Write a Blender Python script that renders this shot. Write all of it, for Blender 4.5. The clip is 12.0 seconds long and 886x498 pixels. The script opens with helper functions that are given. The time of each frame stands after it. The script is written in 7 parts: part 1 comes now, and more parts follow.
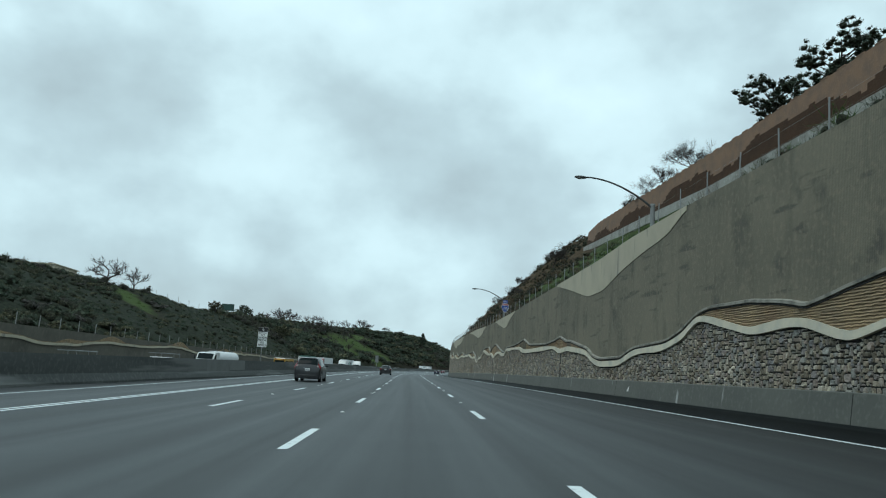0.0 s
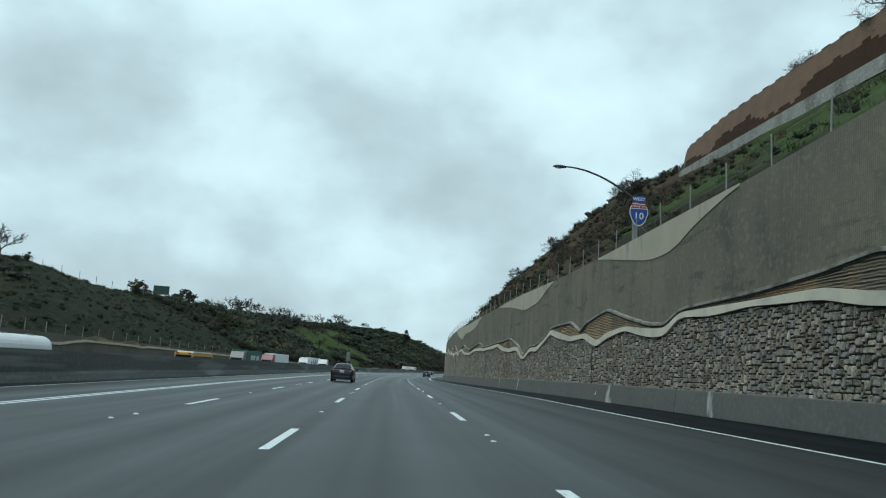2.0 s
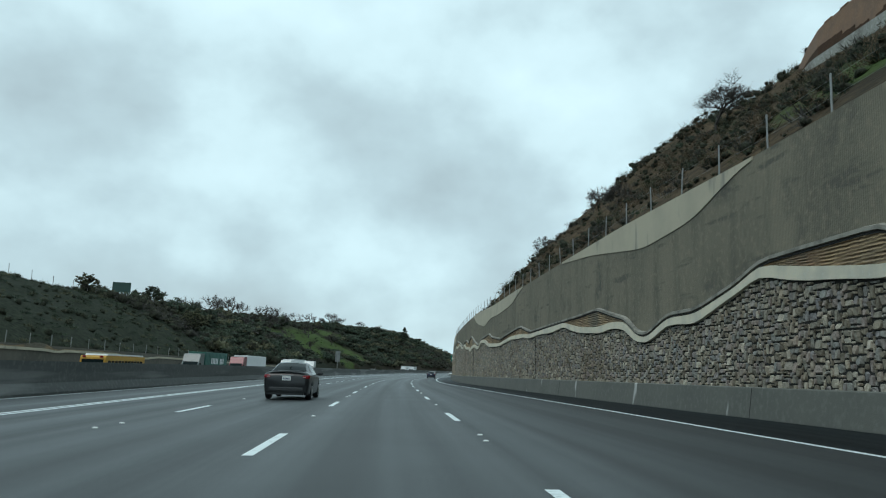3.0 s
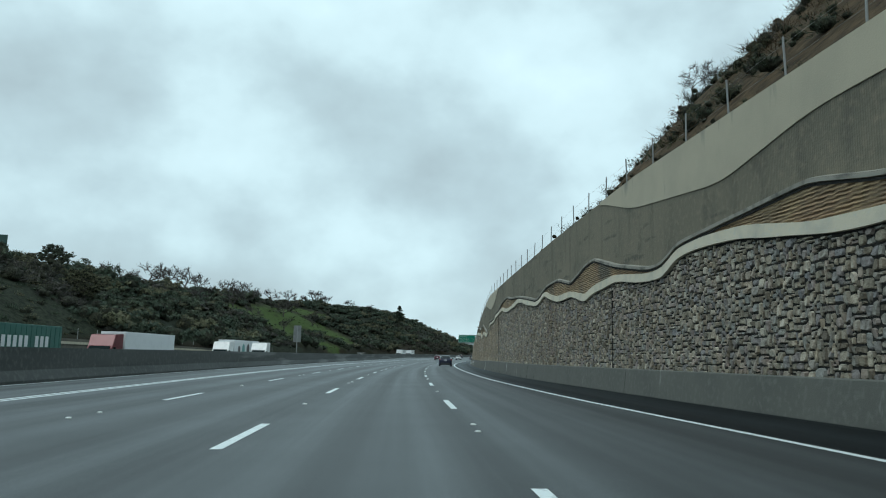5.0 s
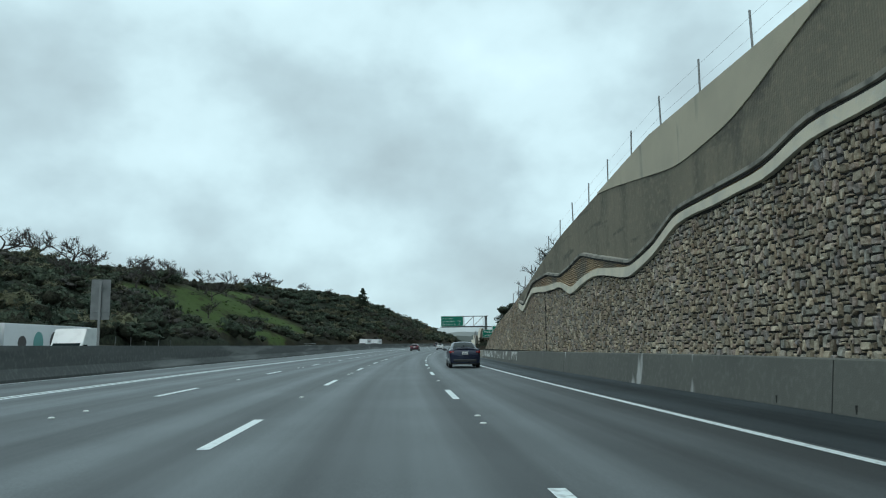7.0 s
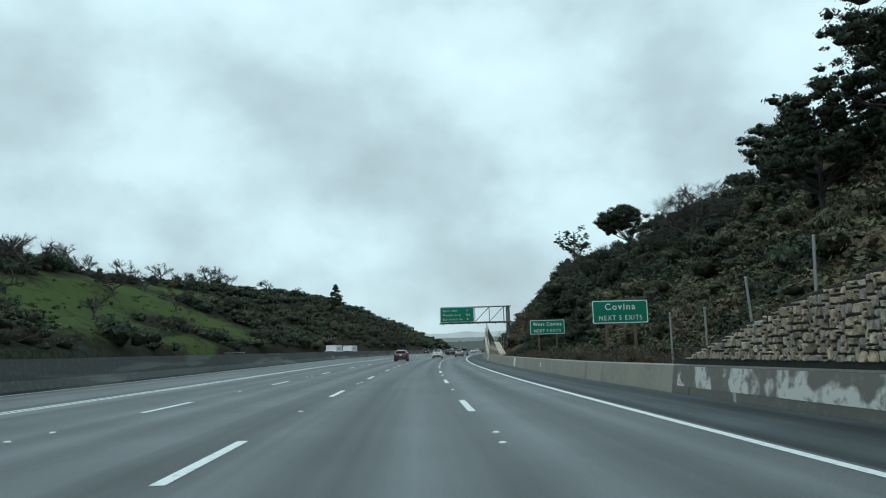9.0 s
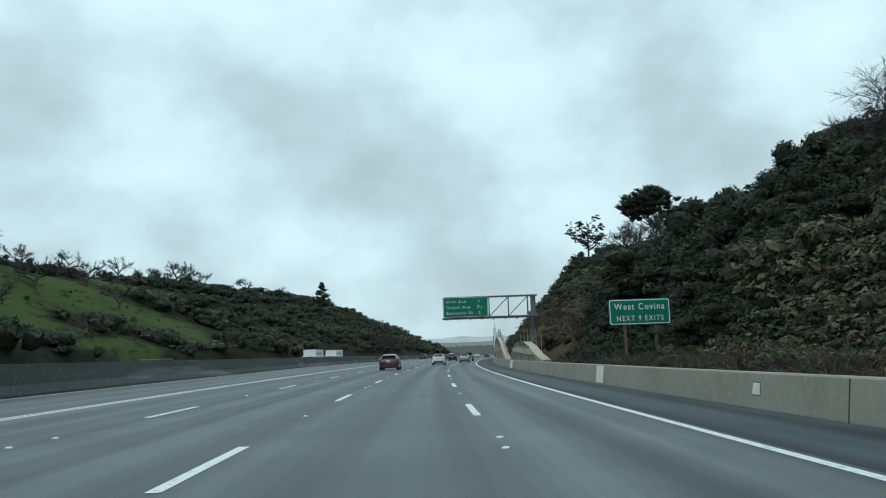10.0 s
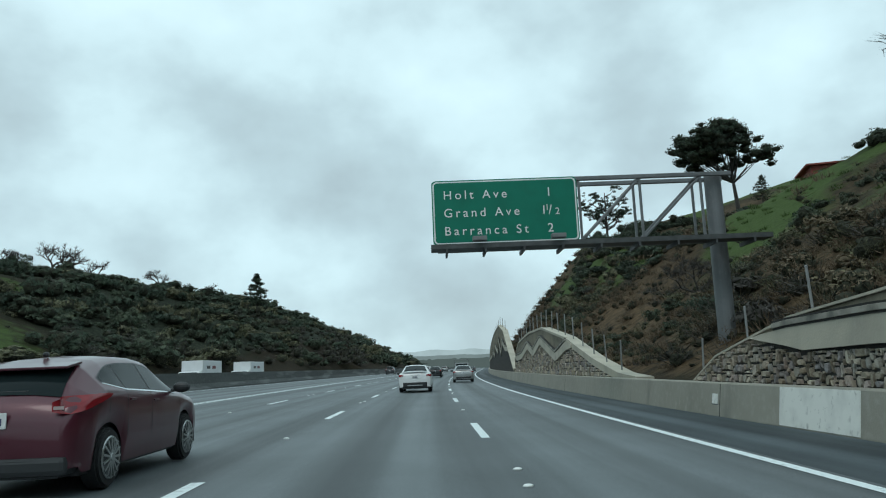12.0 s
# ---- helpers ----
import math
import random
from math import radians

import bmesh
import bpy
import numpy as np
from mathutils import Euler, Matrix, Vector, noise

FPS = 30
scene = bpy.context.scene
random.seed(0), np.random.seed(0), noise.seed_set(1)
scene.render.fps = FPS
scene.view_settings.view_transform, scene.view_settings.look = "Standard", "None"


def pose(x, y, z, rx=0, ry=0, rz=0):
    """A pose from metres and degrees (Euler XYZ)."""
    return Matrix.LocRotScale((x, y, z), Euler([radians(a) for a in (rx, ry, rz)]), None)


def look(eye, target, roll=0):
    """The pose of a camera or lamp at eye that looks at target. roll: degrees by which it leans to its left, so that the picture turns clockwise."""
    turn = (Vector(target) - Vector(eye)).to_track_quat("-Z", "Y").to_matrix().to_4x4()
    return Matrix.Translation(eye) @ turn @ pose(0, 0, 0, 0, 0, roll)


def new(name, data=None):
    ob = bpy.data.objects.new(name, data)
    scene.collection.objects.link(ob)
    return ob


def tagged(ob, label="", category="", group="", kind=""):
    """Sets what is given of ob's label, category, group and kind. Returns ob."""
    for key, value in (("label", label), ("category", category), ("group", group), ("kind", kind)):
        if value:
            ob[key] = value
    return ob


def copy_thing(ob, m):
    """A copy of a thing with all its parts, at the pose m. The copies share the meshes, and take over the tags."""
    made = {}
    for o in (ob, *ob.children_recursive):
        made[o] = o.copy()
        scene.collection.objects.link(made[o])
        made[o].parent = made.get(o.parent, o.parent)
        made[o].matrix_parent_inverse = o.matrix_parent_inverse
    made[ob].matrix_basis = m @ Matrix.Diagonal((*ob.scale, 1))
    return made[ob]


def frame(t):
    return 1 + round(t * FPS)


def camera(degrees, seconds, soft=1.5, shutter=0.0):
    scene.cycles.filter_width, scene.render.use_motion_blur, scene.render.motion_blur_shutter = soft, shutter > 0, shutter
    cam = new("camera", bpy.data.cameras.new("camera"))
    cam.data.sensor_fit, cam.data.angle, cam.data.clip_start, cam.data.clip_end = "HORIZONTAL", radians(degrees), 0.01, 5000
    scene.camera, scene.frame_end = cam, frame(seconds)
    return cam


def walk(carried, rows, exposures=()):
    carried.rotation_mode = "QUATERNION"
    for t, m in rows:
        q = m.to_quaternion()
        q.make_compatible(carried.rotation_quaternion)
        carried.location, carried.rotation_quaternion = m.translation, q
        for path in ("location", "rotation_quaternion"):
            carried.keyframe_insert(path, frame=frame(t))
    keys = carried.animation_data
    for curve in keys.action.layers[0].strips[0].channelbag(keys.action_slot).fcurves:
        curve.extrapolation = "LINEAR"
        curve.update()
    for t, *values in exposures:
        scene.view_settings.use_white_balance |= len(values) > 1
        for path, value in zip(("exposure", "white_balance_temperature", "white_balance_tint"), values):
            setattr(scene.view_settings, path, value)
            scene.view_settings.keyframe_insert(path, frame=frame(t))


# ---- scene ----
import collections

# ---- camera ----
cam = camera(61.44, 12.0, soft=1.1, shutter=0.0)
ROWS = [
    (0.0, -0.01, 0.01, 1.222, 9.21, -3.43, -1.90), (0.5, -0.12, 14.62, 1.221, 9.84, -3.88, -2.00),
    (1.0, -0.29, 29.02, 1.219, 9.83, -4.12, -2.60), (1.5, -0.46, 44.01, 1.219, 9.47, -4.25, -3.21),
    (2.0, -0.61, 58.67, 1.219, 9.35, -3.77, -3.30), (2.5, -0.69, 72.96, 1.221, 9.33, -2.82, -3.25),
    (3.0, -0.79, 88.20, 1.223, 9.28, -1.99, -3.40), (5.0, -0.86, 147.52, 1.065, 8.08, -1.17, -3.82),
    (5.5, -0.86, 162.19, 1.014, 7.71, -0.53, -4.07), (6.0, -0.60, 177.46, 0.962, 7.13, 0.54, -4.66),
    (6.5, -0.18, 192.26, 0.911, 6.97, 0.57, -5.61), (7.0, 0.30, 206.71, 0.870, 7.27, 0.53, -6.41),
    (8.8, 3.81, 260.52, 0.752, 7.78, 1.45, -7.67), (9.0, 4.45, 266.79, 0.737, 7.76, 1.60, -7.62),
    (9.5, 5.87, 281.24, 0.705, 7.83, 1.54, -7.70), (10.0, 7.44, 296.00, 0.672, 8.14, 1.90, -7.91),
    (10.5, 9.22, 311.46, 0.662, 8.53, 2.30, -8.57), (11.0, 11.00, 325.82, 0.660, 8.81, 2.17, -9.41),
    (11.5, 12.95, 340.74, 0.658, 9.00, 2.09, -9.97), (12.0, 15.12, 356.13, 0.656, 9.10, 2.33, -10.09),
]
walk(cam, [(t, pose(x, y, z, 90 + pitch, roll, yaw)) for t, x, y, z, pitch, roll, yaw in ROWS])

# ---- sky and sun: a high overcast with darker cloud bellies ----
world = bpy.data.worlds.new("overcast_sky")
scene.world = world
world.use_nodes = True
wt = world.node_tree
wt.nodes.clear()


def wnode(kind, **values):
    n = wt.nodes.new(kind)
    for key, value in values.items():
        n.inputs[key].default_value = value
    return n


sky = wt.nodes.new("ShaderNodeTexSky")
sky.sky_type, sky.sun_disc, sky.sun_elevation, sky.sun_rotation = "NISHITA", False, radians(58), radians(214)
coord = wt.nodes.new("ShaderNodeTexCoord")
spot = wt.nodes.new("ShaderNodeMapping")
spot.inputs["Location"].default_value = (0.35, 1.9, 0.0)
spot.inputs["Scale"].default_value = (2.0, 2.0, 2.7)
spot.inputs["Rotation"].default_value = (0, 0, radians(-12))
wt.links.new(coord.outputs["Generated"], spot.inputs[0])
big = wnode("ShaderNodeTexNoise", Scale=2.3, Detail=5.0, Roughness=0.48, Distortion=0.0)
wt.links.new(spot.outputs[0], big.inputs["Vector"])
wide_spot = wt.nodes.new("ShaderNodeMapping")
wide_spot.inputs["Location"].default_value = (4.1, 0.6, 0.3)
wide_spot.inputs["Scale"].default_value = (1.0, 1.0, 2.2)
wt.links.new(coord.outputs["Generated"], wide_spot.inputs[0])
wide_noise = wnode("ShaderNodeTexNoise", Scale=2.0, Detail=2.0, Roughness=0.5)
wt.links.new(wide_spot.outputs[0], wide_noise.inputs["Vector"])


def wmath(kind, a, b=None, c=None):
    n = wt.nodes.new("ShaderNodeMath")
    n.operation = kind
    for i, v in enumerate((a, b, c)):
        if isinstance(v, (int, float)):
            n.inputs[i].default_value = v
        elif v is not None:
            wt.links.new(v, n.inputs[i])
    return n.outputs[0]


def ramp(value, a, b, low, high):
    n = wt.nodes.new("ShaderNodeMapRange")
    n.interpolation_type = "SMOOTHSTEP"
    for key, v in (("From Min", a), ("From Max", b), ("To Min", low), ("To Max", high)):
        n.inputs[key].default_value = v
    wt.links.new(value, n.inputs["Value"])
    return n.outputs[0]


# a heavy bank of cloud a quarter of the way up the sky, over the far end of the road and to the left of it
axes = wt.nodes.new("ShaderNodeSeparateXYZ")
wt.links.new(coord.outputs["Generated"], axes.inputs[0])
height = wmath("MULTIPLY_ADD", wide_noise.outputs["Fac"], 0.16, wmath("ADD", axes.outputs["Z"], -0.08))
bank = wmath("MULTIPLY", wmath("MULTIPLY", ramp(height, .13, .24, 0, 1), ramp(height, .27, .42, 1, 0)), wmath("MULTIPLY", ramp(axes.outputs["X"], .02, .5, 1, .25), ramp(axes.outputs["Y"], 0, .5, .4, 1)))
mass = wmath("MULTIPLY_ADD", bank, -0.17, wmath("MULTIPLY_ADD", big.outputs["Fac"], 0.95, 0.07))
mass = wmath("ADD", mass, ramp(axes.outputs["Z"], .03, .22, -0.17, 0))
clouds = wt.nodes.new("ShaderNodeValToRGB")
clouds.color_ramp.elements[0].position, clouds.color_ramp.elements[0].color = 0.24, (0.37, 0.485, 0.525, 1)
clouds.color_ramp.elements[1].position, clouds.color_ramp.elements[1].color = 0.68, (0.645, 0.865, 0.925, 1)
for where, tone in ((0.40, (0.455, 0.61, 0.66, 1)), (0.54, (0.575, 0.775, 0.83, 1))):
    clouds.color_ramp.elements.new(where).color = tone
wt.links.new(mass, clouds.inputs[0])
weak = wt.nodes.new("ShaderNodeVectorMath")
weak.operation, weak.inputs[3].default_value = "SCALE", 0.07
wt.links.new(sky.outputs[0], weak.inputs[0])
cover = wt.nodes.new("ShaderNodeMix")
cover.data_type, cover.inputs[0].default_value = "RGBA", 0.93
wt.links.new(weak.outputs[0], cover.inputs["A"])
wt.links.new(clouds.outputs[0], cover.inputs["B"])
back = wnode("ShaderNodeBackground", Strength=1.2)
wt.links.new(cover.outputs["Result"], back.inputs["Color"])
wt.links.new(back.outputs[0], wt.nodes.new("ShaderNodeOutputWorld").inputs[0])

sun_lamp = bpy.data.lights.new("sun", "SUN")
sun_lamp.energy, sun_lamp.angle, sun_lamp.color = 0.6, radians(25), (1.0, 0.97, 0.92)
sun = new("sun", sun_lamp)
sun.matrix_world = look((0, 0, 200), (70, 105, 0))
scene.view_settings.exposure = 0.0

# ---- the line of the freeway: s metres along, l metres to the right, z above the road's plane ----
SG = np.arange(-160.0, 1400.0, 1.0)
BEND = np.interp(SG, (-100, 0, 100, 200, 300, 400, 500, 600), (-.339, -.339, .1, .843, .632, .655, .3, 0)) / 1000
HEAD = np.cumsum(BEND)
HEAD -= np.interp(0, SG, HEAD)
GX, GY = np.cumsum(np.sin(HEAD)), np.cumsum(np.cos(HEAD))
GX -= np.interp(0, SG, GX)
GY -= np.interp(0, SG, GY)
GRADE = ((0, 100, 200, 300, 400, 500), (0, 0, -.33, -.55, -.56, -.48))
CANT = ((0, 100, 200, 300, 400), (1.46, .76, -.39, -.63, -1.21))


def heading(s):
    return float(np.interp(s, SG, HEAD))


def road_z(s, l):
    return float(np.interp(s, *GRADE) + math.tan(radians(np.interp(s, *CANT))) * min(max(l, -19), 16))


def at(s, l, z=0.0):
    h = heading(s)
    return Vector((float(np.interp(s, SG, GX)) + math.cos(h) * l, float(np.interp(s, SG, GY)) - math.sin(h) * l, road_z(s, l) + z))


def stand(s, l, z=0.0, turn=0.0):
    """The pose of a thing on the road; at turn 0 its +y runs along the road."""
    return Matrix.Translation(at(s, l, z)) @ pose(0, 0, 0, 0, 0, math.degrees(-heading(s)) + turn)


def knots(*pairs):
    a, b = [p[0] for p in pairs], [p[1] for p in pairs]
    return lambda s: float(np.interp(s, a, b))


foot = knots((-60, 12.4), (0, 12.0), (40, 11.4), (97, 10.4), (150, 9.2), (190, 8.6), (216, 8.3), (270, 7.8), (300, 7.75), (370, 7.9), (470, 7.9), (900, 8.2))
shoulder_z = knots((0, .15), (60, .15), (105, .13), (161, .08), (200, 0), (290, 0), (360, -.08), (500, -.08))
rail_top = knots((0, 1.02), (200, .95), (225, 1.0), (270, .84), (300, .74), (380, .74))
edge_line = knots((-100, 9.3), (15, 9.2), (30, 9.0), (60, 8.7), (85, 8.1), (113, 7.85), (157, 6.75), (172, 6.0), (190, 5.6), (230, 5.35), (270, 5.02))
median = knots((-100, -14.6), (30, -14.6), (60, -13.5), (90, -12.85), (240, -13.0), (304, -14.3), (378, -16.6), (424, -17.6), (900, -18))
left_edge = knots((0, -12.4), (240, -12.4), (304, -13.7), (378, -15.9), (900, -17))
wall_top = knots((-60, 8.9), (20, 8.85), (33, 9.0), (41, 8.95), (48, 8.65), (58, 8.45), (75, 8.15), (82, 7.93), (98, 7.74), (110, 7.74), (121, 7.93),
                 (145, 7.9), (160, 7.85), (175, 8.25), (190, 8.2), (200, 8.1), (230, 8.0), (236, 7.45), (244, 6.73), (249, 6.07), (255.7, 5.0),
                 (262, 4.2), (272, 3.24), (278, 2.57), (282, 2.08), (288, .95))


def wall_l(s):
    return foot(s) + 0.4


# ---- materials ----
def material(name, base, rough=0.8, metal=0.0, grain=(), bump=(), spec=0.5):
    """grain: (scale, amount, second colour) layers mixed by noise; bump: (scale, strength, distance) of noise."""
    m = bpy.data.materials.new(name)
    m.use_nodes = True
    nt = m.node_tree
    p = nt.nodes["Principled BSDF"]
    p.inputs["Roughness"].default_value, p.inputs["Metallic"].default_value = rough, metal
    p.inputs["Specular IOR Level"].default_value = spec
    p.inputs["Base Color"].default_value = (*base, 1)
    last = None
    tc = nt.nodes.new("ShaderNodeTexCoord")
    for scale, low, high, colour, *stretch in grain:
        mp = nt.nodes.new("ShaderNodeMapping")
        mp.inputs["Scale"].default_value = stretch[0] if stretch else (1, 1, 1)
        nt.links.new(tc.outputs["Object"], mp.inputs[0])
        n = nt.nodes.new("ShaderNodeTexNoise")
        n.inputs["Scale"].default_value, n.inputs["Detail"].default_value = scale, 4
        nt.links.new(mp.outputs[0], n.inputs["Vector"])
        r = nt.nodes.new("ShaderNodeMapRange")
        r.inputs["From Min"].default_value, r.inputs["From Max"].default_value = low, high
        nt.links.new(n.outputs["Fac"], r.inputs["Value"])
        x = nt.nodes.new("ShaderNodeMix")
        x.data_type = "RGBA"
        nt.links.new(r.outputs["Result"], x.inputs[0])
        if last is None:
            x.inputs["A"].default_value = (*base, 1)
        else:
            nt.links.new(last, x.inputs["A"])
        x.inputs["B"].default_value = (*colour, 1)
        last = x.outputs["Result"]
    if last is not None:
        nt.links.new(last, p.inputs["Base Color"])
    if bump:
        n = nt.nodes.new("ShaderNodeTexNoise")
        n.inputs["Scale"].default_value, n.inputs["Detail"].default_value = bump[0], 5
        nt.links.new(tc.outputs["Object"], n.inputs["Vector"])
        b = nt.nodes.new("ShaderNodeBump")
        b.inputs["Strength"].default_value, b.inputs["Distance"].default_value = bump[1], bump[2]
        nt.links.new(n.outputs["Fac"], b.inputs["Height"])
        nt.links.new(b.outputs[0], p.inputs["Normal"])
    return m


def per_piece(m, amount=0.5, island=False, hue=0.0):
    """Varies a material's brightness from piece to piece."""
    nt = m.node_tree
    p = nt.nodes["Principled BSDF"]
    src = p.inputs["Base Color"].links[0].from_socket if p.inputs["Base Color"].links else None
    info = nt.nodes.new("ShaderNodeNewGeometry" if island else "ShaderNodeObjectInfo")
    r = nt.nodes.new("ShaderNodeMapRange")
    r.inputs["To Min"].default_value, r.inputs["To Max"].default_value = 1 - amount, 1 + amount
    nt.links.new(info.outputs["Random Per Island" if island else "Random"], r.inputs["Value"])
    hs = nt.nodes.new("ShaderNodeHueSaturation")
    nt.links.new(r.outputs["Result"], hs.inputs["Value"])
    if hue:
        r2 = nt.nodes.new("ShaderNodeMapRange")
        w = nt.nodes.new("ShaderNodeTexWhiteNoise")
        w.noise_dimensions = "1D"
        nt.links.new(info.outputs["Random Per Island" if island else "Random"], w.inputs["W"])
        nt.links.new(w.outputs["Value"], r2.inputs["Value"])
        r2.inputs["To Min"].default_value, r2.inputs["To Max"].default_value = 0.5 - hue, 0.5 + hue
        nt.links.new(r2.outputs["Result"], hs.inputs["Hue"])
    if src:
        nt.links.new(src, hs.inputs["Color"])
    else:
        hs.inputs["Color"].default_value = p.inputs["Base Color"].default_value
    nt.links.new(hs.outputs[0], p.inputs["Base Color"])
    return m


def road_material(name, dark, light, shoulder=False):
    """Worn asphalt: streaks along the lanes from the UV map (u across, v along, in metres), grit and damp patches."""
    m = material(name, dark, 0.62, grain=((0.35, 0.35, 0.75, light), (60, 0.45, 0.8, tuple(v * 1.5 for v in light))), bump=(90, 0.25, 0.01))
    nt = m.node_tree
    p = nt.nodes["Principled BSDF"]
    uv = nt.nodes.new("ShaderNodeUVMap")
    mp = nt.nodes.new("ShaderNodeMapping")
    mp.inputs["Scale"].default_value = (1.1, 0.012, 1)
    nt.links.new(uv.outputs[0], mp.inputs[0])
    n = nt.nodes.new("ShaderNodeTexNoise")
    n.inputs["Scale"].default_value, n.inputs["Detail"].default_value = 1.3, 3
    nt.links.new(mp.outputs[0], n.inputs["Vector"])
    wave = nt.nodes.new("ShaderNodeTexWave")
    wave.inputs["Scale"].default_value, wave.inputs["Distortion"].default_value = 0.314 * 1.0 / 1.83, 0.4
    mp2 = nt.nodes.new("ShaderNodeMapping")
    mp2.inputs["Scale"].default_value, mp2.inputs["Location"].default_value = (1, 0.004, 1), (0.35, 0, 0)
    nt.links.new(uv.outputs[0], mp2.inputs[0])
    nt.links.new(mp2.outputs[0], wave.inputs["Vector"])
    add = nt.nodes.new("ShaderNodeMath")
    add.operation = "MULTIPLY_ADD"
    nt.links.new(wave.outputs["Fac"], add.inputs[0])
    add.inputs[1].default_value = 0.35
    nt.links.new(n.outputs["Fac"], add.inputs[2])
    r = nt.nodes.new("ShaderNodeMapRange")
    r.inputs["From Min"].default_value, r.inputs["From Max"].default_value = 0.4, 0.95
    r.inputs["To Min"].default_value, r.inputs["To Max"].default_value = 0.62, 1.42
    nt.links.new(add.outputs[0], r.inputs["Value"])
    hs = nt.nodes.new("ShaderNodeHueSaturation")
    nt.links.new(p.inputs["Base Color"].links[0].from_socket, hs.inputs["Color"])
    nt.links.new(r.outputs["Result"], hs.inputs["Value"])
    # darker surfacing at first, paler further on
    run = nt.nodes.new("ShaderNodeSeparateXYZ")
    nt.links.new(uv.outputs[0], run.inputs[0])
    pale_along = nt.nodes.new("ShaderNodeMapRange")
    pale_along.inputs["From Min"].default_value, pale_along.inputs["From Max"].default_value = 50, 240
    pale_along.inputs["To Min"].default_value, pale_along.inputs["To Max"].default_value = 0.54, 1.68
    nt.links.new(run.outputs["Y"], pale_along.inputs["Value"])
    # the slow lane is darker as far as the end of the tall wall
    lane, ends = nt.nodes.new("ShaderNodeMapRange"), nt.nodes.new("ShaderNodeMapRange")
    for node, a, b, lo, hi, axis in ((lane, 1.7, 4.4, .6 if shoulder else 0, .6, "X"), (ends, 185, 255, 1, 0, "Y")):
        node.inputs["From Min"].default_value, node.inputs["From Max"].default_value = a, b
        node.inputs["To Min"].default_value, node.inputs["To Max"].default_value = lo, hi
        nt.links.new(run.outputs[axis], node.inputs["Value"])
    both, less, tone_mix = (nt.nodes.new("ShaderNodeMath") for _ in range(3))
    both.operation, less.operation, tone_mix.operation = "MULTIPLY", "SUBTRACT", "MULTIPLY"
    nt.links.new(lane.outputs["Result"], both.inputs[0])
    nt.links.new(ends.outputs["Result"], both.inputs[1])
    less.inputs[0].default_value = 1.0
    nt.links.new(both.outputs[0], less.inputs[1])
    nt.links.new(pale_along.outputs["Result"], tone_mix.inputs[0])
    nt.links.new(less.outputs[0], tone_mix.inputs[1])
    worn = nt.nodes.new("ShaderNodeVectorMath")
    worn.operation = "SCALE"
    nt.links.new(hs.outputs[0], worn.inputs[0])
    nt.links.new(tone_mix.outputs[0], worn.inputs[3])
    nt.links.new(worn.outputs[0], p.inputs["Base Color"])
    rr = nt.nodes.new("ShaderNodeMapRange")
    rr.inputs["To Min"].default_value, rr.inputs["To Max"].default_value = 0.72, 0.5
    nt.links.new(n.outputs["Fac"], rr.inputs["Value"])
    nt.links.new(rr.outputs["Result"], p.inputs["Roughness"])
    return m


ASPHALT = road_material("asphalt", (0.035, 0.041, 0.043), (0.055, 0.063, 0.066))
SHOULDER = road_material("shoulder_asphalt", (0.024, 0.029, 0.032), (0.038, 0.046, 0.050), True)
SHOULDER.node_tree.nodes["Principled BSDF"].inputs["Specular IOR Level"].default_value = 0.08
PAINT = material("road_paint", (0.72, 0.78, 0.78), 0.55, grain=((9, 0.55, 0.75, (0.35, 0.38, 0.38)),))
TANRAIL = material("newer_barrier_concrete", (0.29, 0.275, 0.23), 0.85, grain=((0.5, 0.4, 0.7, (0.24, 0.228, 0.19)), (6, 0.5, 0.8, (0.33, 0.315, 0.27)), (0.8, 0.6, 0.72, (0.20, 0.195, 0.17), (1, 1, 0.3))), bump=(30, 0.3, 0.02))
CONCRETE = material("barrier_concrete", (0.128, 0.129, 0.112), 0.85, grain=((0.5, 0.4, 0.7, (0.105, 0.107, 0.094)), (6, 0.5, 0.8, (0.165, 0.165, 0.148)), (0.9, 0.66, 0.72, (0.46, 0.46, 0.44), (1, 1, 0.3))), bump=(30, 0.3, 0.02))
MEDIAN = material("median_concrete", (0.077, 0.082, 0.080), 0.85, grain=((0.5, 0.42, 0.62, (0.055, 0.060, 0.058), (1, .12, 2.2)), (0.35, 0.52, 0.6, (0.155, 0.16, 0.155), (1, .2, 3.2)), (5, 0.5, 0.85, (0.13, 0.135, 0.13))), bump=(25, 0.25, 0.02))
SCULPT = material("sculpted_concrete", (0.226, 0.202, 0.152), 0.9, grain=((0.22, 0.38, 0.68, (0.172, 0.158, 0.122)), (1.1, 0.52, 0.75, (0.138, 0.127, 0.101), (1, 1, 0.16)), (0.5, 0.58, 0.72, (0.115, 0.108, 0.089)), (0.8, 0.6, 0.68, (0.130, 0.121, 0.098), (.4, .4, 3)), (5, 0.5, 0.8, (0.27, 0.232, 0.172))), bump=(14, 0.4, 0.04), spec=0.2)


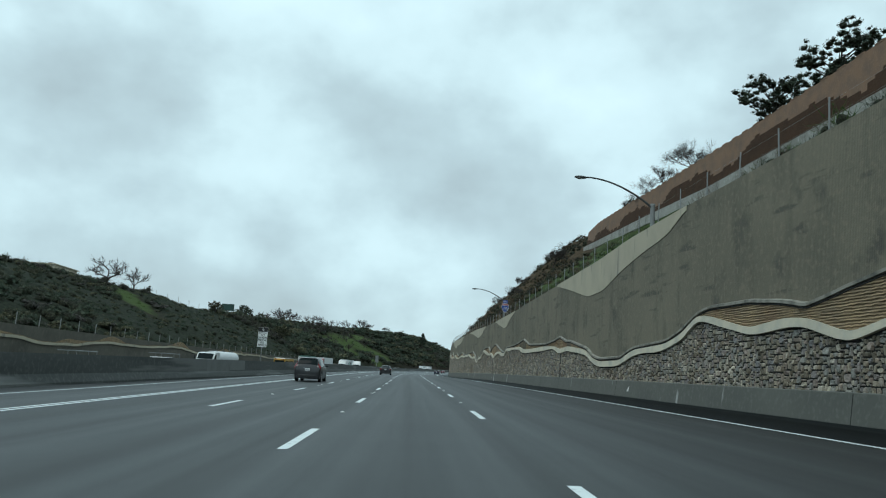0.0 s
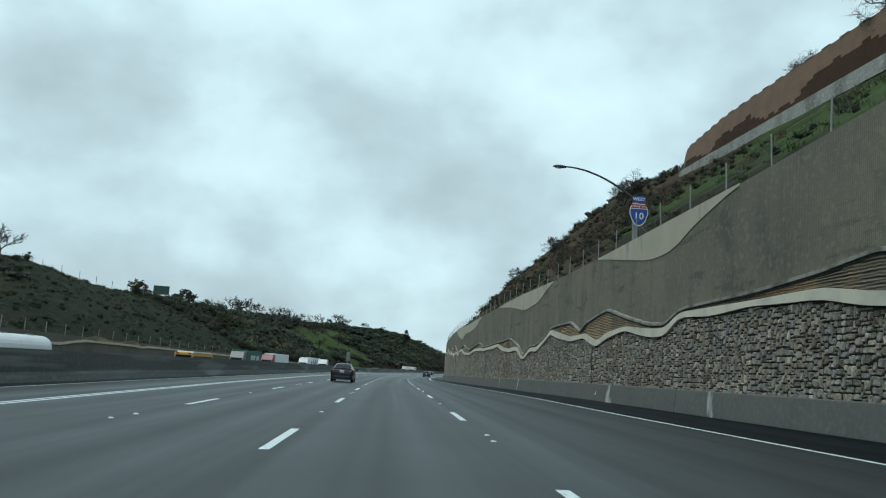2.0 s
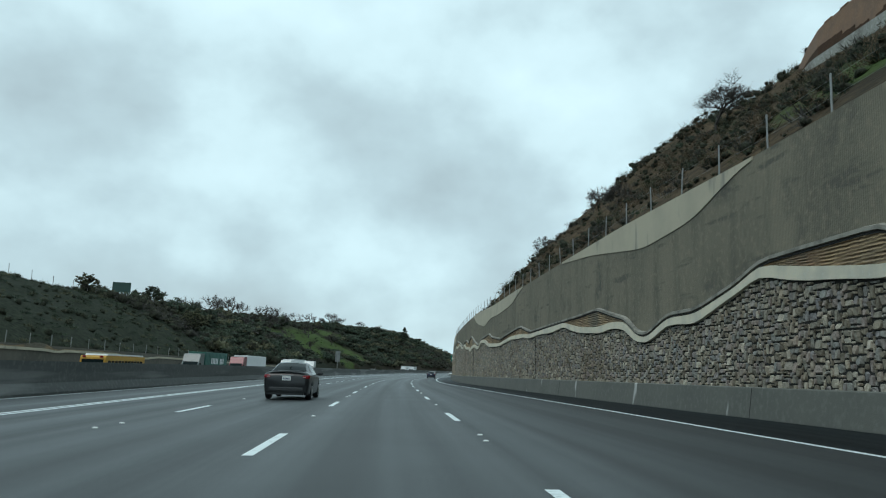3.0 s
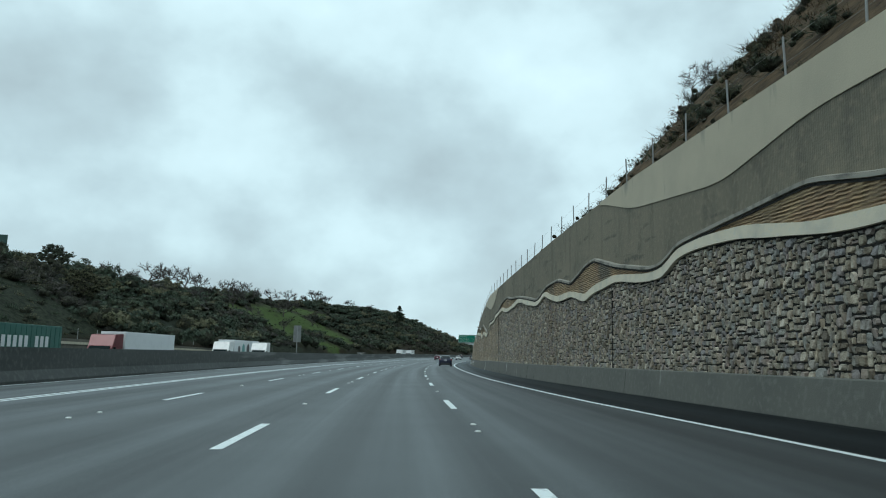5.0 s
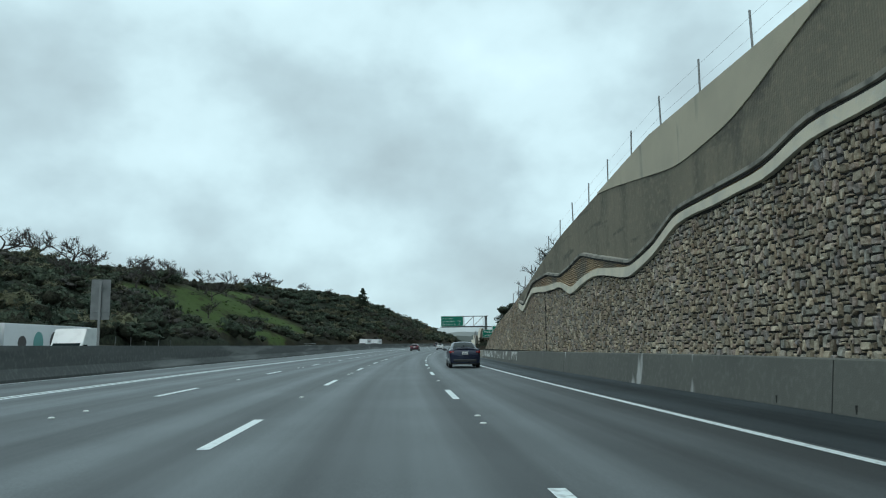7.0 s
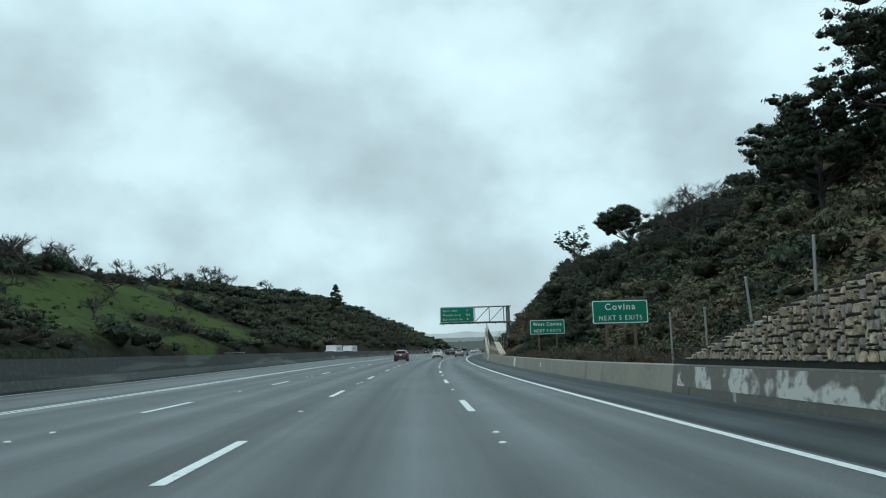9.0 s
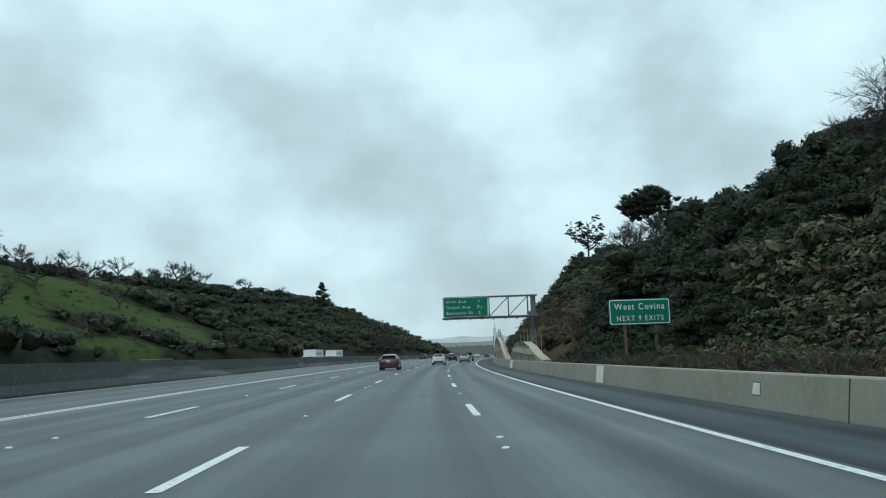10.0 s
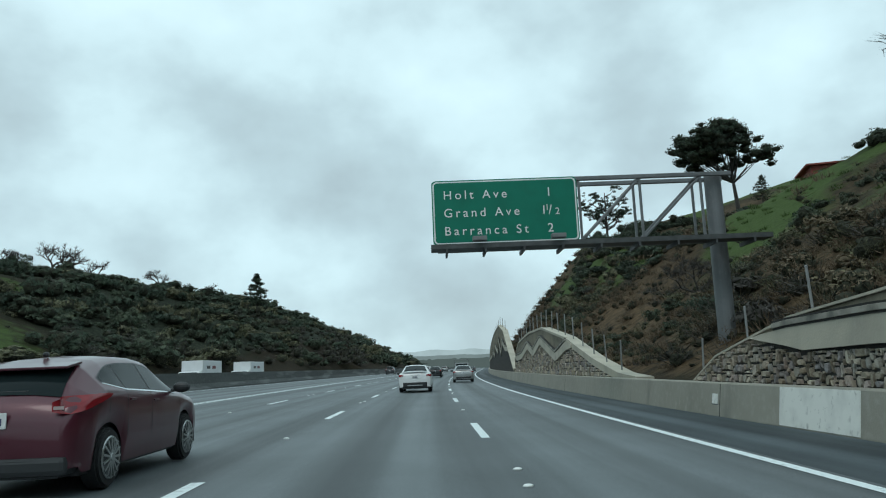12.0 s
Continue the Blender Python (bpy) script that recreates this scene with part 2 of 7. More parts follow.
def ribbed(m, period=0.075, strength=0.28):
    """Fine upright ribs cast into a wall, from the UV map's metres along the road."""
    nt = m.node_tree
    p = nt.nodes["Principled BSDF"]
    uv = nt.nodes.new("ShaderNodeUVMap")
    w = nt.nodes.new("ShaderNodeTexWave")
    w.bands_direction = "Y"
    w.inputs["Scale"].default_value, w.inputs["Distortion"].default_value = 0.314 / period, 0.6
    nt.links.new(uv.outputs[0], w.inputs["Vector"])
    b = nt.nodes.new("ShaderNodeBump")
    b.inputs["Strength"].default_value, b.inputs["Distance"].default_value = strength, 0.02
    nt.links.new(w.outputs["Fac"], b.inputs["Height"])
    nt.links.new(p.inputs["Normal"].links[0].from_socket, b.inputs["Normal"])
    nt.links.new(b.outputs[0], p.inputs["Normal"])


ribbed(SCULPT)
PALE = material("pale_concrete", (0.50, 0.445, 0.335), 0.9, grain=((0.6, 0.4, 0.7, (0.43, 0.385, 0.295)), (1.5, 0.6, 0.75, (0.22, 0.215, 0.19), (1, 1, 0.2))), bump=(25, 0.3, 0.02))
BAND = material("cream_band", (0.66, 0.595, 0.465), 0.85, grain=((1.2, 0.45, 0.7, (0.50, 0.47, 0.39)), (8, 0.55, 0.8, (0.58, 0.56, 0.49))), bump=(20, 0.3, 0.02))
RIM = material("rim_concrete", (0.32, 0.30, 0.255), 0.9, grain=((2, 0.45, 0.7, (0.11, 0.108, 0.095)),), bump=(20, 0.3, 0.02))
OCHRE = material("ochre_relief", (0.46, 0.32, 0.18), 0.9, grain=((1.3, 0.4, 0.65, (0.34, 0.245, 0.15)), (0.5, 0.5, 0.7, (0.36, 0.22, 0.13)), (0.3, 0.52, 0.62, (0.22, 0.185, 0.135))), bump=(9, 0.6, 0.06))
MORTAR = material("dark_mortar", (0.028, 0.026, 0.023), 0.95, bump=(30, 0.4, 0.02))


def stone_material(name, island, gain_=1.6, warm=(1.0, 1.0, 1.0)):
    """Field stone in six natural shades, one to a stone, each mottled and rough."""
    m = material(name, (0.5, 0.5, 0.5), 0.88, grain=((2.2, 0.35, 0.7, (0.62, 0.60, 0.57)), (9, 0.5, 0.72, (0.30, 0.28, 0.26)), (0.3, 0.45, 0.7, (0.42, 0.39, 0.36))), bump=(10, 0.8, 0.06), spec=0.2)
    nt = m.node_tree
    p = nt.nodes["Principled BSDF"]
    info = nt.nodes.new("ShaderNodeNewGeometry" if island else "ShaderNodeObjectInfo")
    shades = nt.nodes.new("ShaderNodeValToRGB")
    shades.color_ramp.interpolation = "LINEAR"
    e = shades.color_ramp.elements
    e[0].position, e[0].color = 0.0, (0.18, 0.160, 0.13, 1)
    e[1].position, e[1].color = 1.0, (0.66, 0.61, 0.52, 1)
    for where, tone in ((0.18, (0.37, 0.335, 0.265, 1)), (0.34, (0.35, 0.36, 0.345, 1)), (0.5, (0.47, 0.415, 0.325, 1)), (0.64, (0.42, 0.36, 0.325, 1)), (0.78, (0.30, 0.30, 0.31, 1)), (0.9, (0.55, 0.50, 0.41, 1))):
        e.new(where).color = tone
    nt.links.new(info.outputs["Random Per Island" if island else "Random"], shades.inputs[0])
    x = nt.nodes.new("ShaderNodeMix")
    x.data_type, x.blend_type, x.inputs[0].default_value = "RGBA", "MULTIPLY", 1.0
    nt.links.new(p.inputs["Base Color"].links[0].from_socket, x.inputs["A"])
    nt.links.new(shades.outputs[0], x.inputs["B"])
    gain = nt.nodes.new("ShaderNodeVectorMath")
    gain.operation, gain.inputs[1].default_value = "MULTIPLY", [gain_ * v for v in warm]
    nt.links.new(x.outputs["Result"], gain.inputs[0])
    nt.links.new(gain.outputs[0], p.inputs["Base Color"])
    return m


STONE = stone_material("field_stone", True)
STONE_WARM = stone_material("brown_field_stone", True, 1.8, (1.03, 0.985, 0.93))
STONE_PART = stone_material("field_stone_near", False)
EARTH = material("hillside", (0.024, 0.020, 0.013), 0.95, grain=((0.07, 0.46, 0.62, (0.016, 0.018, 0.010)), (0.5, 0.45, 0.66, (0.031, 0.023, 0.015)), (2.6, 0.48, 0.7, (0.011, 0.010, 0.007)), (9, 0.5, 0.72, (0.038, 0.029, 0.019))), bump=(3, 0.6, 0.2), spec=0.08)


def grassed(m):
    """Fresh grass over the earth where the ground's own grass value says so."""
    nt = m.node_tree
    p = nt.nodes["Principled BSDF"]
    at_grass = nt.nodes.new("ShaderNodeAttribute")
    at_grass.attribute_name = "grass"
    n = nt.nodes.new("ShaderNodeTexNoise")
    n.inputs["Scale"].default_value, n.inputs["Detail"].default_value = 0.45, 6
    tc = nt.nodes.new("ShaderNodeTexCoord")
    nt.links.new(tc.outputs["Object"], n.inputs["Vector"])
    add = nt.nodes.new("ShaderNodeMath")
    add.operation = "ADD"
    nt.links.new(at_grass.outputs["Fac"], add.inputs[0])
    nt.links.new(n.outputs["Fac"], add.inputs[1])
    r = nt.nodes.new("ShaderNodeMapRange")
    r.inputs["From Min"].default_value, r.inputs["From Max"].default_value = 0.85, 1.15
    nt.links.new(add.outputs[0], r.inputs["Value"])
    tint = nt.nodes.new("ShaderNodeMix")
    tint.data_type = "RGBA"
    tint.inputs["A"].default_value, tint.inputs["B"].default_value = (0.038, 0.058, 0.018, 1), (0.065, 0.100, 0.030, 1)
    fine = nt.nodes.new("ShaderNodeTexNoise")
    fine.inputs["Scale"].default_value, fine.inputs["Detail"].default_value = 1.7, 6
    nt.links.new(tc.outputs["Object"], fine.inputs["Vector"])
    nt.links.new(fine.outputs["Fac"], tint.inputs[0])
    x = nt.nodes.new("ShaderNodeMix")
    x.data_type = "RGBA"
    nt.links.new(r.outputs["Result"], x.inputs[0])
    nt.links.new(p.inputs["Base Color"].links[0].from_socket, x.inputs["A"])
    nt.links.new(tint.outputs["Result"], x.inputs["B"])
    # low scrub between the bushes
    at_scrub = nt.nodes.new("ShaderNodeAttribute")
    at_scrub.attribute_name = "scrub"
    low = nt.nodes.new("ShaderNodeMix")
    low.data_type = "RGBA"
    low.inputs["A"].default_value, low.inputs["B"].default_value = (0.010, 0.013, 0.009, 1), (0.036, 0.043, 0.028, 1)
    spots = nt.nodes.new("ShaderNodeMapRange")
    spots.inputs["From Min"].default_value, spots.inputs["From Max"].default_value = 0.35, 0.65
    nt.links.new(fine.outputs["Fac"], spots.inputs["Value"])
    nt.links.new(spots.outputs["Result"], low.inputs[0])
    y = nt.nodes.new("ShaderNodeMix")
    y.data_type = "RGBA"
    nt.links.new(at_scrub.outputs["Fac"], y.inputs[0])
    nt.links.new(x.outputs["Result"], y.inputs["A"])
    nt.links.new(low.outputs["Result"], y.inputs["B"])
    # dry grass
    at_dry = nt.nodes.new("ShaderNodeAttribute")
    at_dry.attribute_name = "dry"
    hay = nt.nodes.new("ShaderNodeMix")
    hay.data_type = "RGBA"
    hay.inputs["A"].default_value, hay.inputs["B"].default_value = (0.040, 0.028, 0.017, 1), (0.130, 0.088, 0.050, 1)
    nt.links.new(spots.outputs["Result"], hay.inputs[0])
    w = nt.nodes.new("ShaderNodeMix")
    w.data_type = "RGBA"
    nt.links.new(at_dry.outputs["Fac"], w.inputs[0])
    nt.links.new(y.outputs["Result"], w.inputs["A"])
    nt.links.new(hay.outputs["Result"], w.inputs["B"])
    nt.links.new(w.outputs["Result"], p.inputs["Base Color"])


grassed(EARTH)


def rippled(m, period=0.085):
    """Irregular level ripples, the shade of their hollows put into the colour."""
    nt = m.node_tree
    p = nt.nodes["Principled BSDF"]
    tc = nt.nodes.new("ShaderNodeTexCoord")
    w = nt.nodes.new("ShaderNodeTexWave")
    w.bands_direction = "Z"
    for key, value in (("Scale", 0.314 / period), ("Distortion", 2.6), ("Detail", 3.0), ("Detail Scale", 1.3)):
        w.inputs[key].default_value = value
    nt.links.new(tc.outputs["Object"], w.inputs["Vector"])
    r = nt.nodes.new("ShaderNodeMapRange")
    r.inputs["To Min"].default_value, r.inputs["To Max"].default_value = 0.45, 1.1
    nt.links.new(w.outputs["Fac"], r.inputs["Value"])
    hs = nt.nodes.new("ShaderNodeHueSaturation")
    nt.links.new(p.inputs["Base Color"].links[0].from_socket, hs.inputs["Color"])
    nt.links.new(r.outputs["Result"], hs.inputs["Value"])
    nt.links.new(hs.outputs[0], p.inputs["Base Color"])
    b = nt.nodes.new("ShaderNodeBump")
    b.inputs["Strength"].default_value, b.inputs["Distance"].default_value = 0.9, 0.04
    nt.links.new(w.outputs["Fac"], b.inputs["Height"])
    nt.links.new(b.outputs[0], p.inputs["Normal"])


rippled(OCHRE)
TERRA = material("terracotta_blocks", (0.25, 0.155, 0.105), 0.9, grain=((0.8, 0.4, 0.7, (0.19, 0.13, 0.10)), (7, 0.5, 0.8, (0.29, 0.19, 0.135))), bump=(14, 0.5, 0.05), spec=0.15)
UMBER = material("dark_brown_blocks", (0.075, 0.042, 0.027), 0.9, grain=((0.8, 0.4, 0.7, (0.056, 0.034, 0.023)), (7, 0.5, 0.8, (0.095, 0.056, 0.038))), bump=(14, 0.6, 0.06), spec=0.1)
STEEL = material("galvanised_steel", (0.27, 0.275, 0.27), 0.6, 0.5, grain=((4, 0.4, 0.7, (0.27, 0.28, 0.28)),))
DARKSTEEL = material("weathered_steel", (0.10, 0.105, 0.105), 0.6, 0.5, grain=((4, 0.4, 0.7, (0.07, 0.072, 0.072)),))
CERAMIC = material("ceramic_marker", (0.75, 0.76, 0.74), 0.35)


# ---- building helpers ----
def mesh_of(name, verts, faces, mat, uvs=None, smooth=False):
    me = bpy.data.meshes.new(name)
    me.from_pydata([tuple(v) for v in verts], [], faces)
    if mat:
        me.materials.append(mat)
    if uvs:
        layer = me.uv_layers.new(name="UVMap")
        for loop in me.loops:
            layer.data[loop.index].uv = uvs[loop.vertex_index]
    if smooth:
        me.polygons.foreach_set("use_smooth", [True] * len(me.polygons))
    me.update()
    return me


def part(name, bm, mat, parent, label=""):
    me = bpy.data.meshes.new(name)
    bm.to_mesh(me)
    bm.free()
    me.materials.append(mat)
    ob = new(name, me)
    ob.parent = parent
    return tagged(ob, label)


def piece(name, me, parent, label="", m=None):
    ob = new(name, me)
    ob.parent = parent
    if m is not None:
        ob.matrix_local = m
    return tagged(ob, label)


def thing(name, label, category, group="", kind="", m=None):
    ob = new(name)
    ob.empty_display_size = 0.3
    if m is not None:
        ob.matrix_world = m
    return tagged(ob, label, category, group, kind)


def steps(a, b, d):
    n = max(1, round((b - a) / d))
    return [a + (b - a) * i / n for i in range(n + 1)]


def sweep(name, stations, profile, mat, close=False, uv=False):
    """A strip through the stations; profile(s) gives the cross-section as (l, z) pairs."""
    verts, uvs, faces, n = [], [], [], len(profile(stations[0]))
    for s in stations:
        for l, z in profile(s):
            verts.append(at(s, l, z))
            uvs.append((l, s))
    rim = n if close else n - 1
    for i in range(len(stations) - 1):
        for j in range(rim):
            a, b = i * n + j, i * n + (j + 1) % n
            faces.append((a, b, b + n, a + n))
    if close:
        faces.append(tuple(range(n))[::-1])
        faces.append(tuple((len(stations) - 1) * n + j for j in range(n)))
    return mesh_of(name, verts, faces, mat, uvs if uv else None)


def structure(name, me, label, category):
    return tagged(new(name, me), label, category, kind="structure")


def box(bm, size, centre=(0, 0, 0), m=None, bevel=0.0):
    r = bmesh.ops.create_cube(bm, size=1.0, matrix=(m or Matrix()) @ Matrix.Translation(centre) @ Matrix.Diagonal((*size, 1)))
    if bevel:
        es = list({e for v in r["verts"] for e in v.link_edges})
        bmesh.ops.bevel(bm, geom=es, offset=bevel, segments=2, affect="EDGES", profile=0.6)
    return r["verts"]


def tube(bm, a, b, r0, r1=None, sides=8):
    a, b = Vector(a), Vector(b)
    d = b - a
    m = Matrix.Translation((a + b) / 2) @ d.to_track_quat("Z", "Y").to_matrix().to_4x4()
    bmesh.ops.create_cone(bm, cap_ends=True, segments=sides, radius1=r0, radius2=r0 if r1 is None else r1, depth=d.length, matrix=m)


# ---- terrain: one sheet with the cutting's two flanks ----
left_base = knots((-100, -41), (300, -41), (400, -44), (480, -38), (560, -28), (620, -25), (1200, -25))
left_crest_l = knots((-100, -84), (190, -84), (250, -74), (280, -80), (380, -92), (520, -94), (620, -80), (700, -62), (800, -48), (1200, -48))
left_crest_z = knots((-100, 19), (150, 18.2), (209, 18.4), (243, 16.4), (275, 16.8), (320, 18.2), (373, 20.4), (408, 22), (452, 22.8), (510, 25), (548, 27.5), (583, 27.6), (610, 28), (652, 23.9), (690, 17.5), (725, 12.5), (780, 5), (850, -1), (1200, -2))
right_rise = knots((-100, .60), (0, .62), (40, .645), (77, .70), (100, .755), (129, .80), (146, .86), (170, .92), (190, .97), (212, .92), (222, .45), (232, .2), (262, .3), (290, .5), (340, .56), (360, .52), (400, .54), (440, .74), (480, .98), (540, 1.12), (570, 1.2), (640, .7), (760, .25))
right_crest = knots((-100, 62), (132, 62), (150, 37), (180, 38), (205, 36), (214, 24), (225, 17), (245, 17), (268, 40), (300, 50), (370, 46), (405, 50), (425, 30), (440, 24), (480, 26), (540, 34), (700, 34))


verge = knots((284, 0), (291, 4.6), (342, 4.6), (352, 0))


def ground_z(s, l):
    """Height over the road's plane."""
    f = foot(s)
    wob = 1.3 * noise.noise((s * 0.035, l * 0.05, 1.7)) + 0.5 * noise.noise((s * 0.13, l * 0.16, 4.1))
    if l > f + 0.55:
        z0 = wall_top(s) - 0.25 if s < 286 else 0.55
        run = l - f - 0.8
        top = right_crest(s) - f
        shelf = verge(s)
        up = min(run, shelf) * .12 + max(0, min(run, top) - shelf) * right_rise(s) * top / (top - shelf)
        if run > top:
            up += (run - top) * (0.12 if s < 370 else 0.27)
        return z0 + max(0, up) + wob * min(1, max(0, run) / 6) * (.3 if s < 155 else 1)
    b = left_base(s)
    if l < b:
        c, zc = left_crest_l(s), left_crest_z(s)
        k = min(1, (l - b) / (c - b))
        z = 2.0 + (zc - 2.0) * (0.55 * k + 0.45 * math.sin(k * math.pi / 2))
        if l < c:
            z += 0.02 * (c - l)
        return z + wob * min(1, (b - l) / 5) * 1.2
    return -1.2


def grass_at(s, l):
    """How grassy the ground is, 0 to 1."""
    n = noise.noise((s * .045, l * .07, 9.1))
    if l < 0:
        meadow = max(0, 1 - ((s - 408) / 52) ** 4 - ((l + 60) / 19) ** 4)
        top = max(0, 1 - ((s - 470) / 28) ** 2 - ((l + 76) / 14) ** 2)
        streak = max(0, 1 - ((s - 178 - (l + 68) * -1.2) / 9) ** 2 - ((l + 68) / 16) ** 2)
        return min(1, max(meadow * (.72 + .9 * n), top * .9, streak * .85))
    if s < 150:
        return max(0, min(1, (132 - s) / 16)) * max(0, min(1, (l - foot(s) - 3) / 5)) * (.62 + .5 * n)
    if s > 385 and l > 17:
        up = min(1, (l - 17) / 8) * min(1, (s - 385) / 12) * max(0, min(1, (560 - s) / 40))
        return up * max(0, .72 + 1.5 * noise.noise(((s - l * 1.4) * .05, (s + l) * .018, 3.3)))
    return 0.0


def build_ground():
    ss = steps(-140, 700, 3.0) + steps(712, 1380, 22)
    ls = [-900, -500, -300, -220, -170, -140, -120] + steps(-110, -46, 2.6) + [-43, -41.2, -40.8, -36, -28, -20, -14, -8, 0, 6] + [f"f{d}" for d in (0.3, 0.54, 0.56, 1.0, 2.0, 3.5, 5.2, 7, 9, 11.2, 13.5, 16, 19, 22, 25, 28, 31.5, 35, 39, 43, 48, 54, 62, 75, 100, 140, 200, 300, 500, 900)]
    verts, grass, scrub, dry, n = [], [], [], [], len(ls)
    for s in ss:
        for l in ls:
            v = foot(s) + float(l[1:]) if isinstance(l, str) else l
            verts.append(at(s, v, ground_z(s, v)))
            grass.append(grass_at(s, v))
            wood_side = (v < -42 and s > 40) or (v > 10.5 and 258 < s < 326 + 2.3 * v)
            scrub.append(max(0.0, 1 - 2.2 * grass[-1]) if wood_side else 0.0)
            hay_side = v > 9 and not wood_side and s > 100
            dry.append(max(0.0, min(1.0, (s - 100) / 15) - 1.6 * grass[-1]) * (.75 + .5 * noise.noise((s * .11, v * .15, 2.0))) if hay_side else 0.0)
    faces = [(i * n + j, i * n + j + 1, (i + 1) * n + j + 1, (i + 1) * n + j) for i in range(len(ss) - 1) for j in range(n - 1)]
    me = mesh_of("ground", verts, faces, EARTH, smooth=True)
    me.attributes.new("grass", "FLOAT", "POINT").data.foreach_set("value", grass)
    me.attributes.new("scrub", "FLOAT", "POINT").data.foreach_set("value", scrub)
    me.attributes.new("dry", "FLOAT", "POINT").data.foreach_set("value", dry)
    structure("ground", me, "steep earth cutting with dry brush and green grass", "ground")
    far = mesh_of("ground_far", [(-4500, -1500, -6), (4500, -1500, -6), (4500, 4500, -6), (-4500, 4500, -6)], [(0, 1, 2, 3)], EARTH)
    structure("valley_floor", far, "hazy flat valley floor reaching the horizon", "ground")


build_ground()


def far_ridges():
    """Hazy hills and the built-up valley, far beyond the cutting."""
    # haze painted as glowing colour, paler band by band with distance
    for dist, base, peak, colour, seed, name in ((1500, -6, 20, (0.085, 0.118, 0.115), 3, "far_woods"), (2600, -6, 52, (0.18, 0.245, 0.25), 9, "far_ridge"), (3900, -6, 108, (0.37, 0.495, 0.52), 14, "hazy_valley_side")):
        m = bpy.data.materials.new(name)
        m.use_nodes = True
        nt = m.node_tree
        nt.nodes.remove(nt.nodes["Principled BSDF"])
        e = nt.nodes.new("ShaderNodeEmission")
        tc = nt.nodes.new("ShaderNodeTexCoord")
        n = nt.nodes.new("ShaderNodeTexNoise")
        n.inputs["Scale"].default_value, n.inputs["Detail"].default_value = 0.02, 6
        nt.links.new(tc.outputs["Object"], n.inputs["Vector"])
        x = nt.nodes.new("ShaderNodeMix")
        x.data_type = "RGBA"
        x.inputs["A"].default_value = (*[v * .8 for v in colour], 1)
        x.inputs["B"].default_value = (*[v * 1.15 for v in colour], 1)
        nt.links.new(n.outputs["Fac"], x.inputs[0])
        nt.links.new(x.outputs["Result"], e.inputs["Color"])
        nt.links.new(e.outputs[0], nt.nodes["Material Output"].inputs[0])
        verts, faces = [], []
        for i in range(721):
            a = radians(-60 + i / 6)
            h = peak * (.72 + .28 * noise.noise((i * .018, seed, 0)) + .08 * noise.noise((i * .12, seed, 2)) + (.13 if dist < 2000 else .02) * noise.noise((i * .9, seed, 4)))
            verts += [(math.sin(a) * dist, math.cos(a) * dist, base), (math.sin(a) * dist, math.cos(a) * dist, h)]
            if i:
                faces.append((2 * i - 2, 2 * i, 2 * i + 1, 2 * i - 1))
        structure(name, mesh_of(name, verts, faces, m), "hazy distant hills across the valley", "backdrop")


far_ridges()

# ---- carriageways ----
LONG = steps(-120, 500, 5) + steps(510, 1300, 20)
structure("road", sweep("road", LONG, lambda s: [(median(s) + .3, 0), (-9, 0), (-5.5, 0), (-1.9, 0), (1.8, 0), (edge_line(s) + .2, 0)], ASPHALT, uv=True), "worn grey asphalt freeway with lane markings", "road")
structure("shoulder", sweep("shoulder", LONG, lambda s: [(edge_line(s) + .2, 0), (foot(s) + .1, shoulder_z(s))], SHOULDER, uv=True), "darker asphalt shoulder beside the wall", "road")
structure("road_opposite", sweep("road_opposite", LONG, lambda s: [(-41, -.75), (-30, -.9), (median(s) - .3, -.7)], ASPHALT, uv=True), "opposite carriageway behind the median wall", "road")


def line(name, l, a, b, w=0.15, step=5):
    f = l if callable(l) else (lambda s: l)
    return sweep(name, steps(a, b, step), lambda s: [(f(s) - w / 2, 0.006), (f(s) + w / 2, 0.006)], PAINT)


markings = thing("lane_markings", "white painted lane lines worn by traffic", "road marking", kind="structure")
piece("edge_line", line("edge_line", edge_line, -100, 900, 0.17), markings)
piece("edge_line", line("left_edge_line", left_edge, -100, 900, 0.13), markings)
for off in (-0.13, 0.13):
    piece("carpool_line", line("carpool_line", -8.93 + off, -100, 900, 0.14), markings)
for l, start in ((-1.867, 11.16), (1.793, 19.44), (-5.49, 20.9)):
    for k in range(-5, 42):
        a = start + 14.63 * k
        piece("lane_dash", line("lane_dash", l, a, a + 3.66, 0.16, 4), markings)

# ---- median wall ----
structure("median_wall", sweep("median_wall", LONG, lambda s: [(median(s) + .32, -.1), (median(s) + .32, .1), (median(s) + .12, .45), (median(s) + .08, 1.25), (median(s) - .3, 1.25), (median(s) - .5, -.1)], MEDIAN, close=True), "grey weathered concrete median barrier", "barrier")

# ---- the sculpted retaining wall ----
RIDGE_1 = ((-60, 3.2, .9), (10, 3.3, 1.0), (18, 3.1, 1.15), (20.4, 2.63, 1.25), (22.7, 3.23, .3), (24, 3.3, .48), (26.5, 3.1, .9), (30, 3.77, .3), (31.2, 3.9, .05), (33, 3.2, .1),
           (35, 2.82, .08), (40, 2.65, .07), (42.4, 2.12, .1), (47, 2.1, .1), (48.7, 2.36, .1), (50, 2.85, .1), (52, 3.05, .15), (55.3, 3.3, .34), (56, 3.28, .3), (58.4, 3.16, .88),
           (60.3, 3.42, .43), (64, 3.54, .13), (72, 3.5, .35), (75.2, 3.55, .95), (77.5, 3.9, .38), (80.8, 3.89, .2), (87, 3.94, .06))
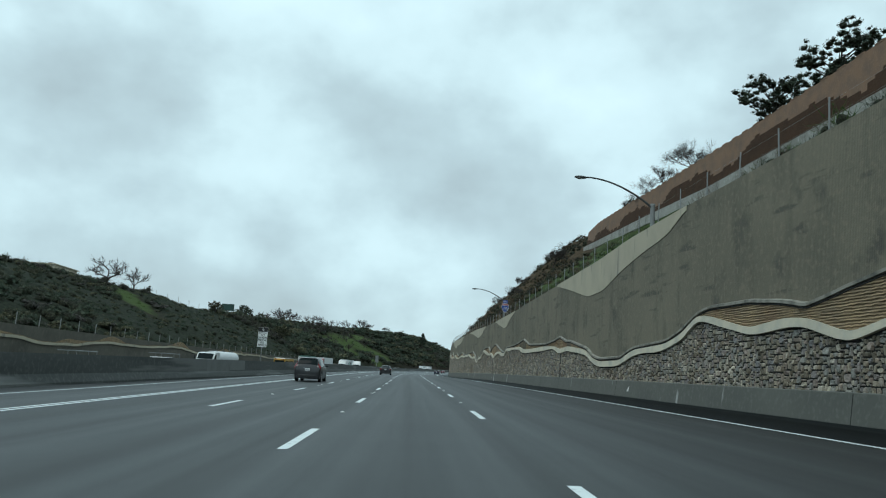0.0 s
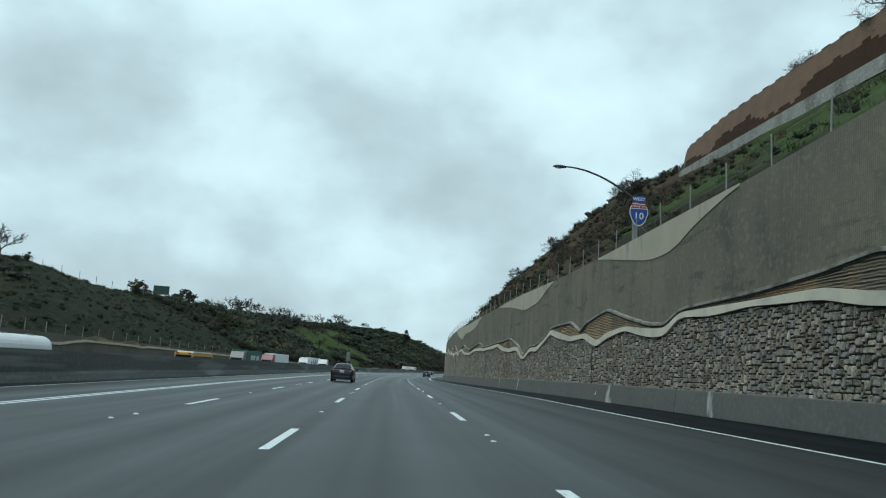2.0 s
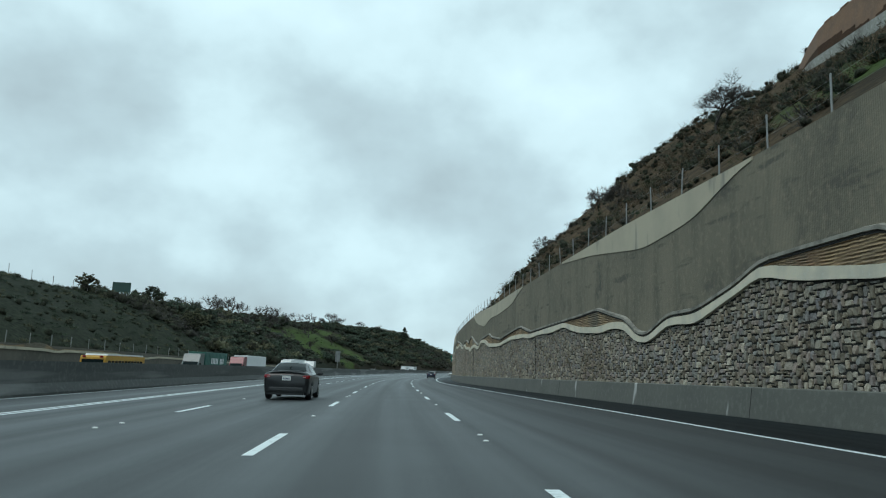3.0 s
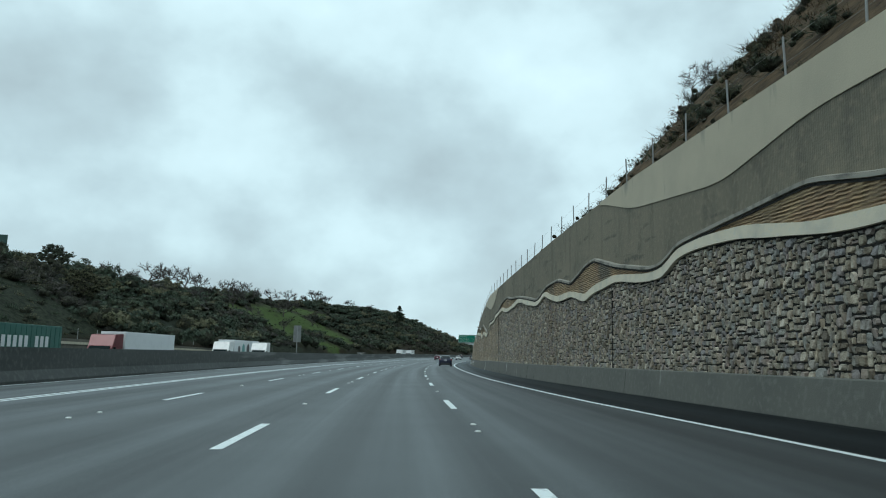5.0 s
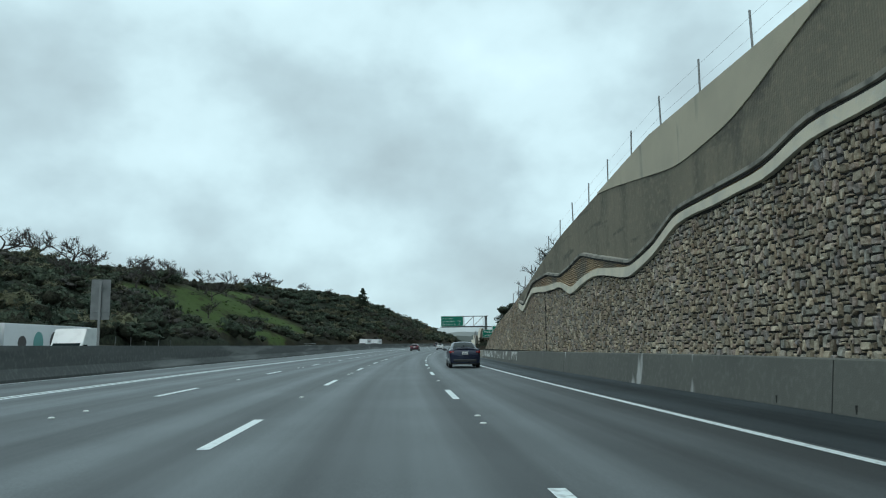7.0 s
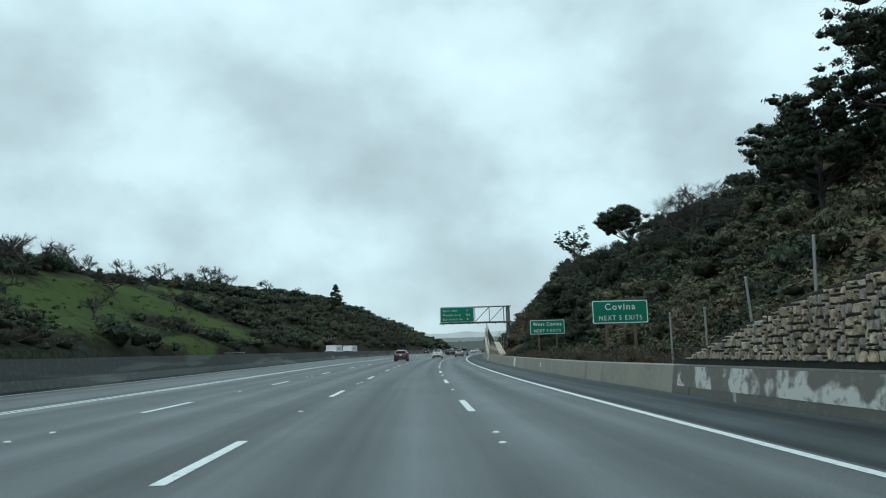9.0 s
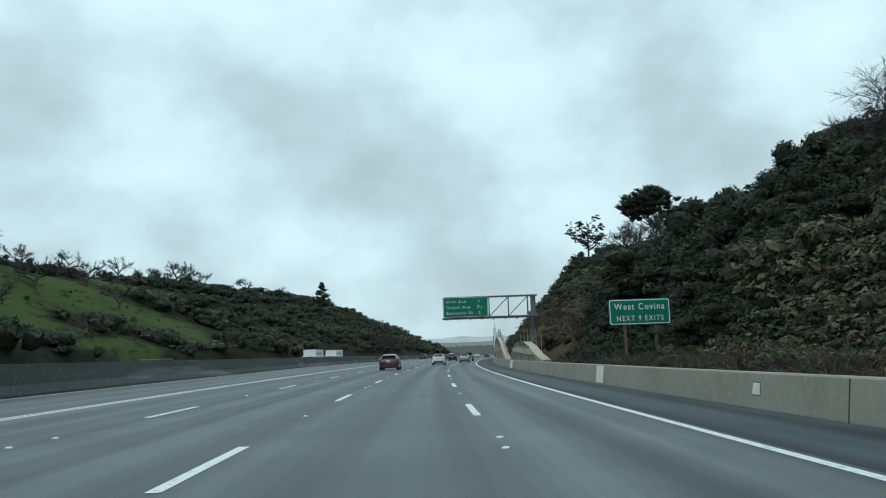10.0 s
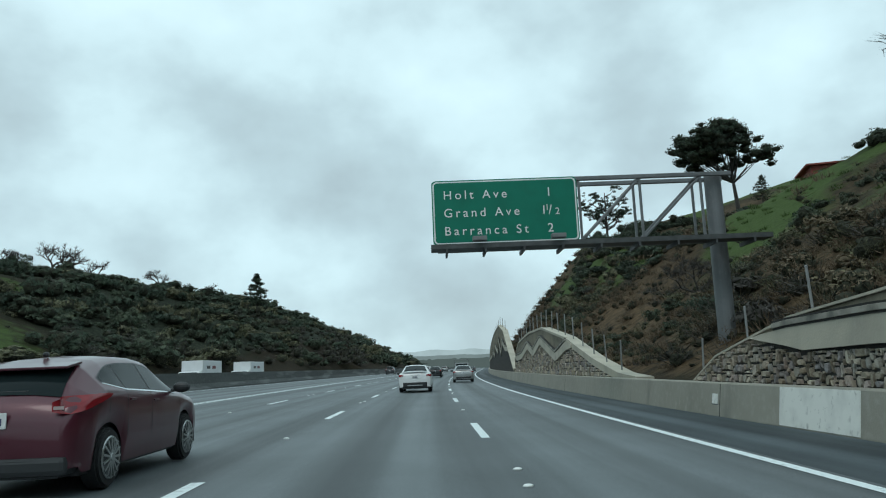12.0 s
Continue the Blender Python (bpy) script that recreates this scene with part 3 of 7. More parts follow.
RIDGE_2 = ((88.4, 3.39, .08), (90.4, 3.49, .11), (93.4, 3.76, .35), (96.3, 3.6, 1.1), (98, 3.2, 1.3), (100.5, 3.78, .4), (101.3, 3.7, .06), (103.5, 3.7, .8), (106.2, 4.05, .45), (108.6, 4.42, .06),
           (110, 3.96, .06), (113, 3.37, .08), (115.4, 3.4, .08), (117.6, 2.77, .07), (118.9, 2.9, .07), (120.2, 3.58, .08), (122, 3.7, .25), (124.5, 3.6, .82), (128, 3.83, .5), (131, 4.25, .07),
           (141, 4.1, .1), (145, 4.3, .5), (149, 4.3, .3), (155, 4.0, .3), (160.7, 4.18, .54), (163, 4.29, .86), (166, 4.77, .28), (168.5, 4.89, .08), (170.7, 4.82, .08))
RIDGE_3 = ((172, 4.34, .09), (173.6, 4.34, .1), (177.5, 4.73, .3), (181, 4.6, 1.15), (182.4, 4.32, 1.28), (185.5, 4.76, .34), (188.8, 4.75, .85), (191, 5.05, .52), (192.5, 5.38, .14), (194.6, 5.0, .06),
           (196, 4.96, .07), (200, 5.41, .07), (204, 5.8, .07), (208.4, 5.48, .6), (211.3, 5.5, .89), (215, 5.85, .35), (218.4, 5.57, .07), (220.6, 5.56, .11), (222.5, 5.09, .13), (227.8, 4.99, .12),
           (229.7, 4.34, .13), (232.2, 3.94, .1), (236.7, 4.36, .4), (239.3, 4.2, 1.0), (241.3, 3.91, 1.0), (244, 4.45, .25), (247.5, 4.5, .6), (252.2, 4.76, .3), (255.8, 3.8, .1), (259, 4.3, .05))
RIDGE = RIDGE_1 + RIDGE_2 + RIDGE_3


def eased(pairs, reach=0.9):
    """Knots with their corners rounded off."""
    grid = np.arange(pairs[0][0] - 3, pairs[-1][0] + 3, 0.15)
    line_ = np.interp(grid, [p[0] for p in pairs], [p[1] for p in pairs])
    n = int(reach / 0.15)
    soft = np.convolve(np.pad(line_, n, mode="edge"), np.hanning(2 * n + 3)[1:-1] / np.hanning(2 * n + 3).sum(), mode="valid")
    return lambda s: float(np.interp(s, grid, soft))


band_top = eased([(s, b) for s, b, r in RIDGE])
rim_gap = eased([(s, r) for s, b, r in RIDGE], 0.6)


def band_width(s):
    return 0.30 + 0.13 * noise.noise((s * 0.35, 0.3, 0.9))


def stone_top(s):
    return band_top(s) - band_width(s) if s < 258.5 else wall_top(s) - 0.02


wall = thing("wall_right", "tall sculpted concrete retaining wall with stone facing", "retaining wall", kind="structure")
FINE = sorted(set(steps(-50, 258, 0.5) + [s for s, b, r in RIDGE if -50 < s < 258]))
ALL = FINE + steps(258.7, 288, 0.8)
piece("concrete_face", sweep("concrete_face", ALL, lambda s: [(wall_l(s), .3), (wall_l(s), wall_top(s)), (wall_l(s) + .45, wall_top(s)), (wall_l(s) + .45, -.3)], SCULPT, close=True, uv=True), wall, "grey-brown ribbed concrete")
piece("mortar_bed", sweep("mortar_bed", ALL, lambda s: [(wall_l(s) - .03, .4), (wall_l(s) - .03, stone_top(s)), (wall_l(s) + .02, stone_top(s)), (wall_l(s) + .02, .4)], MORTAR, close=True), wall, "dark recessed joints")
piece("cream_band", sweep("cream_band", FINE, lambda s: [(wall_l(s) + .02, band_top(s) - band_width(s)), (wall_l(s) - .16, band_top(s) - band_width(s)), (wall_l(s) - .14, band_top(s)), (wall_l(s) + .02, band_top(s))], BAND, close=True), wall, "cream painted ridge band")
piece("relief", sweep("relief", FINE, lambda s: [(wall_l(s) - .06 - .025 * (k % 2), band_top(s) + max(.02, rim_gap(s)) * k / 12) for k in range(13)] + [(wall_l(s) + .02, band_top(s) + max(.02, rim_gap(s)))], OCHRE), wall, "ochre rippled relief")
piece("rim", sweep("rim", FINE, lambda s: [(wall_l(s) + .02, band_top(s) + rim_gap(s)), (wall_l(s) - .15, band_top(s) + rim_gap(s) + .02), (wall_l(s) - .15, band_top(s) + rim_gap(s) + .12), (wall_l(s) + .02, band_top(s) + rim_gap(s) + .17)], RIM, close=True), wall, "grey ridge line with dark underside")
# mortar-coloured strip that paints the shadow line under the rim
piece("dark_joint", sweep("dark_joint", FINE, lambda s: [(wall_l(s) + .02, band_top(s) + rim_gap(s) - .06), (wall_l(s) - .095, band_top(s) + rim_gap(s) - .06), (wall_l(s) - .095, band_top(s) + rim_gap(s)), (wall_l(s) + .02, band_top(s) + rim_gap(s))], MORTAR, close=True), wall, "dark strip drawn for the shadow below the ridge line")
PATCHES = (((32.8, 8.9), (35, 8.1), (38.7, 7.8), (42.8, 7.3), (46.5, 6.55), (50.4, 6.5), (55.3, 7.45), (60.3, 8.3)),
           ((82.3, 7.9), (85.9, 7.2), (88, 6.5), (90.6, 6.5), (94.5, 7.1), (98.4, 7.7)),
           ((109, 7.7), (110.7, 7.37), (113.3, 6.7), (118.2, 6.48), (125.5, 7.35), (132, 7.85)),
           ((144.6, 7.85), (149.6, 6.95), (157, 6.7), (162.9, 6.8), (167.6, 6.24), (175.4, 7.05), (180, 8.2)),
           ((219.5, 8.0), (221, 7.57), (223.9, 6.7), (227.7, 6.41), (233.9, 7.16), (236.4, 7.4)))
for pts in PATCHES:
    low = eased(pts, 1.8)
    piece("pale_panel", sweep("pale_panel", steps(pts[0][0], pts[-1][0], 0.5), lambda s: [(wall_l(s) - .035, low(s)), (wall_l(s) - .035, wall_top(s) + .01), (wall_l(s) + .05, wall_top(s) + .01), (wall_l(s) + .05, low(s))], PALE, close=True), wall, "pale smooth concrete panel")
structure("roadside_barrier", sweep("roadside_barrier", steps(-60, 288, 4), lambda s: [(foot(s), shoulder_z(s) - .3), (foot(s), shoulder_z(s) + .03), (foot(s) + .1, rail_top(s) - .03), (foot(s) + .13, rail_top(s)), (foot(s) + .43, rail_top(s)), (foot(s) + .43, -.5)], CONCRETE, close=True), "grey stained concrete barrier at the foot of the wall", "barrier")
structure("roadside_barrier_new", sweep("roadside_barrier_new", steps(288.03, 900, 4), lambda s: [(foot(s), shoulder_z(s) - .3), (foot(s), shoulder_z(s) + .03), (foot(s) + .1, rail_top(s) - .03), (foot(s) + .13, rail_top(s)), (foot(s) + .43, rail_top(s)), (foot(s) + .43, -.5)], TANRAIL, close=True), "tan concrete barrier at the road edge", "barrier")

# ---- terraced block wall on the slope above ----
upper_l = knots((-60, 31), (0, 31.4), (130, 31.6), (142, 32.4), (149, 34.5), (153, 38))
upper_base = knots((-60, 20.5), (40, 21.4), (77, 22.2), (100, 23.5), (129, 25.0), (146, 26.6), (153, 27.5))
upper_top = knots((-60, 25.2), (48, 25.8), (74, 26.4), (90, 27.0), (99, 27.3), (107, 27.8), (127, 28.7), (146, 29.3), (153, 28.6))
upper_step = knots((-60, .3), (20, .8), (35, .55), (46, .7), (50, .3), (56, .62), (68, .72), (72, .4), (77, .36), (80, .62), (91, .66), (94, .34), (99, .3), (102, .6), (112, .66), (115, .3), (121, .28), (124, .58), (131, .5), (134, .2), (139, .5), (145, .6), (150, .2))


def build_upper_wall():
    w = thing("wall_upper", "brown block wall terraced high on the slope", "retaining wall", kind="structure")
    ss = steps(-60, 146, 1.2) + steps(146.4, 153, 0.5)
    lo = lambda s: upper_base(s) - 0.5
    piece("block_face", sweep("block_face", ss, lambda s: [(upper_l(s), lo(s)), (upper_l(s) + .25, upper_top(s)), (upper_l(s) + .6, upper_top(s)), (upper_l(s) + .6, lo(s))], TERRA, close=True), w, "reddish tan split-face blocks")
    # dark courses below a stepped outline, each block row set slightly proud
    for a in steps(-58, 151, 0.9)[:-1]:
        h = upper_top(a) - upper_base(a)
        rows = int((upper_step(a) + 0.07 * noise.noise((a * .6, 0, 3))) * h / 0.28)
        z1 = upper_base(a) + rows * 0.28
        dark = lambda s: [(upper_l(s) - .05, lo(s)), (upper_l(s) - .05 + .22 * (z1 - lo(s)) / h, z1), (upper_l(s) + .2, z1), (upper_l(s) + .2, lo(s))]
        piece("dark_block", sweep("dark_block", [a, a + 0.93], dark, UMBER, close=True), w)
    piece("gutter", sweep("gutter", ss, lambda s: [(upper_l(s) - .7, upper_base(s) - 1.1), (upper_l(s) - .62, upper_base(s) + .12), (upper_l(s) - .45, upper_base(s) + .12), (upper_l(s) - .02, upper_base(s) - .3), (upper_l(s), upper_base(s) - 1.1)], GUTTER, close=True), w, "stained pale concrete gutter")
    for a in steps(-58, 140, 2.4):
        piece("cap_block", sweep("cap_block", [a, a + 1.15], lambda s: [(upper_l(s) + .22, upper_top(s) - .02), (upper_l(s) + .22, upper_top(s) + .1), (upper_l(s) + .58, upper_top(s) + .1), (upper_l(s) + .58, upper_top(s) - .02)], TERRA, close=True), w)


GUTTER = material("stained_gutter", (0.29, 0.285, 0.255), 0.85, grain=((0.5, 0.45, 0.62, (0.17, 0.16, 0.14), (1, 1, 0.4)), (5, 0.5, 0.8, (0.48, 0.48, 0.45))), bump=(20, 0.3, 0.02))
build_upper_wall()


# ---- posts and wires ----
def post_mesh(h, r=0.035):
    bm = bmesh.new()
    tube(bm, (0, 0, -0.3), (0, 0, h), r, r, 6)
    tube(bm, (0, 0, h), (0, 0, h + 0.03), r * 1.25, r * 0.6, 6)
    me = bpy.data.meshes.new("post")
    bm.to_mesh(me)
    bm.free()
    me.materials.append(STEEL)
    return me


def fence(label, a, b, gap, where, height, wires=0, r=0.035, lean=0.0):
    f = thing("fence", label, "fence", m=stand(a, *where(a)))
    inv = f.matrix_world.inverted()
    me = post_mesh(height, r)
    ss = steps(a, b, gap)
    rng = random.Random(int(a * 7 + b))
    for s in ss:
        l, z = where(s)
        tip = pose(0, 0, 0, rng.gauss(0, 1.5), rng.gauss(0, 1.5) + lean, 0)
        piece("post", me, f, m=inv @ stand(s, l, z) @ tip)
    for k in range(wires):
        pts_ = [inv @ at(s, where(s)[0], where(s)[1] + height * (k + 1) / (wires + 0.3)) for s in ss]
        bm = bmesh.new()
        for p, q in zip(pts_, pts_[1:]):
            tube(bm, p, q, 0.003, 0.003, 3)
        part("wire", bm, STEEL, f)
    return f


fence("thin steel post and wire fence along the wall top", 18.6, 263.5, 3.1, lambda s: (wall_l(s) + .2, wall_top(s)), 1.12, 2, 0.028)
fence("thin steel posts beside the stone wall end", 276, 291, 3.0, lambda s: (wall_l(s) + .7, max(wall_top(s), .7)), 1.4, 0, 0.032)


# ---- street lamps that stand behind the wall ----
def street_lamp(s, label):
    lamp = thing("street_lamp", label, "street lamp", group="street lamps", m=stand(s, 12.0 if s < 60 else 11.3, 7.9))
    bm = bmesh.new()
    tube(bm, (0, 0, -0.6), (0, 0, 2.25), 0.14, 0.12, 12)
    part("pole", bm, STEEL, lamp)
    bm = bmesh.new()
    tube(bm, (0, 0, 2.25), (0, 0, 2.36), 0.15, 0.13, 12)
    part("cap", bm, STEEL, lamp)
    bm = bmesh.new()
    last = Vector((-.05, 0, 2.15))
    for k in range(1, 13):
        u = k / 12
        p = Vector((-.05 - 3.5 * u, 0, 2.15 + 1.42 * math.sin(u * math.pi / 2) ** 0.85))
        tube(bm, last, p, 0.062 - .022 * (k - 1) / 12, 0.062 - .022 * k / 12, 8)
        last = p
    part("arm", bm, DARKSTEEL, lamp)
    bm = bmesh.new()
    bmesh.ops.create_uvsphere(bm, u_segments=14, v_segments=8, radius=1, matrix=Matrix.Translation(last + Vector((-.3, 0, -.02))) @ Matrix.Diagonal((.36, .14, .085, 1)))
    head = part("lamp_head", bm, DARKSTEEL, lamp)
    bm = bmesh.new()
    bmesh.ops.create_uvsphere(bm, u_segments=12, v_segments=6, radius=1, matrix=Matrix.Translation(last + Vector((-.36, 0, -.06))) @ Matrix.Diagonal((.2, .11, .07, 1)))
    part("lens", bm, LENS, head, "clouded glass lens")
    bm = bmesh.new()
    tube(bm, (.12, 0, 1.0), (.95, .0, .25), 0.03, 0.03, 6)
    part("brace", bm, STEEL, lamp, "pale slanting brace")
    return lamp


LENS = material("lamp_lens", (0.55, 0.57, 0.57), 0.25)
street_lamp(38.0, "steel street lamp with a curved arm behind the wall, unlit")
street_lamp(94.0, "steel street lamp with a curved arm carrying a route shield, unlit")

# ---- signs ----
GREEN = material("sign_green", (0.0, 0.18, 0.115), 0.5, grain=((1.5, 0.45, 0.75, (0.0, 0.15, 0.096)),), spec=0.3)
WHITE = material("sign_white", (0.78, 0.80, 0.79), 0.5)
BLUE = material("sign_blue", (0.02, 0.07, 0.33), 0.45)
RED = material("sign_red", (0.38, 0.03, 0.035), 0.45)
BLACK = material("sign_black", (0.012, 0.012, 0.013), 0.5)
ALU = material("sign_back", (0.23, 0.24, 0.24), 0.6, 0.4, grain=((2, 0.4, 0.7, (0.17, 0.18, 0.18)),))
TIMBER = material("timber_post", (0.14, 0.10, 0.072), 0.85, grain=((6, 0.4, 0.7, (0.09, 0.065, 0.05), (8, 8, 0.6)),), bump=(20, 0.4, 0.02))


def lettering(text, size, parent, x, z, y=-0.03, mat=None, align="LEFT", wide=1.0, heavy=0.0, spaced=1.24):
    """Raised letters on a sign's face, each one a part."""
    c = bpy.data.curves.new("lettering", "FONT")
    c.body, c.size, c.align_x, c.extrude, c.space_character, c.offset = text, size, align, 0.004, spaced, heavy
    ob = bpy.data.objects.new("lettering", c)
    scene.collection.objects.link(ob)
    me = bpy.data.meshes.new_from_object(ob.evaluated_get(bpy.context.evaluated_depsgraph_get()))
    bpy.data.objects.remove(ob)
    spans = []
    root = list(range(len(me.vertices)))

    def find(i):
        while root[i] != i:
            root[i] = root[root[i]]
            i = root[i]
        return i

    for e in me.edges:
        root[find(e.vertices[0])] = find(e.vertices[1])
    islands = collections.defaultdict(list)
    for v in me.vertices:
        islands[find(v.index)].append(v.index)
    for ids in sorted(islands.values(), key=lambda q: min(me.vertices[i].co.x for i in q)):
        lo, hi = min(me.vertices[i].co.x for i in ids), max(me.vertices[i].co.x for i in ids)
        if spans and lo < spans[-1][0] - .02 * size:
            spans[-1] = (max(hi, spans[-1][0]), spans[-1][1] | set(ids))
        else:
            spans.append((hi, set(ids)))
    place = Matrix.Translation((x, y, z)) @ pose(0, 0, 0, 90, 0, 0) @ Matrix.Diagonal((wide, 1, 1, 1))
    for _, ids in spans:
        order = {v: k for k, v in enumerate(sorted(ids))}
        verts = [me.vertices[i].co.copy() for i in sorted(ids)]
        faces = [tuple(order[i] for i in p.vertices) for p in me.polygons if p.vertices[0] in ids]
        piece("letter", mesh_of("letter", verts, faces, mat or WHITE), parent, m=place)
    bpy.data.meshes.remove(me)


def rounded(bm, w, h, r, depth, y, x=0, z=0, n=5):
    """A rounded upright plate, its front at y."""
    ring = []
    for cx, cz, a0 in ((w / 2 - r, h / 2 - r, 0), (-w / 2 + r, h / 2 - r, 90), (-w / 2 + r, -h / 2 + r, 180), (w / 2 - r, -h / 2 + r, 270)):
        for k in range(n + 1):
            a = radians(a0 + 90 * k / n)
            ring.append((x + cx + r * math.cos(a), z + cz + r * math.sin(a)))
    f = [bm.verts.new((a, y, b)) for a, b in ring]
    g = [bm.verts.new((a, y + depth, b)) for a, b in ring]
    bm.faces.new(f)
    bm.faces.new(g[::-1])
    for i in range(len(f)):
        j = (i + 1) % len(f)
        bm.faces.new((f[j], f[i], g[i], g[j]))


def plate(name, parent, w, h, mat, y=0.0, x=0, z=0, r=0.06, depth=0.02, label=""):
    bm = bmesh.new()
    rounded(bm, w, h, r, depth, y, x, z)
    bmesh.ops.recalc_face_normals(bm, faces=bm.faces)
    return part(name, bm, mat, parent, label)


def bordered(parent, w, h, mat, z, r=0.1, line_w=0.045):
    panel = plate("panel", parent, w, h, mat, 0, 0, z, r, 0.04)
    plate("border", panel, w - .06, h - .06, WHITE, -0.006, 0, z, r * .9, 0.004, "white border line")
    plate("field", panel, w - .06 - 2 * line_w, h - .06 - 2 * line_w, mat, -0.012, 0, z, r * .75, 0.005)
    return panel


def exit_sign(s, l, top, bottom, label, lean=2):
    g = thing("guide_sign", label, "road sign", group="guide signs", m=stand(s, l, 0.55, 0))
    bordered(g, 3.16, 1.32, GREEN, 2.76)
    lettering(top, 0.50 if len(top) < 8 else 0.46, g, 0, 2.88, align="CENTER", wide=1.0 if len(top) < 8 else .86, heavy=0.004)
    lettering(bottom, 0.38, g, 0, 2.3, align="CENTER", wide=0.86, heavy=0.0)
    for x in (-.78, .82):
        bm = bmesh.new()
        box(bm, (.15, .12, 2.6), (x, .11, 1.1), bevel=.01)
        part("post", bm, TIMBER, g, "brown timber post")
    return g


exit_sign(308.7, 11.88, "Covina", "NEXT 5 EXITS", "green guide sign on two timber posts below the wooded slope")
exit_sign(334.9, 11.65, "West Covina", "NEXT 9 EXITS", "green guide sign on brown posts behind the barrier")


def shield_sign():
    g = thing("route_shield", "blue and red interstate shield with a direction plate", "road sign", m=stand(93.6, 11.35, 8.72))
    n = 28
    outline = []
    for k in range(n):
        a = 2 * math.pi * k / n
        x, z = math.sin(a), math.cos(a)
        z = z * (0.52 if z > 0 else 0.72) + 0.05
        outline.append((0.46 * x * (1.0 if z > -0.2 else 0.93), min(z, 0.45)))
    for name, mat, f, y in (("rim", WHITE, 1.0, 0.0), ("shield_face", BLUE, 0.92, -0.006)):
        bm = bmesh.new()
        v = [bm.verts.new((x * f, y, z * f + .62)) for x, z in outline]
        w = [bm.verts.new((x * f, y + .02, z * f + .62)) for x, z in outline]
        bm.faces.new(v)
        bm.faces.new(w[::-1])
        for i in range(n):
            bm.faces.new((v[i - 1], v[i], w[i], w[i - 1]))
        bmesh.ops.recalc_face_normals(bm, faces=bm.faces)
        part(name, bm, mat, g)
    plate("crown", g, 0.74, 0.19, RED, -0.012, 0, .93, .05, .004, "red upper field")
    plate("stripe", g, 0.8, 0.028, WHITE, -0.013, 0, .815, .01, .004)
    lettering("INTERSTATE", 0.11, g, 0, .89, -0.018, align="CENTER", spaced=1.1)
    lettering("10", 0.46, g, 0, .3, -0.014, align="CENTER", heavy=0.006, spaced=1.12)
    plate("direction_plate", g, 0.62, 0.34, BLUE, -0.004, 0, 1.3, .03, .02)
    lettering("WEST", 0.22, g, 0, 1.22, -0.012, align="CENTER", heavy=0.003, spaced=1.1)
    return g


shield_sign()


def carpool_sign():
    g = thing("carpool_sign", "white carpool rule sign with a black header above the median wall", "road sign", m=stand(84.2, -16.7, 0))
    plate("panel", g, 1.02, 2.15, WHITE, 0, 0, 3.85, .05, .03)
    plate("header", g, 1.0, .46, BLACK, -.006, 0, 4.68, .04, .005, "black header")
    bm = bmesh.new()
    for r, mat, y in ((0.16, WHITE, -.012),):
        v = [bm.verts.new((x * .62, y, 4.68 + z)) for x, z in ((0, r), (r, 0), (0, -r), (-r, 0))]
        w = [bm.verts.new((x * .36, y, 4.68 + z * .62)) for x, z in ((0, r), (r, 0), (0, -r), (-r, 0))]
        for i in range(4):
            bm.faces.new((v[i - 1], v[i], w[i], w[i - 1]))
    part("diamond", bm, WHITE, g, "white diamond outline")
    for k, text in enumerate(("HOV 2+", "IS 2", "OR MORE", "PERSONS", "PER", "VEHICLE")):
        lettering(text, .3 if k != 1 else .34, g, 0, 4.22 - .265 * k, -.01, BLACK, "CENTER", .72, .006, 1.1)
    bm = bmesh.new()
    tube(bm, (0, .06, 0), (0, .06, 4.4), .05, .05, 8)
    part("post", bm, STEEL, g)


carpool_sign()


def back_sign(s, l, w, h, z, label, posts):
    g = thing("road_sign", label, "road sign", m=stand(s, l, 0, 6))
    plate("panel", g, w, h, ALU, 0, 0, z, .04, .03, "bare metal back")
    for x in posts:
        bm = bmesh.new()
        box(bm, (.12, .1, z + h / 2 - .1), (x, -.08, (z + h / 2 - .1) / 2), bevel=.01)
        part("post", bm, TIMBER if len(posts) > 1 else STEEL, g)
    for k in (-.3, .3):
        bm = bmesh.new()
        box(bm, (w * .92, .03, .05), (0, -.02, z + k * h), bevel=.005)
        part("stiffener", bm, ALU, g)


back_sign(248.2, -16.1, 1.0, 2.2, 3.75, "grey back of a tall sign above the median wall", (0,))
back_sign(377, -49.5, 3.6, 1.7, 3.9, "pale back of a road sign on two dark posts", (-1.2, 1.2))


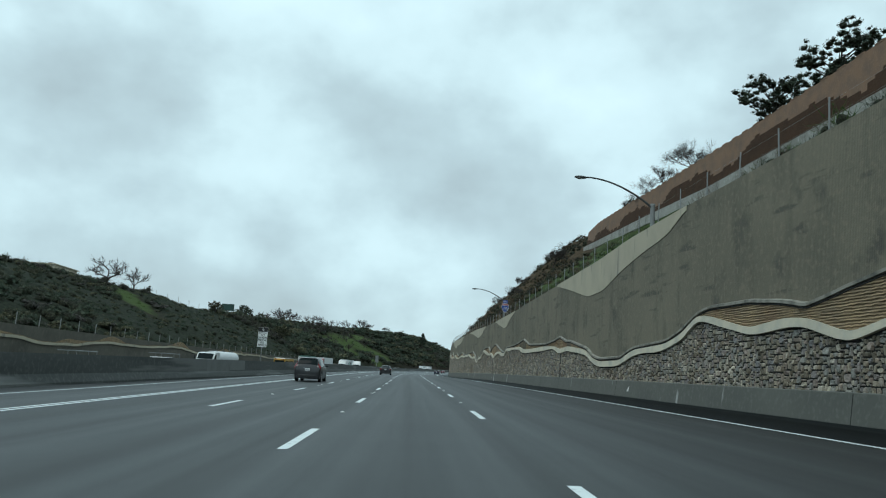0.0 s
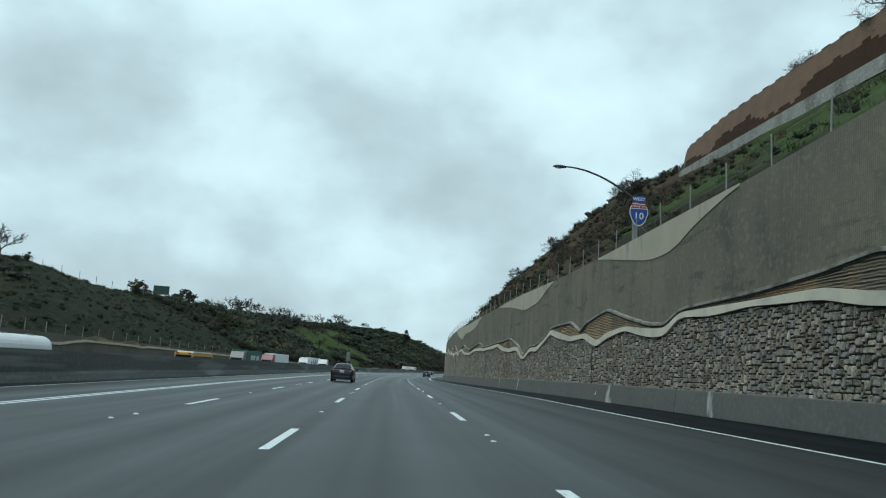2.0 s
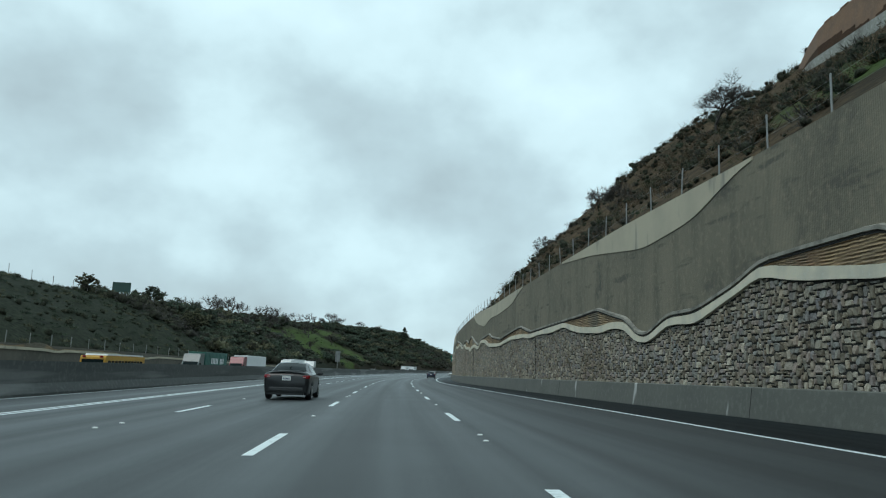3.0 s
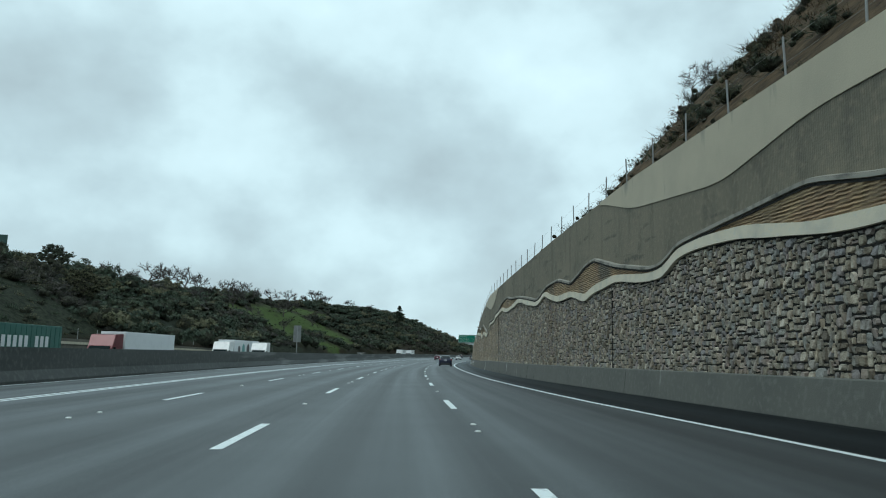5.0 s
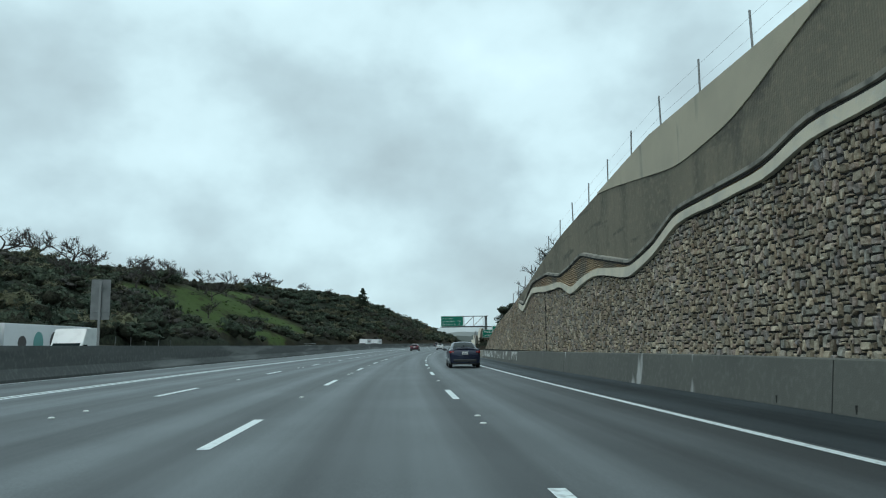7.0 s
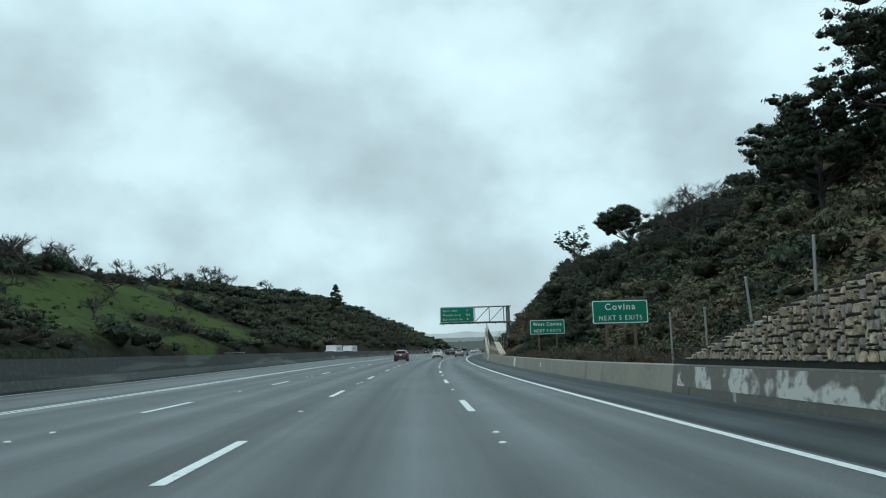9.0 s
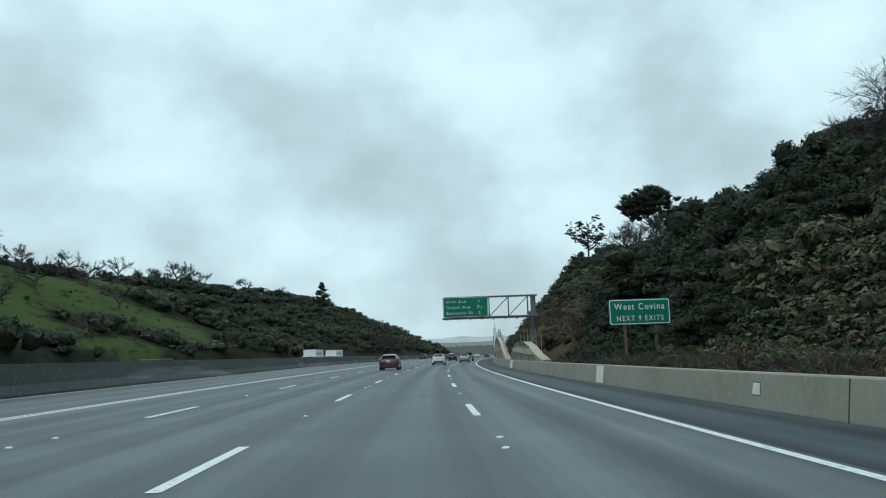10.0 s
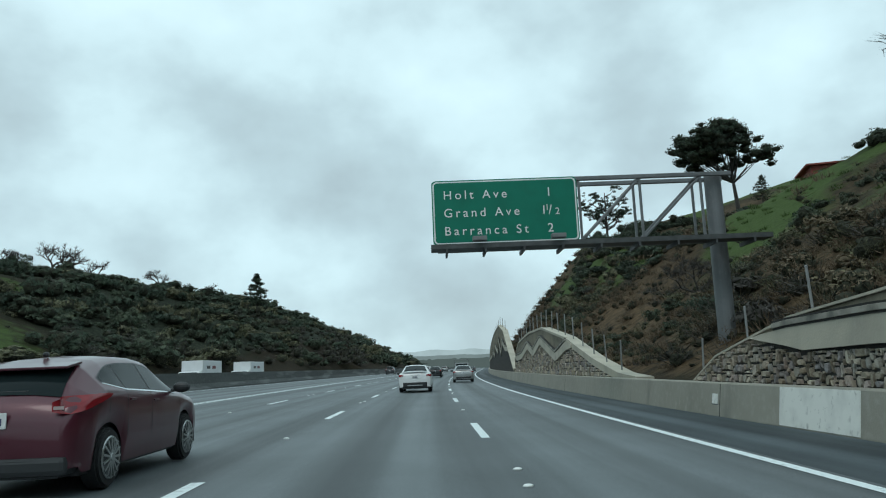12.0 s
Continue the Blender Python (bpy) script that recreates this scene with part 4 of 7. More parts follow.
def gantry():
    g = thing("sign_gantry", "grey steel cantilever gantry holding a green exit list", "sign gantry", m=stand(384, 0, .55))
    bm = bmesh.new()
    tube(bm, (11.7, .15, -.8), (11.7, .15, 7.45), .33, .3, 20)
    part("column", bm, COLUMN, g, "thick grey painted column")
    for name, z in (("top_chord", 7.35), ("bottom_chord", 4.98)):
        for y in (-.35, .55):
            bm = bmesh.new()
            box(bm, (10.9 if z < 6 else 10.9, .16, .15), (6.75, y, z), bevel=.02)
            part(name, bm, COLUMN, g)
    xs = (6.55, 8.8, 11.05)
    for y in (-.35, .55):
        for i, x in enumerate(xs):
            bm = bmesh.new()
            box(bm, (.085, .08, 2.3), (x, y, 6.16))
            part("vertical", bm, COLUMN, g)
        for a, b in zip(xs, xs[1:]):
            bm = bmesh.new()
            tube(bm, (a, y, 5.05), (b, y, 7.28), .05, .05, 6)
            part("diagonal", bm, COLUMN, g)
    for x in xs:
        bm = bmesh.new()
        box(bm, (.07, .9, .07), (x, .1, 7.33))
        part("cross_tie", bm, COLUMN, g)
    bm = bmesh.new()
    box(bm, (12.0, .8, .06), (7.05, -1.0, 4.78))
    walkway = part("walkway", bm, DARKSTEEL, g, "dark maintenance walkway")
    for k in range(9):
        bm = bmesh.new()
        box(bm, (.07, 1.3, .14), (1.6 + k * 1.35, -.75, 4.68))
        part("bracket", bm, DARKSTEEL, walkway)
    for y in (-1.38, -.62):
        bm = bmesh.new()
        box(bm, (12.0, .05, .16), (7.05, y, 4.84))
        part("rail", bm, DARKSTEEL, walkway)
    sign = plate("sign_panel", g, 5.28, 2.38, GREEN, -.62, 3.78, 6.19, .16, .06)
    plate("border", sign, 5.2, 2.3, WHITE, -.626, 3.78, 6.19, .15, .005, "white border line")
    plate("field", sign, 5.1, 2.2, GREEN, -.632, 3.78, 6.19, .12, .005)
    for k, (name, miles) in enumerate((("Holt Ave", "1"), ("Grand Ave", "11/2"), ("Barranca St", "2"))):
        z = 6.68 - .66 * k
        lettering(name, .45, sign, 1.55, z, -.65, align="LEFT", wide=1.0, heavy=.001, spaced=1.42)
        if miles == "11/2":
            lettering("1", .46, sign, 5.06, z, -.65, heavy=.001)
            lettering("1", .3, sign, 5.22, z + .14, -.65)
            lettering("/", .5, sign, 5.33, z - .02, -.65)
            lettering("2", .34, sign, 5.58, z - .02, -.65)
        else:
            lettering(miles, .46, sign, 5.27, z, -.65, heavy=.001)
    for x in (2.75, 5.5):
        bm = bmesh.new()
        box(bm, (.5, .35, .16), (x, -1.45, 5.06), bevel=.03)
        part("sign_lamp", bm, ALU, g, "grey lamp housing under the sign")


COLUMN = material("gantry_paint", (0.17, 0.18, 0.185), 0.55, 0.2, grain=((1.0, 0.4, 0.7, (0.13, 0.138, 0.14)), (6, 0.55, 0.8, (0.2, 0.2, 0.2))))
gantry()
crest_sign = thing("guide_sign", "dark green sign seen from behind on the ridge", "road sign", m=stand(279, -79, 18.3, 10))
plate("panel", crest_sign, 4.6, 2.6, SIGNBACK := material("dark_sign_back", (0.02, 0.06, 0.05), 0.6), 0, 0, 1.8, .05, .08)
for x in (-1.6, 0, 1.6):
    bm = bmesh.new()
    box(bm, (.14, .14, 3.4), (x, .15, 1.2))
    part("post", bm, TIMBER, crest_sign)


# ---- short sculpted walls further down the road ----
DULL = material("dull_cream_concrete", (0.44, 0.405, 0.325), 0.88, grain=((0.8, 0.42, 0.68, (0.34, 0.315, 0.26)), (6, 0.55, 0.8, (0.40, 0.375, 0.31))), bump=(20, 0.3, 0.02))


def short_wall(name, label, a, b, top, base_l, band, cope=lambda s: .06):
    w = thing(name, label, "retaining wall", kind="structure")
    ss = steps(a, b, 0.6)
    piece("concrete_face", sweep("concrete_face", ss, lambda s: [(base_l(s), .3), (base_l(s), top(s)), (base_l(s) + .45, top(s)), (base_l(s) + .45, .2)], SCULPT, close=True), w)
    piece("coping", sweep("coping", ss, lambda s: [(base_l(s) - .06, top(s) - cope(s)), (base_l(s) - .06, top(s) + .02), (base_l(s) + .6, top(s) + .02), (base_l(s) + .6, top(s) - cope(s))], DULL, close=True), w, "pale coping")
    lo = lambda s: min(band(s), top(s) - .1)
    piece("mortar_bed", sweep("mortar_bed", ss, lambda s: [(base_l(s) - .03, .4), (base_l(s) - .03, lo(s) - .2), (base_l(s) + .02, lo(s) - .2), (base_l(s) + .02, .4)], MORTAR, close=True), w)
    bs = [s for s in ss if band(s) - .42 < top(s) - .06]
    base_z = lambda s: band(s) - .5 + .46 * max(0, 1 - (bs[-1] - s) / 2.4)
    tip = lambda s: max(band(s) - .45, min(band(s), top(s) - .05))
    piece("cream_band", sweep("cream_band", bs, lambda s: [(base_l(s) + .02, base_z(s) if base_z(s) < tip(s) else tip(s) - .01), (base_l(s) - .13, base_z(s) if base_z(s) < tip(s) else tip(s) - .01), (base_l(s) - .11, tip(s)), (base_l(s) + .02, tip(s))], DULL, close=True), w)
    bs = [s for s in ss if band(s) < top(s) - .15]
    for name_, z0, z1, out, mat in (("dark_joint", .0, .05, .12, MORTAR), ("dark_joint", .16, .20, .13, MORTAR)):
        piece(name_, sweep(name_, bs, lambda s: [(base_l(s) + .02, band(s) + z0), (base_l(s) - out, band(s) + z0), (base_l(s) - out, band(s) + z1), (base_l(s) + .02, band(s) + z1)], mat, close=True), w)
    piece("rim", sweep("rim", bs, lambda s: [(base_l(s) + .02, band(s) + .03), (base_l(s) - .15, band(s) + .05), (base_l(s) - .15, band(s) + .15), (base_l(s) + .02, band(s) + .2)], RIM, close=True), w)
    return w, lo


W2_TOP = knots((348.5, .76), (353.6, 1.3), (356.7, 1.82), (361.7, 2.33), (368.4, 2.43), (372.5, 2.15), (374.7, 1.77), (376.8, 1.4), (378.6, .75))
W2_BAND = knots((354, 1.9), (356, 1.64), (357, 1.73), (364.5, 1.89), (369.3, 1.99), (372.6, 1.92), (374.3, 1.8), (375, 2.2), (376, 2.6))
WALL2, W2_LO = short_wall("wall_middle", "low curved sculpted wall with stone base below the gantry", 349, 378.6, W2_TOP, lambda s: foot(s) + .55, W2_BAND, lambda s: .24 if s < 358 else .03)
W3_TOP = knots((384, .75), (387.2, .9), (392, 1.55), (399.5, 2.86), (409.5, 3.93), (418, 3.95), (427, 3.5), (430, 2.8), (433, 1.2))
W3_BAND = knots((392, 3), (399, 2.6), (403, 2.04), (410, 3.28), (414.7, 2.48), (418.5, 3.16), (424, 2.4), (433, 2.2))
WALL3, W3_LO = short_wall("wall_far", "short arched sculpted wall with a zigzag mountain band", 384.5, 432, W3_TOP, lambda s: foot(s) + .5, W3_BAND, lambda s: .3 if s < 400 else .12)
W4_TOP = knots((434.5, .9), (441.5, 3.1), (450, 5.7), (461, 6.95), (479, 6.6), (501, 6.0), (530, 5), (560, 2))
W4_BAND = knots((434, 3.2), (446, 3.6), (452, 4.6), (456, 3.2), (461, 5.2), (466, 3.6), (474, 4.6), (482, 3.2), (490, 4.2), (500, 3.4), (560, 3))
WALL4, W4_LO = short_wall("wall_distant", "distant sculpted wall curving along the road", 435, 555, W4_TOP, lambda s: foot(s) + .5, W4_BAND, lambda s: .1)
fence("thin posts along the arched wall", 388, 430, 2.6, lambda s: (foot(s) + .8, W3_TOP(s)), 1.2, 0)
fence("thin posts along the distant wall", 450, 540, 6, lambda s: (foot(s) + .8, W4_TOP(s)), 1.2, 0)
fence("steel posts along the low curved wall", 355.5, 380, 3.4, lambda s: (foot(s) + 1.3, W2_TOP(s) - .1), 1.3, 0, 0.03)
L_TOP = knots((-100, 3.6), (60, 3.7), (150, 2.9), (200, 2.6), (240, 2.3), (300, 1.6), (330, .9))
L_BAND = lambda s: min(L_TOP(s) - .35, 2.35 + .5 * math.sin(s * .16) * math.sin(s * .047 + 1) + .25 * noise.noise((s * .22, 5, 5)))


def left_wall():
    old = material("old_wall_concrete", (0.135, 0.125, 0.104), 0.9, grain=((0.3, 0.4, 0.7, (0.10, 0.094, 0.08)), (2, 0.5, 0.75, (0.155, 0.143, 0.12))), bump=(14, 0.4, 0.04), spec=0.2)
    w = thing("wall_left", "low sculpted wall with a wavy band below the far slope", "retaining wall", kind="structure")
    ss = steps(20, 330, 1.5)
    piece("concrete_face", sweep("concrete_face", ss, lambda s: [(-40.6, 0), (-40.6, L_TOP(s)), (-41.2, L_TOP(s)), (-41.2, 0)], old, close=True), w)
    piece("wavy_band", sweep("wavy_band", ss, lambda s: [(-40.62, L_BAND(s) - .3), (-40.45, L_BAND(s) - .3), (-40.45, L_BAND(s)), (-40.62, L_BAND(s))], PALE, close=True), w)
    bs = [s for s in ss if s < 200]
    piece("ochre_field", sweep("ochre_field", bs, lambda s: [(-40.61, L_BAND(s) + .02), (-40.54, L_BAND(s) + .02), (-40.54, L_BAND(s) + .08 + .8 * max(0, math.sin(s * .13) * math.sin(s * .31 + 1))), (-40.61, L_BAND(s) + .08 + .8 * max(0, math.sin(s * .13) * math.sin(s * .31 + 1)))], OCHRE, close=True), w)


left_wall()
fence("thin wire fence at the foot of the far slope", 30, 330, 5, lambda s: (-41.5, L_TOP(s)), 1.3, 0, 0.05)
fence("thin wire fence along the far ridge", 110, 300, 6, lambda s: (left_crest_l(s) + 1, left_crest_z(s)), 1.5, 0, 0.06)


# ---- painted patches, boxes and joints on the barriers ----
def barrier_patch(a, b, mat, name, label, z0=0.0, z1=1.0):
    f = lambda s, k: (foot(s) + .1 * k - .006, shoulder_z(s) + .03 + (rail_top(s) - shoulder_z(s) - .06) * k)
    me = sweep(name, steps(a, b, 1.0), lambda s: [f(s, z0), f(s, z1), (f(s, z1)[0] + .03, f(s, z1)[1]), (f(s, z0)[0] + .03, f(s, z0)[1])], mat, close=True)
    tagged(new(name, me), label, "barrier patch", kind="structure")


FRESH = material("fresh_patch", (0.74, 0.74, 0.69), 0.8, grain=((2, 0.45, 0.7, (0.62, 0.62, 0.58)), (7, 0.6, 0.75, (0.4, 0.4, 0.37))))
GREYPATCH = material("grey_patch", (0.17, 0.175, 0.17), 0.85, grain=((1, 0.45, 0.7, (0.14, 0.145, 0.14)),))
barrier_patch(369.5, 372.4, FRESH, "painted_patch", "pale painted repair on the barrier")
barrier_patch(327.1, 328.4, FRESH, "painted_patch", "pale painted repair on the barrier", .05, .98)
for s, l in ((40, 0), (97.2, 0), (216.1, 0), (312.5, 0), (375.9, 0)):
    bx = thing("junction_box", "small pale box cover set in the barrier", "junction box", m=stand(s, foot(s) + .05, shoulder_z(s) + .5, -90))
    bx.matrix_world = stand(s, foot(s) + .062, shoulder_z(s) + .42) @ pose(0, 0, 0, 0, 8, 0)
    bm = bmesh.new()
    box(bm, (.02, .42, .3), (0, 0, 0), bevel=.004)
    part("frame", bm, DARKSTEEL, bx)
    bm = bmesh.new()
    box(bm, (.02, .36, .25), (-.004, 0, 0), bevel=.004)
    part("cover", bm, FRESH, bx)
for s in steps(20, 420, 22):
    me = sweep("barrier_joint", [s, s + .04], lambda q: [(foot(q) - .004, shoulder_z(q)), (foot(q) + .098, rail_top(q) - .03), (foot(q) + .12, rail_top(q) - .03), (foot(q) + .02, shoulder_z(q))], MORTAR, close=True)
    tagged(new("barrier_joint", me), "dark joint in the barrier", "joint", kind="structure")
for a, b, z in ((51, 56.5, .35), (56.5, 61, .5)):
    f = lambda s: [(median(s) + .13, z), (median(s) + .095, 1.24), (median(s) + .05, 1.24), (median(s) + .05, z)]
    tagged(new("painted_patch", sweep("painted_patch", steps(a, b, 1), f, GREYPATCH, close=True)), "grey repainted area on the median wall", "barrier patch", kind="structure")
MARKER = bmesh.new()
bmesh.ops.create_uvsphere(MARKER, u_segments=8, v_segments=5, radius=1, matrix=Matrix.Diagonal((.06, .06, .02, 1)))
MARKER_ME = bpy.data.meshes.new("marker")
MARKER.to_mesh(MARKER_ME)
MARKER_ME.materials.append(CERAMIC)
for l, start in ((-1.867, 11.16), (1.793, 19.44), (-5.49, 20.9)):
    for k in range(0, 30):
        piece("marker", MARKER_ME, markings, m=stand(start + 14.63 * k + 9.1, l, .008))
        if k % 2:
            piece("marker", MARKER_ME, markings, m=stand(start + 14.63 * k + 10.4, l + .05, .008))


# ---- the house on the hilltop ----
HOUSE_RED = material("red_stucco", (0.24, 0.06, 0.045), 0.85, grain=((1.2, 0.45, 0.7, (0.19, 0.05, 0.04)),), bump=(12, 0.3, 0.03))
home = thing("mobile_home", "long pale flat-roofed building behind the far ridge", "building", m=stand(178, -87, ground_z(178, -87) - 2.3, 4))
bm = bmesh.new()
box(bm, (5.0, 13.0, 3.6), (0, 0, 1.8), bevel=.05)
part("wall", bm, PALE, home)
bm = bmesh.new()
box(bm, (5.5, 13.5, .22), (0, 0, 3.7), bevel=.03)
part("roof", bm, PALE, home)
bm = bmesh.new()
box(bm, (1.0, 1.6, .6), (0, -2.5, 4.05), bevel=.05)
part("roof_unit", bm, DARKSTEEL, home)
house = thing("house", "low red house with a dark flat roof on the hilltop", "house", m=stand(494, 71.5, 30.6, -12))
bm = bmesh.new()
box(bm, (7.0, 9.0, 4.4), (0, 0, 2.0), bevel=.04)
part("wall", bm, HOUSE_RED, house)
bm = bmesh.new()
box(bm, (8.4, 10.4, .32), (-.2, 0, 4.35), bevel=.05)
part("roof", bm, HOUSE_RED, house)
for x in (-1.8, 1.6):
    bm = bmesh.new()
    box(bm, (1.3, .08, 1.2), (x, -4.5, 2.7), bevel=.02)
    win = part("window", bm, DARKSTEEL, house)
    bm = bmesh.new()
    box(bm, (1.5, .16, .08), (x, -4.52, 2.06), bevel=.01)
    part("sill", bm, PALE, win)

# ---- drain slots at the foot of the barrier and joints in the stone facing ----
SLOT_BM = bmesh.new()
box(SLOT_BM, (.02, .05, .16), bevel=.006)
SLOT_ME = bpy.data.meshes.new("drain_slot")
SLOT_BM.to_mesh(SLOT_ME)
SLOT_ME.materials.append(MORTAR)
for a, b, gap in ((195, 222, 2.6), (338, 368, 2.4)):
    for s in steps(a, b, gap):
        ob = new("drain_slot", SLOT_ME)
        ob.matrix_world = stand(s, foot(s) + .012, shoulder_z(s) + .12)
        tagged(ob, "small dark drain slot at the foot of the barrier", "drain", kind="structure")
for s in (58, 98.8, 139, 178, 218.1, 248):
    z1 = band_top(s) - .36
    me = sweep("facing_joint", [s, s + .05], lambda q: [(wall_l(q) - .11, .95), (wall_l(q) - .11, z1), (wall_l(q) + .02, z1), (wall_l(q) + .02, .95)], MORTAR, close=True)
    piece("facing_joint", me, wall, "dark expansion joint")
PEEL = material("peeling_whitewash", (0.150, 0.147, 0.128), 0.85, grain=((0.9, 0.5, 0.56, (0.55, 0.55, 0.52)), (5, 0.55, 0.7, (0.2, 0.195, 0.175))), bump=(30, 0.3, 0.02))
barrier_patch(258, 287.6, PEEL, "painted_patch", "patchy peeling whitewash on the barrier", .25, .98)

# ---- plants ----
def leaf_material(name, base, second, vary=0.4):
    """Sprays of small leaves with gaps between them: a broad colour drift over the hillside, a shade of its own for each spray."""
    deep = tuple(v * .6 for v in base)
    m = per_piece(material(name, base, 0.75, grain=((0.12, 0.4, 0.62, second), (0.9, 0.48, 0.68, deep)), spec=0.12), vary, island=True, hue=0.02)
    nt = m.node_tree
    tc = nt.nodes.new("ShaderNodeTexCoord")
    n = nt.nodes.new("ShaderNodeTexNoise")
    n.inputs["Scale"].default_value, n.inputs["Detail"].default_value, n.inputs["Roughness"].default_value = 5.5, 2, 0.6
    nt.links.new(tc.outputs["Object"], n.inputs["Vector"])
    r = nt.nodes.new("ShaderNodeMapRange")
    r.inputs["From Min"].default_value, r.inputs["From Max"].default_value = 0.455, 0.475
    nt.links.new(n.outputs["Fac"], r.inputs["Value"])
    nt.links.new(r.outputs["Result"], nt.nodes["Principled BSDF"].inputs["Alpha"])
    return m


LEAF_DARK = leaf_material("leaf_dark", (0.050, 0.070, 0.050), (0.072, 0.090, 0.060))
LEAF_OLIVE = leaf_material("leaf_olive", (0.112, 0.114, 0.068), (0.120, 0.116, 0.072))
LEAF_DEEP = leaf_material("leaf_evergreen_oak", (0.034, 0.047, 0.034), (0.048, 0.060, 0.040))
LEAF_RUST = leaf_material("leaf_turning", (0.150, 0.122, 0.080), (0.120, 0.108, 0.070))
LEAF_PINE = leaf_material("pine_needles", (0.034, 0.049, 0.034), (0.046, 0.062, 0.040))
LEAF_GRASS = per_piece(material("fresh_grass", (0.060, 0.098, 0.028), 0.8, grain=((0.3, 0.4, 0.65, (0.055, 0.078, 0.028)),), spec=0.1), .4, island=True)
LEAF_BROWN = per_piece(material("dry_brush", (0.135, 0.102, 0.070), 0.85, grain=((0.25, 0.4, 0.65, (0.100, 0.078, 0.056)),), spec=0.05), .4, island=True)
LEAF_GREY = per_piece(material("bare_twigs", (0.082, 0.078, 0.071), 0.85, grain=((0.25, 0.4, 0.65, (0.062, 0.060, 0.055)),), spec=0.05), .4, island=True)
# solid bush cores; the deep shade inside the foliage is put into their colour
INNER = material("shaded_bush_core", (0.046, 0.048, 0.036), 0.95, grain=((1.2, 0.4, 0.65, (0.058, 0.062, 0.044)), (5, 0.48, 0.62, (0.020, 0.021, 0.016))), bump=(5, 0.8, 0.2), spec=0.05)
BARK = material("bark", (0.045, 0.039, 0.034), 0.9, grain=((5, 0.4, 0.7, (0.028, 0.025, 0.022), (1, 1, 0.3)),), bump=(14, 0.5, 0.04))
LEAF_RNG = np.random.default_rng(11)


def unit(a):
    return a / (np.linalg.norm(a, axis=1)[:, None] + 1e-9)


def leaf_tris(centres, radii, count, size, squash=0.85, slim=0.6, up=0.35, wild=0.45, shell=(0.72, 1.1)):
    """Leaf sprays over the shells of overlapping clumps: an array of corners (n, 3, 3)."""
    r = LEAF_RNG
    share = radii ** 2 / np.sum(radii ** 2)
    idx = r.choice(len(centres), count, p=share)
    d = r.normal(size=(count, 3))
    d[:, 2] = np.abs(d[:, 2]) * 0.75 + d[:, 2] * 0.25 + up * 0.3
    d = unit(d)
    rad = radii[idx] * r.uniform(*shell, count)
    p = centres[idx] + d * rad[:, None] * np.array((1, 1, squash))
    a = unit(unit(np.cross(d, r.normal(size=(count, 3)))) + wild * r.normal(size=(count, 3)))
    b = unit(np.cross(d + wild * r.normal(size=(count, 3)) * .6, a))
    s = (size * r.uniform(0.55, 1.4, count))[:, None]
    a, b = a * s, b * s * slim
    return np.stack([p - a * .55, p + a * .4 + b * .5, p + a * .3 - b * .55], 1)


def twig_tris(count, length, thick, seed, rise=0.9):
    """Bare twigs that fan up and out from the base."""
    r = np.random.default_rng(seed)
    d = r.normal(size=(count, 3)) * np.array((1, 1, .5))
    d[:, 2] = np.abs(d[:, 2]) + rise * r.uniform(.3, 1, count)
    d = unit(d)
    p = d * r.uniform(.1, .75, count)[:, None]
    d = unit(d + r.normal(size=(count, 3)) * .35)
    b = unit(np.cross(d, r.normal(size=(count, 3))))
    ln = (length * r.uniform(.5, 1.3, count))[:, None]
    return np.stack([p - b * thick, p + b * thick, p + d * ln], 1)


def blade_tris(count, length, thick, seed, spread=.8):
    """Upright grass blades and dry stalks over a round patch."""
    r = np.random.default_rng(seed)
    a, q = r.uniform(0, 6.28, count), np.sqrt(r.uniform(0, 1, count)) * spread
    p = np.stack([np.cos(a) * q, np.sin(a) * q, np.full(count, -.05)], 1)
    d = unit(np.stack([np.cos(a) * q * .6, np.sin(a) * q * .6, np.ones(count)], 1) + r.normal(size=(count, 3)) * .3)
    b = unit(np.cross(d, r.normal(size=(count, 3))))
    ln = (length * (1.15 - .7 * q / spread) * r.uniform(.5, 1.25, count))[:, None]
    return np.stack([p - b * thick, p + b * thick, p + d * ln], 1)


def lump(seed, n=7, rows=4, rough=.5, crumple=.1):
    """A crumpled solid ball of radius 1, the filled inside of a bush."""
    rng = random.Random(seed)
    vs, fs = [(0, 0, -1)], []
    for i in range(1, rows):
        e = -math.pi / 2 + math.pi * i / rows
        for k in range(n):
            a = 2 * math.pi * (k + .5 * (i % 2)) / n
            d = Vector((math.cos(e) * math.cos(a), math.cos(e) * math.sin(a), math.sin(e)))
            q = 1 + rough * noise.noise(d * 1.6 + Vector((seed * 3.7, 0, 0)))
            vs.append(tuple(d * q * rng.uniform(1 - crumple, 1 + crumple)))
    vs.append((0, 0, 1))
    top = len(vs) - 1
    for k in range(n):
        fs.append((0, 1 + (k + 1) % n, 1 + k))
        for i in range(rows - 2):
            o = 1 + i * n
            fs.append((o + k, o + (k + 1) % n, o + n + (k + 1) % n, o + n + k))
        fs.append((top, top - n + k, top - n + (k + 1) % n))
    return np.array(vs), fs


LUMPS = [lump(k) for k in range(8)]
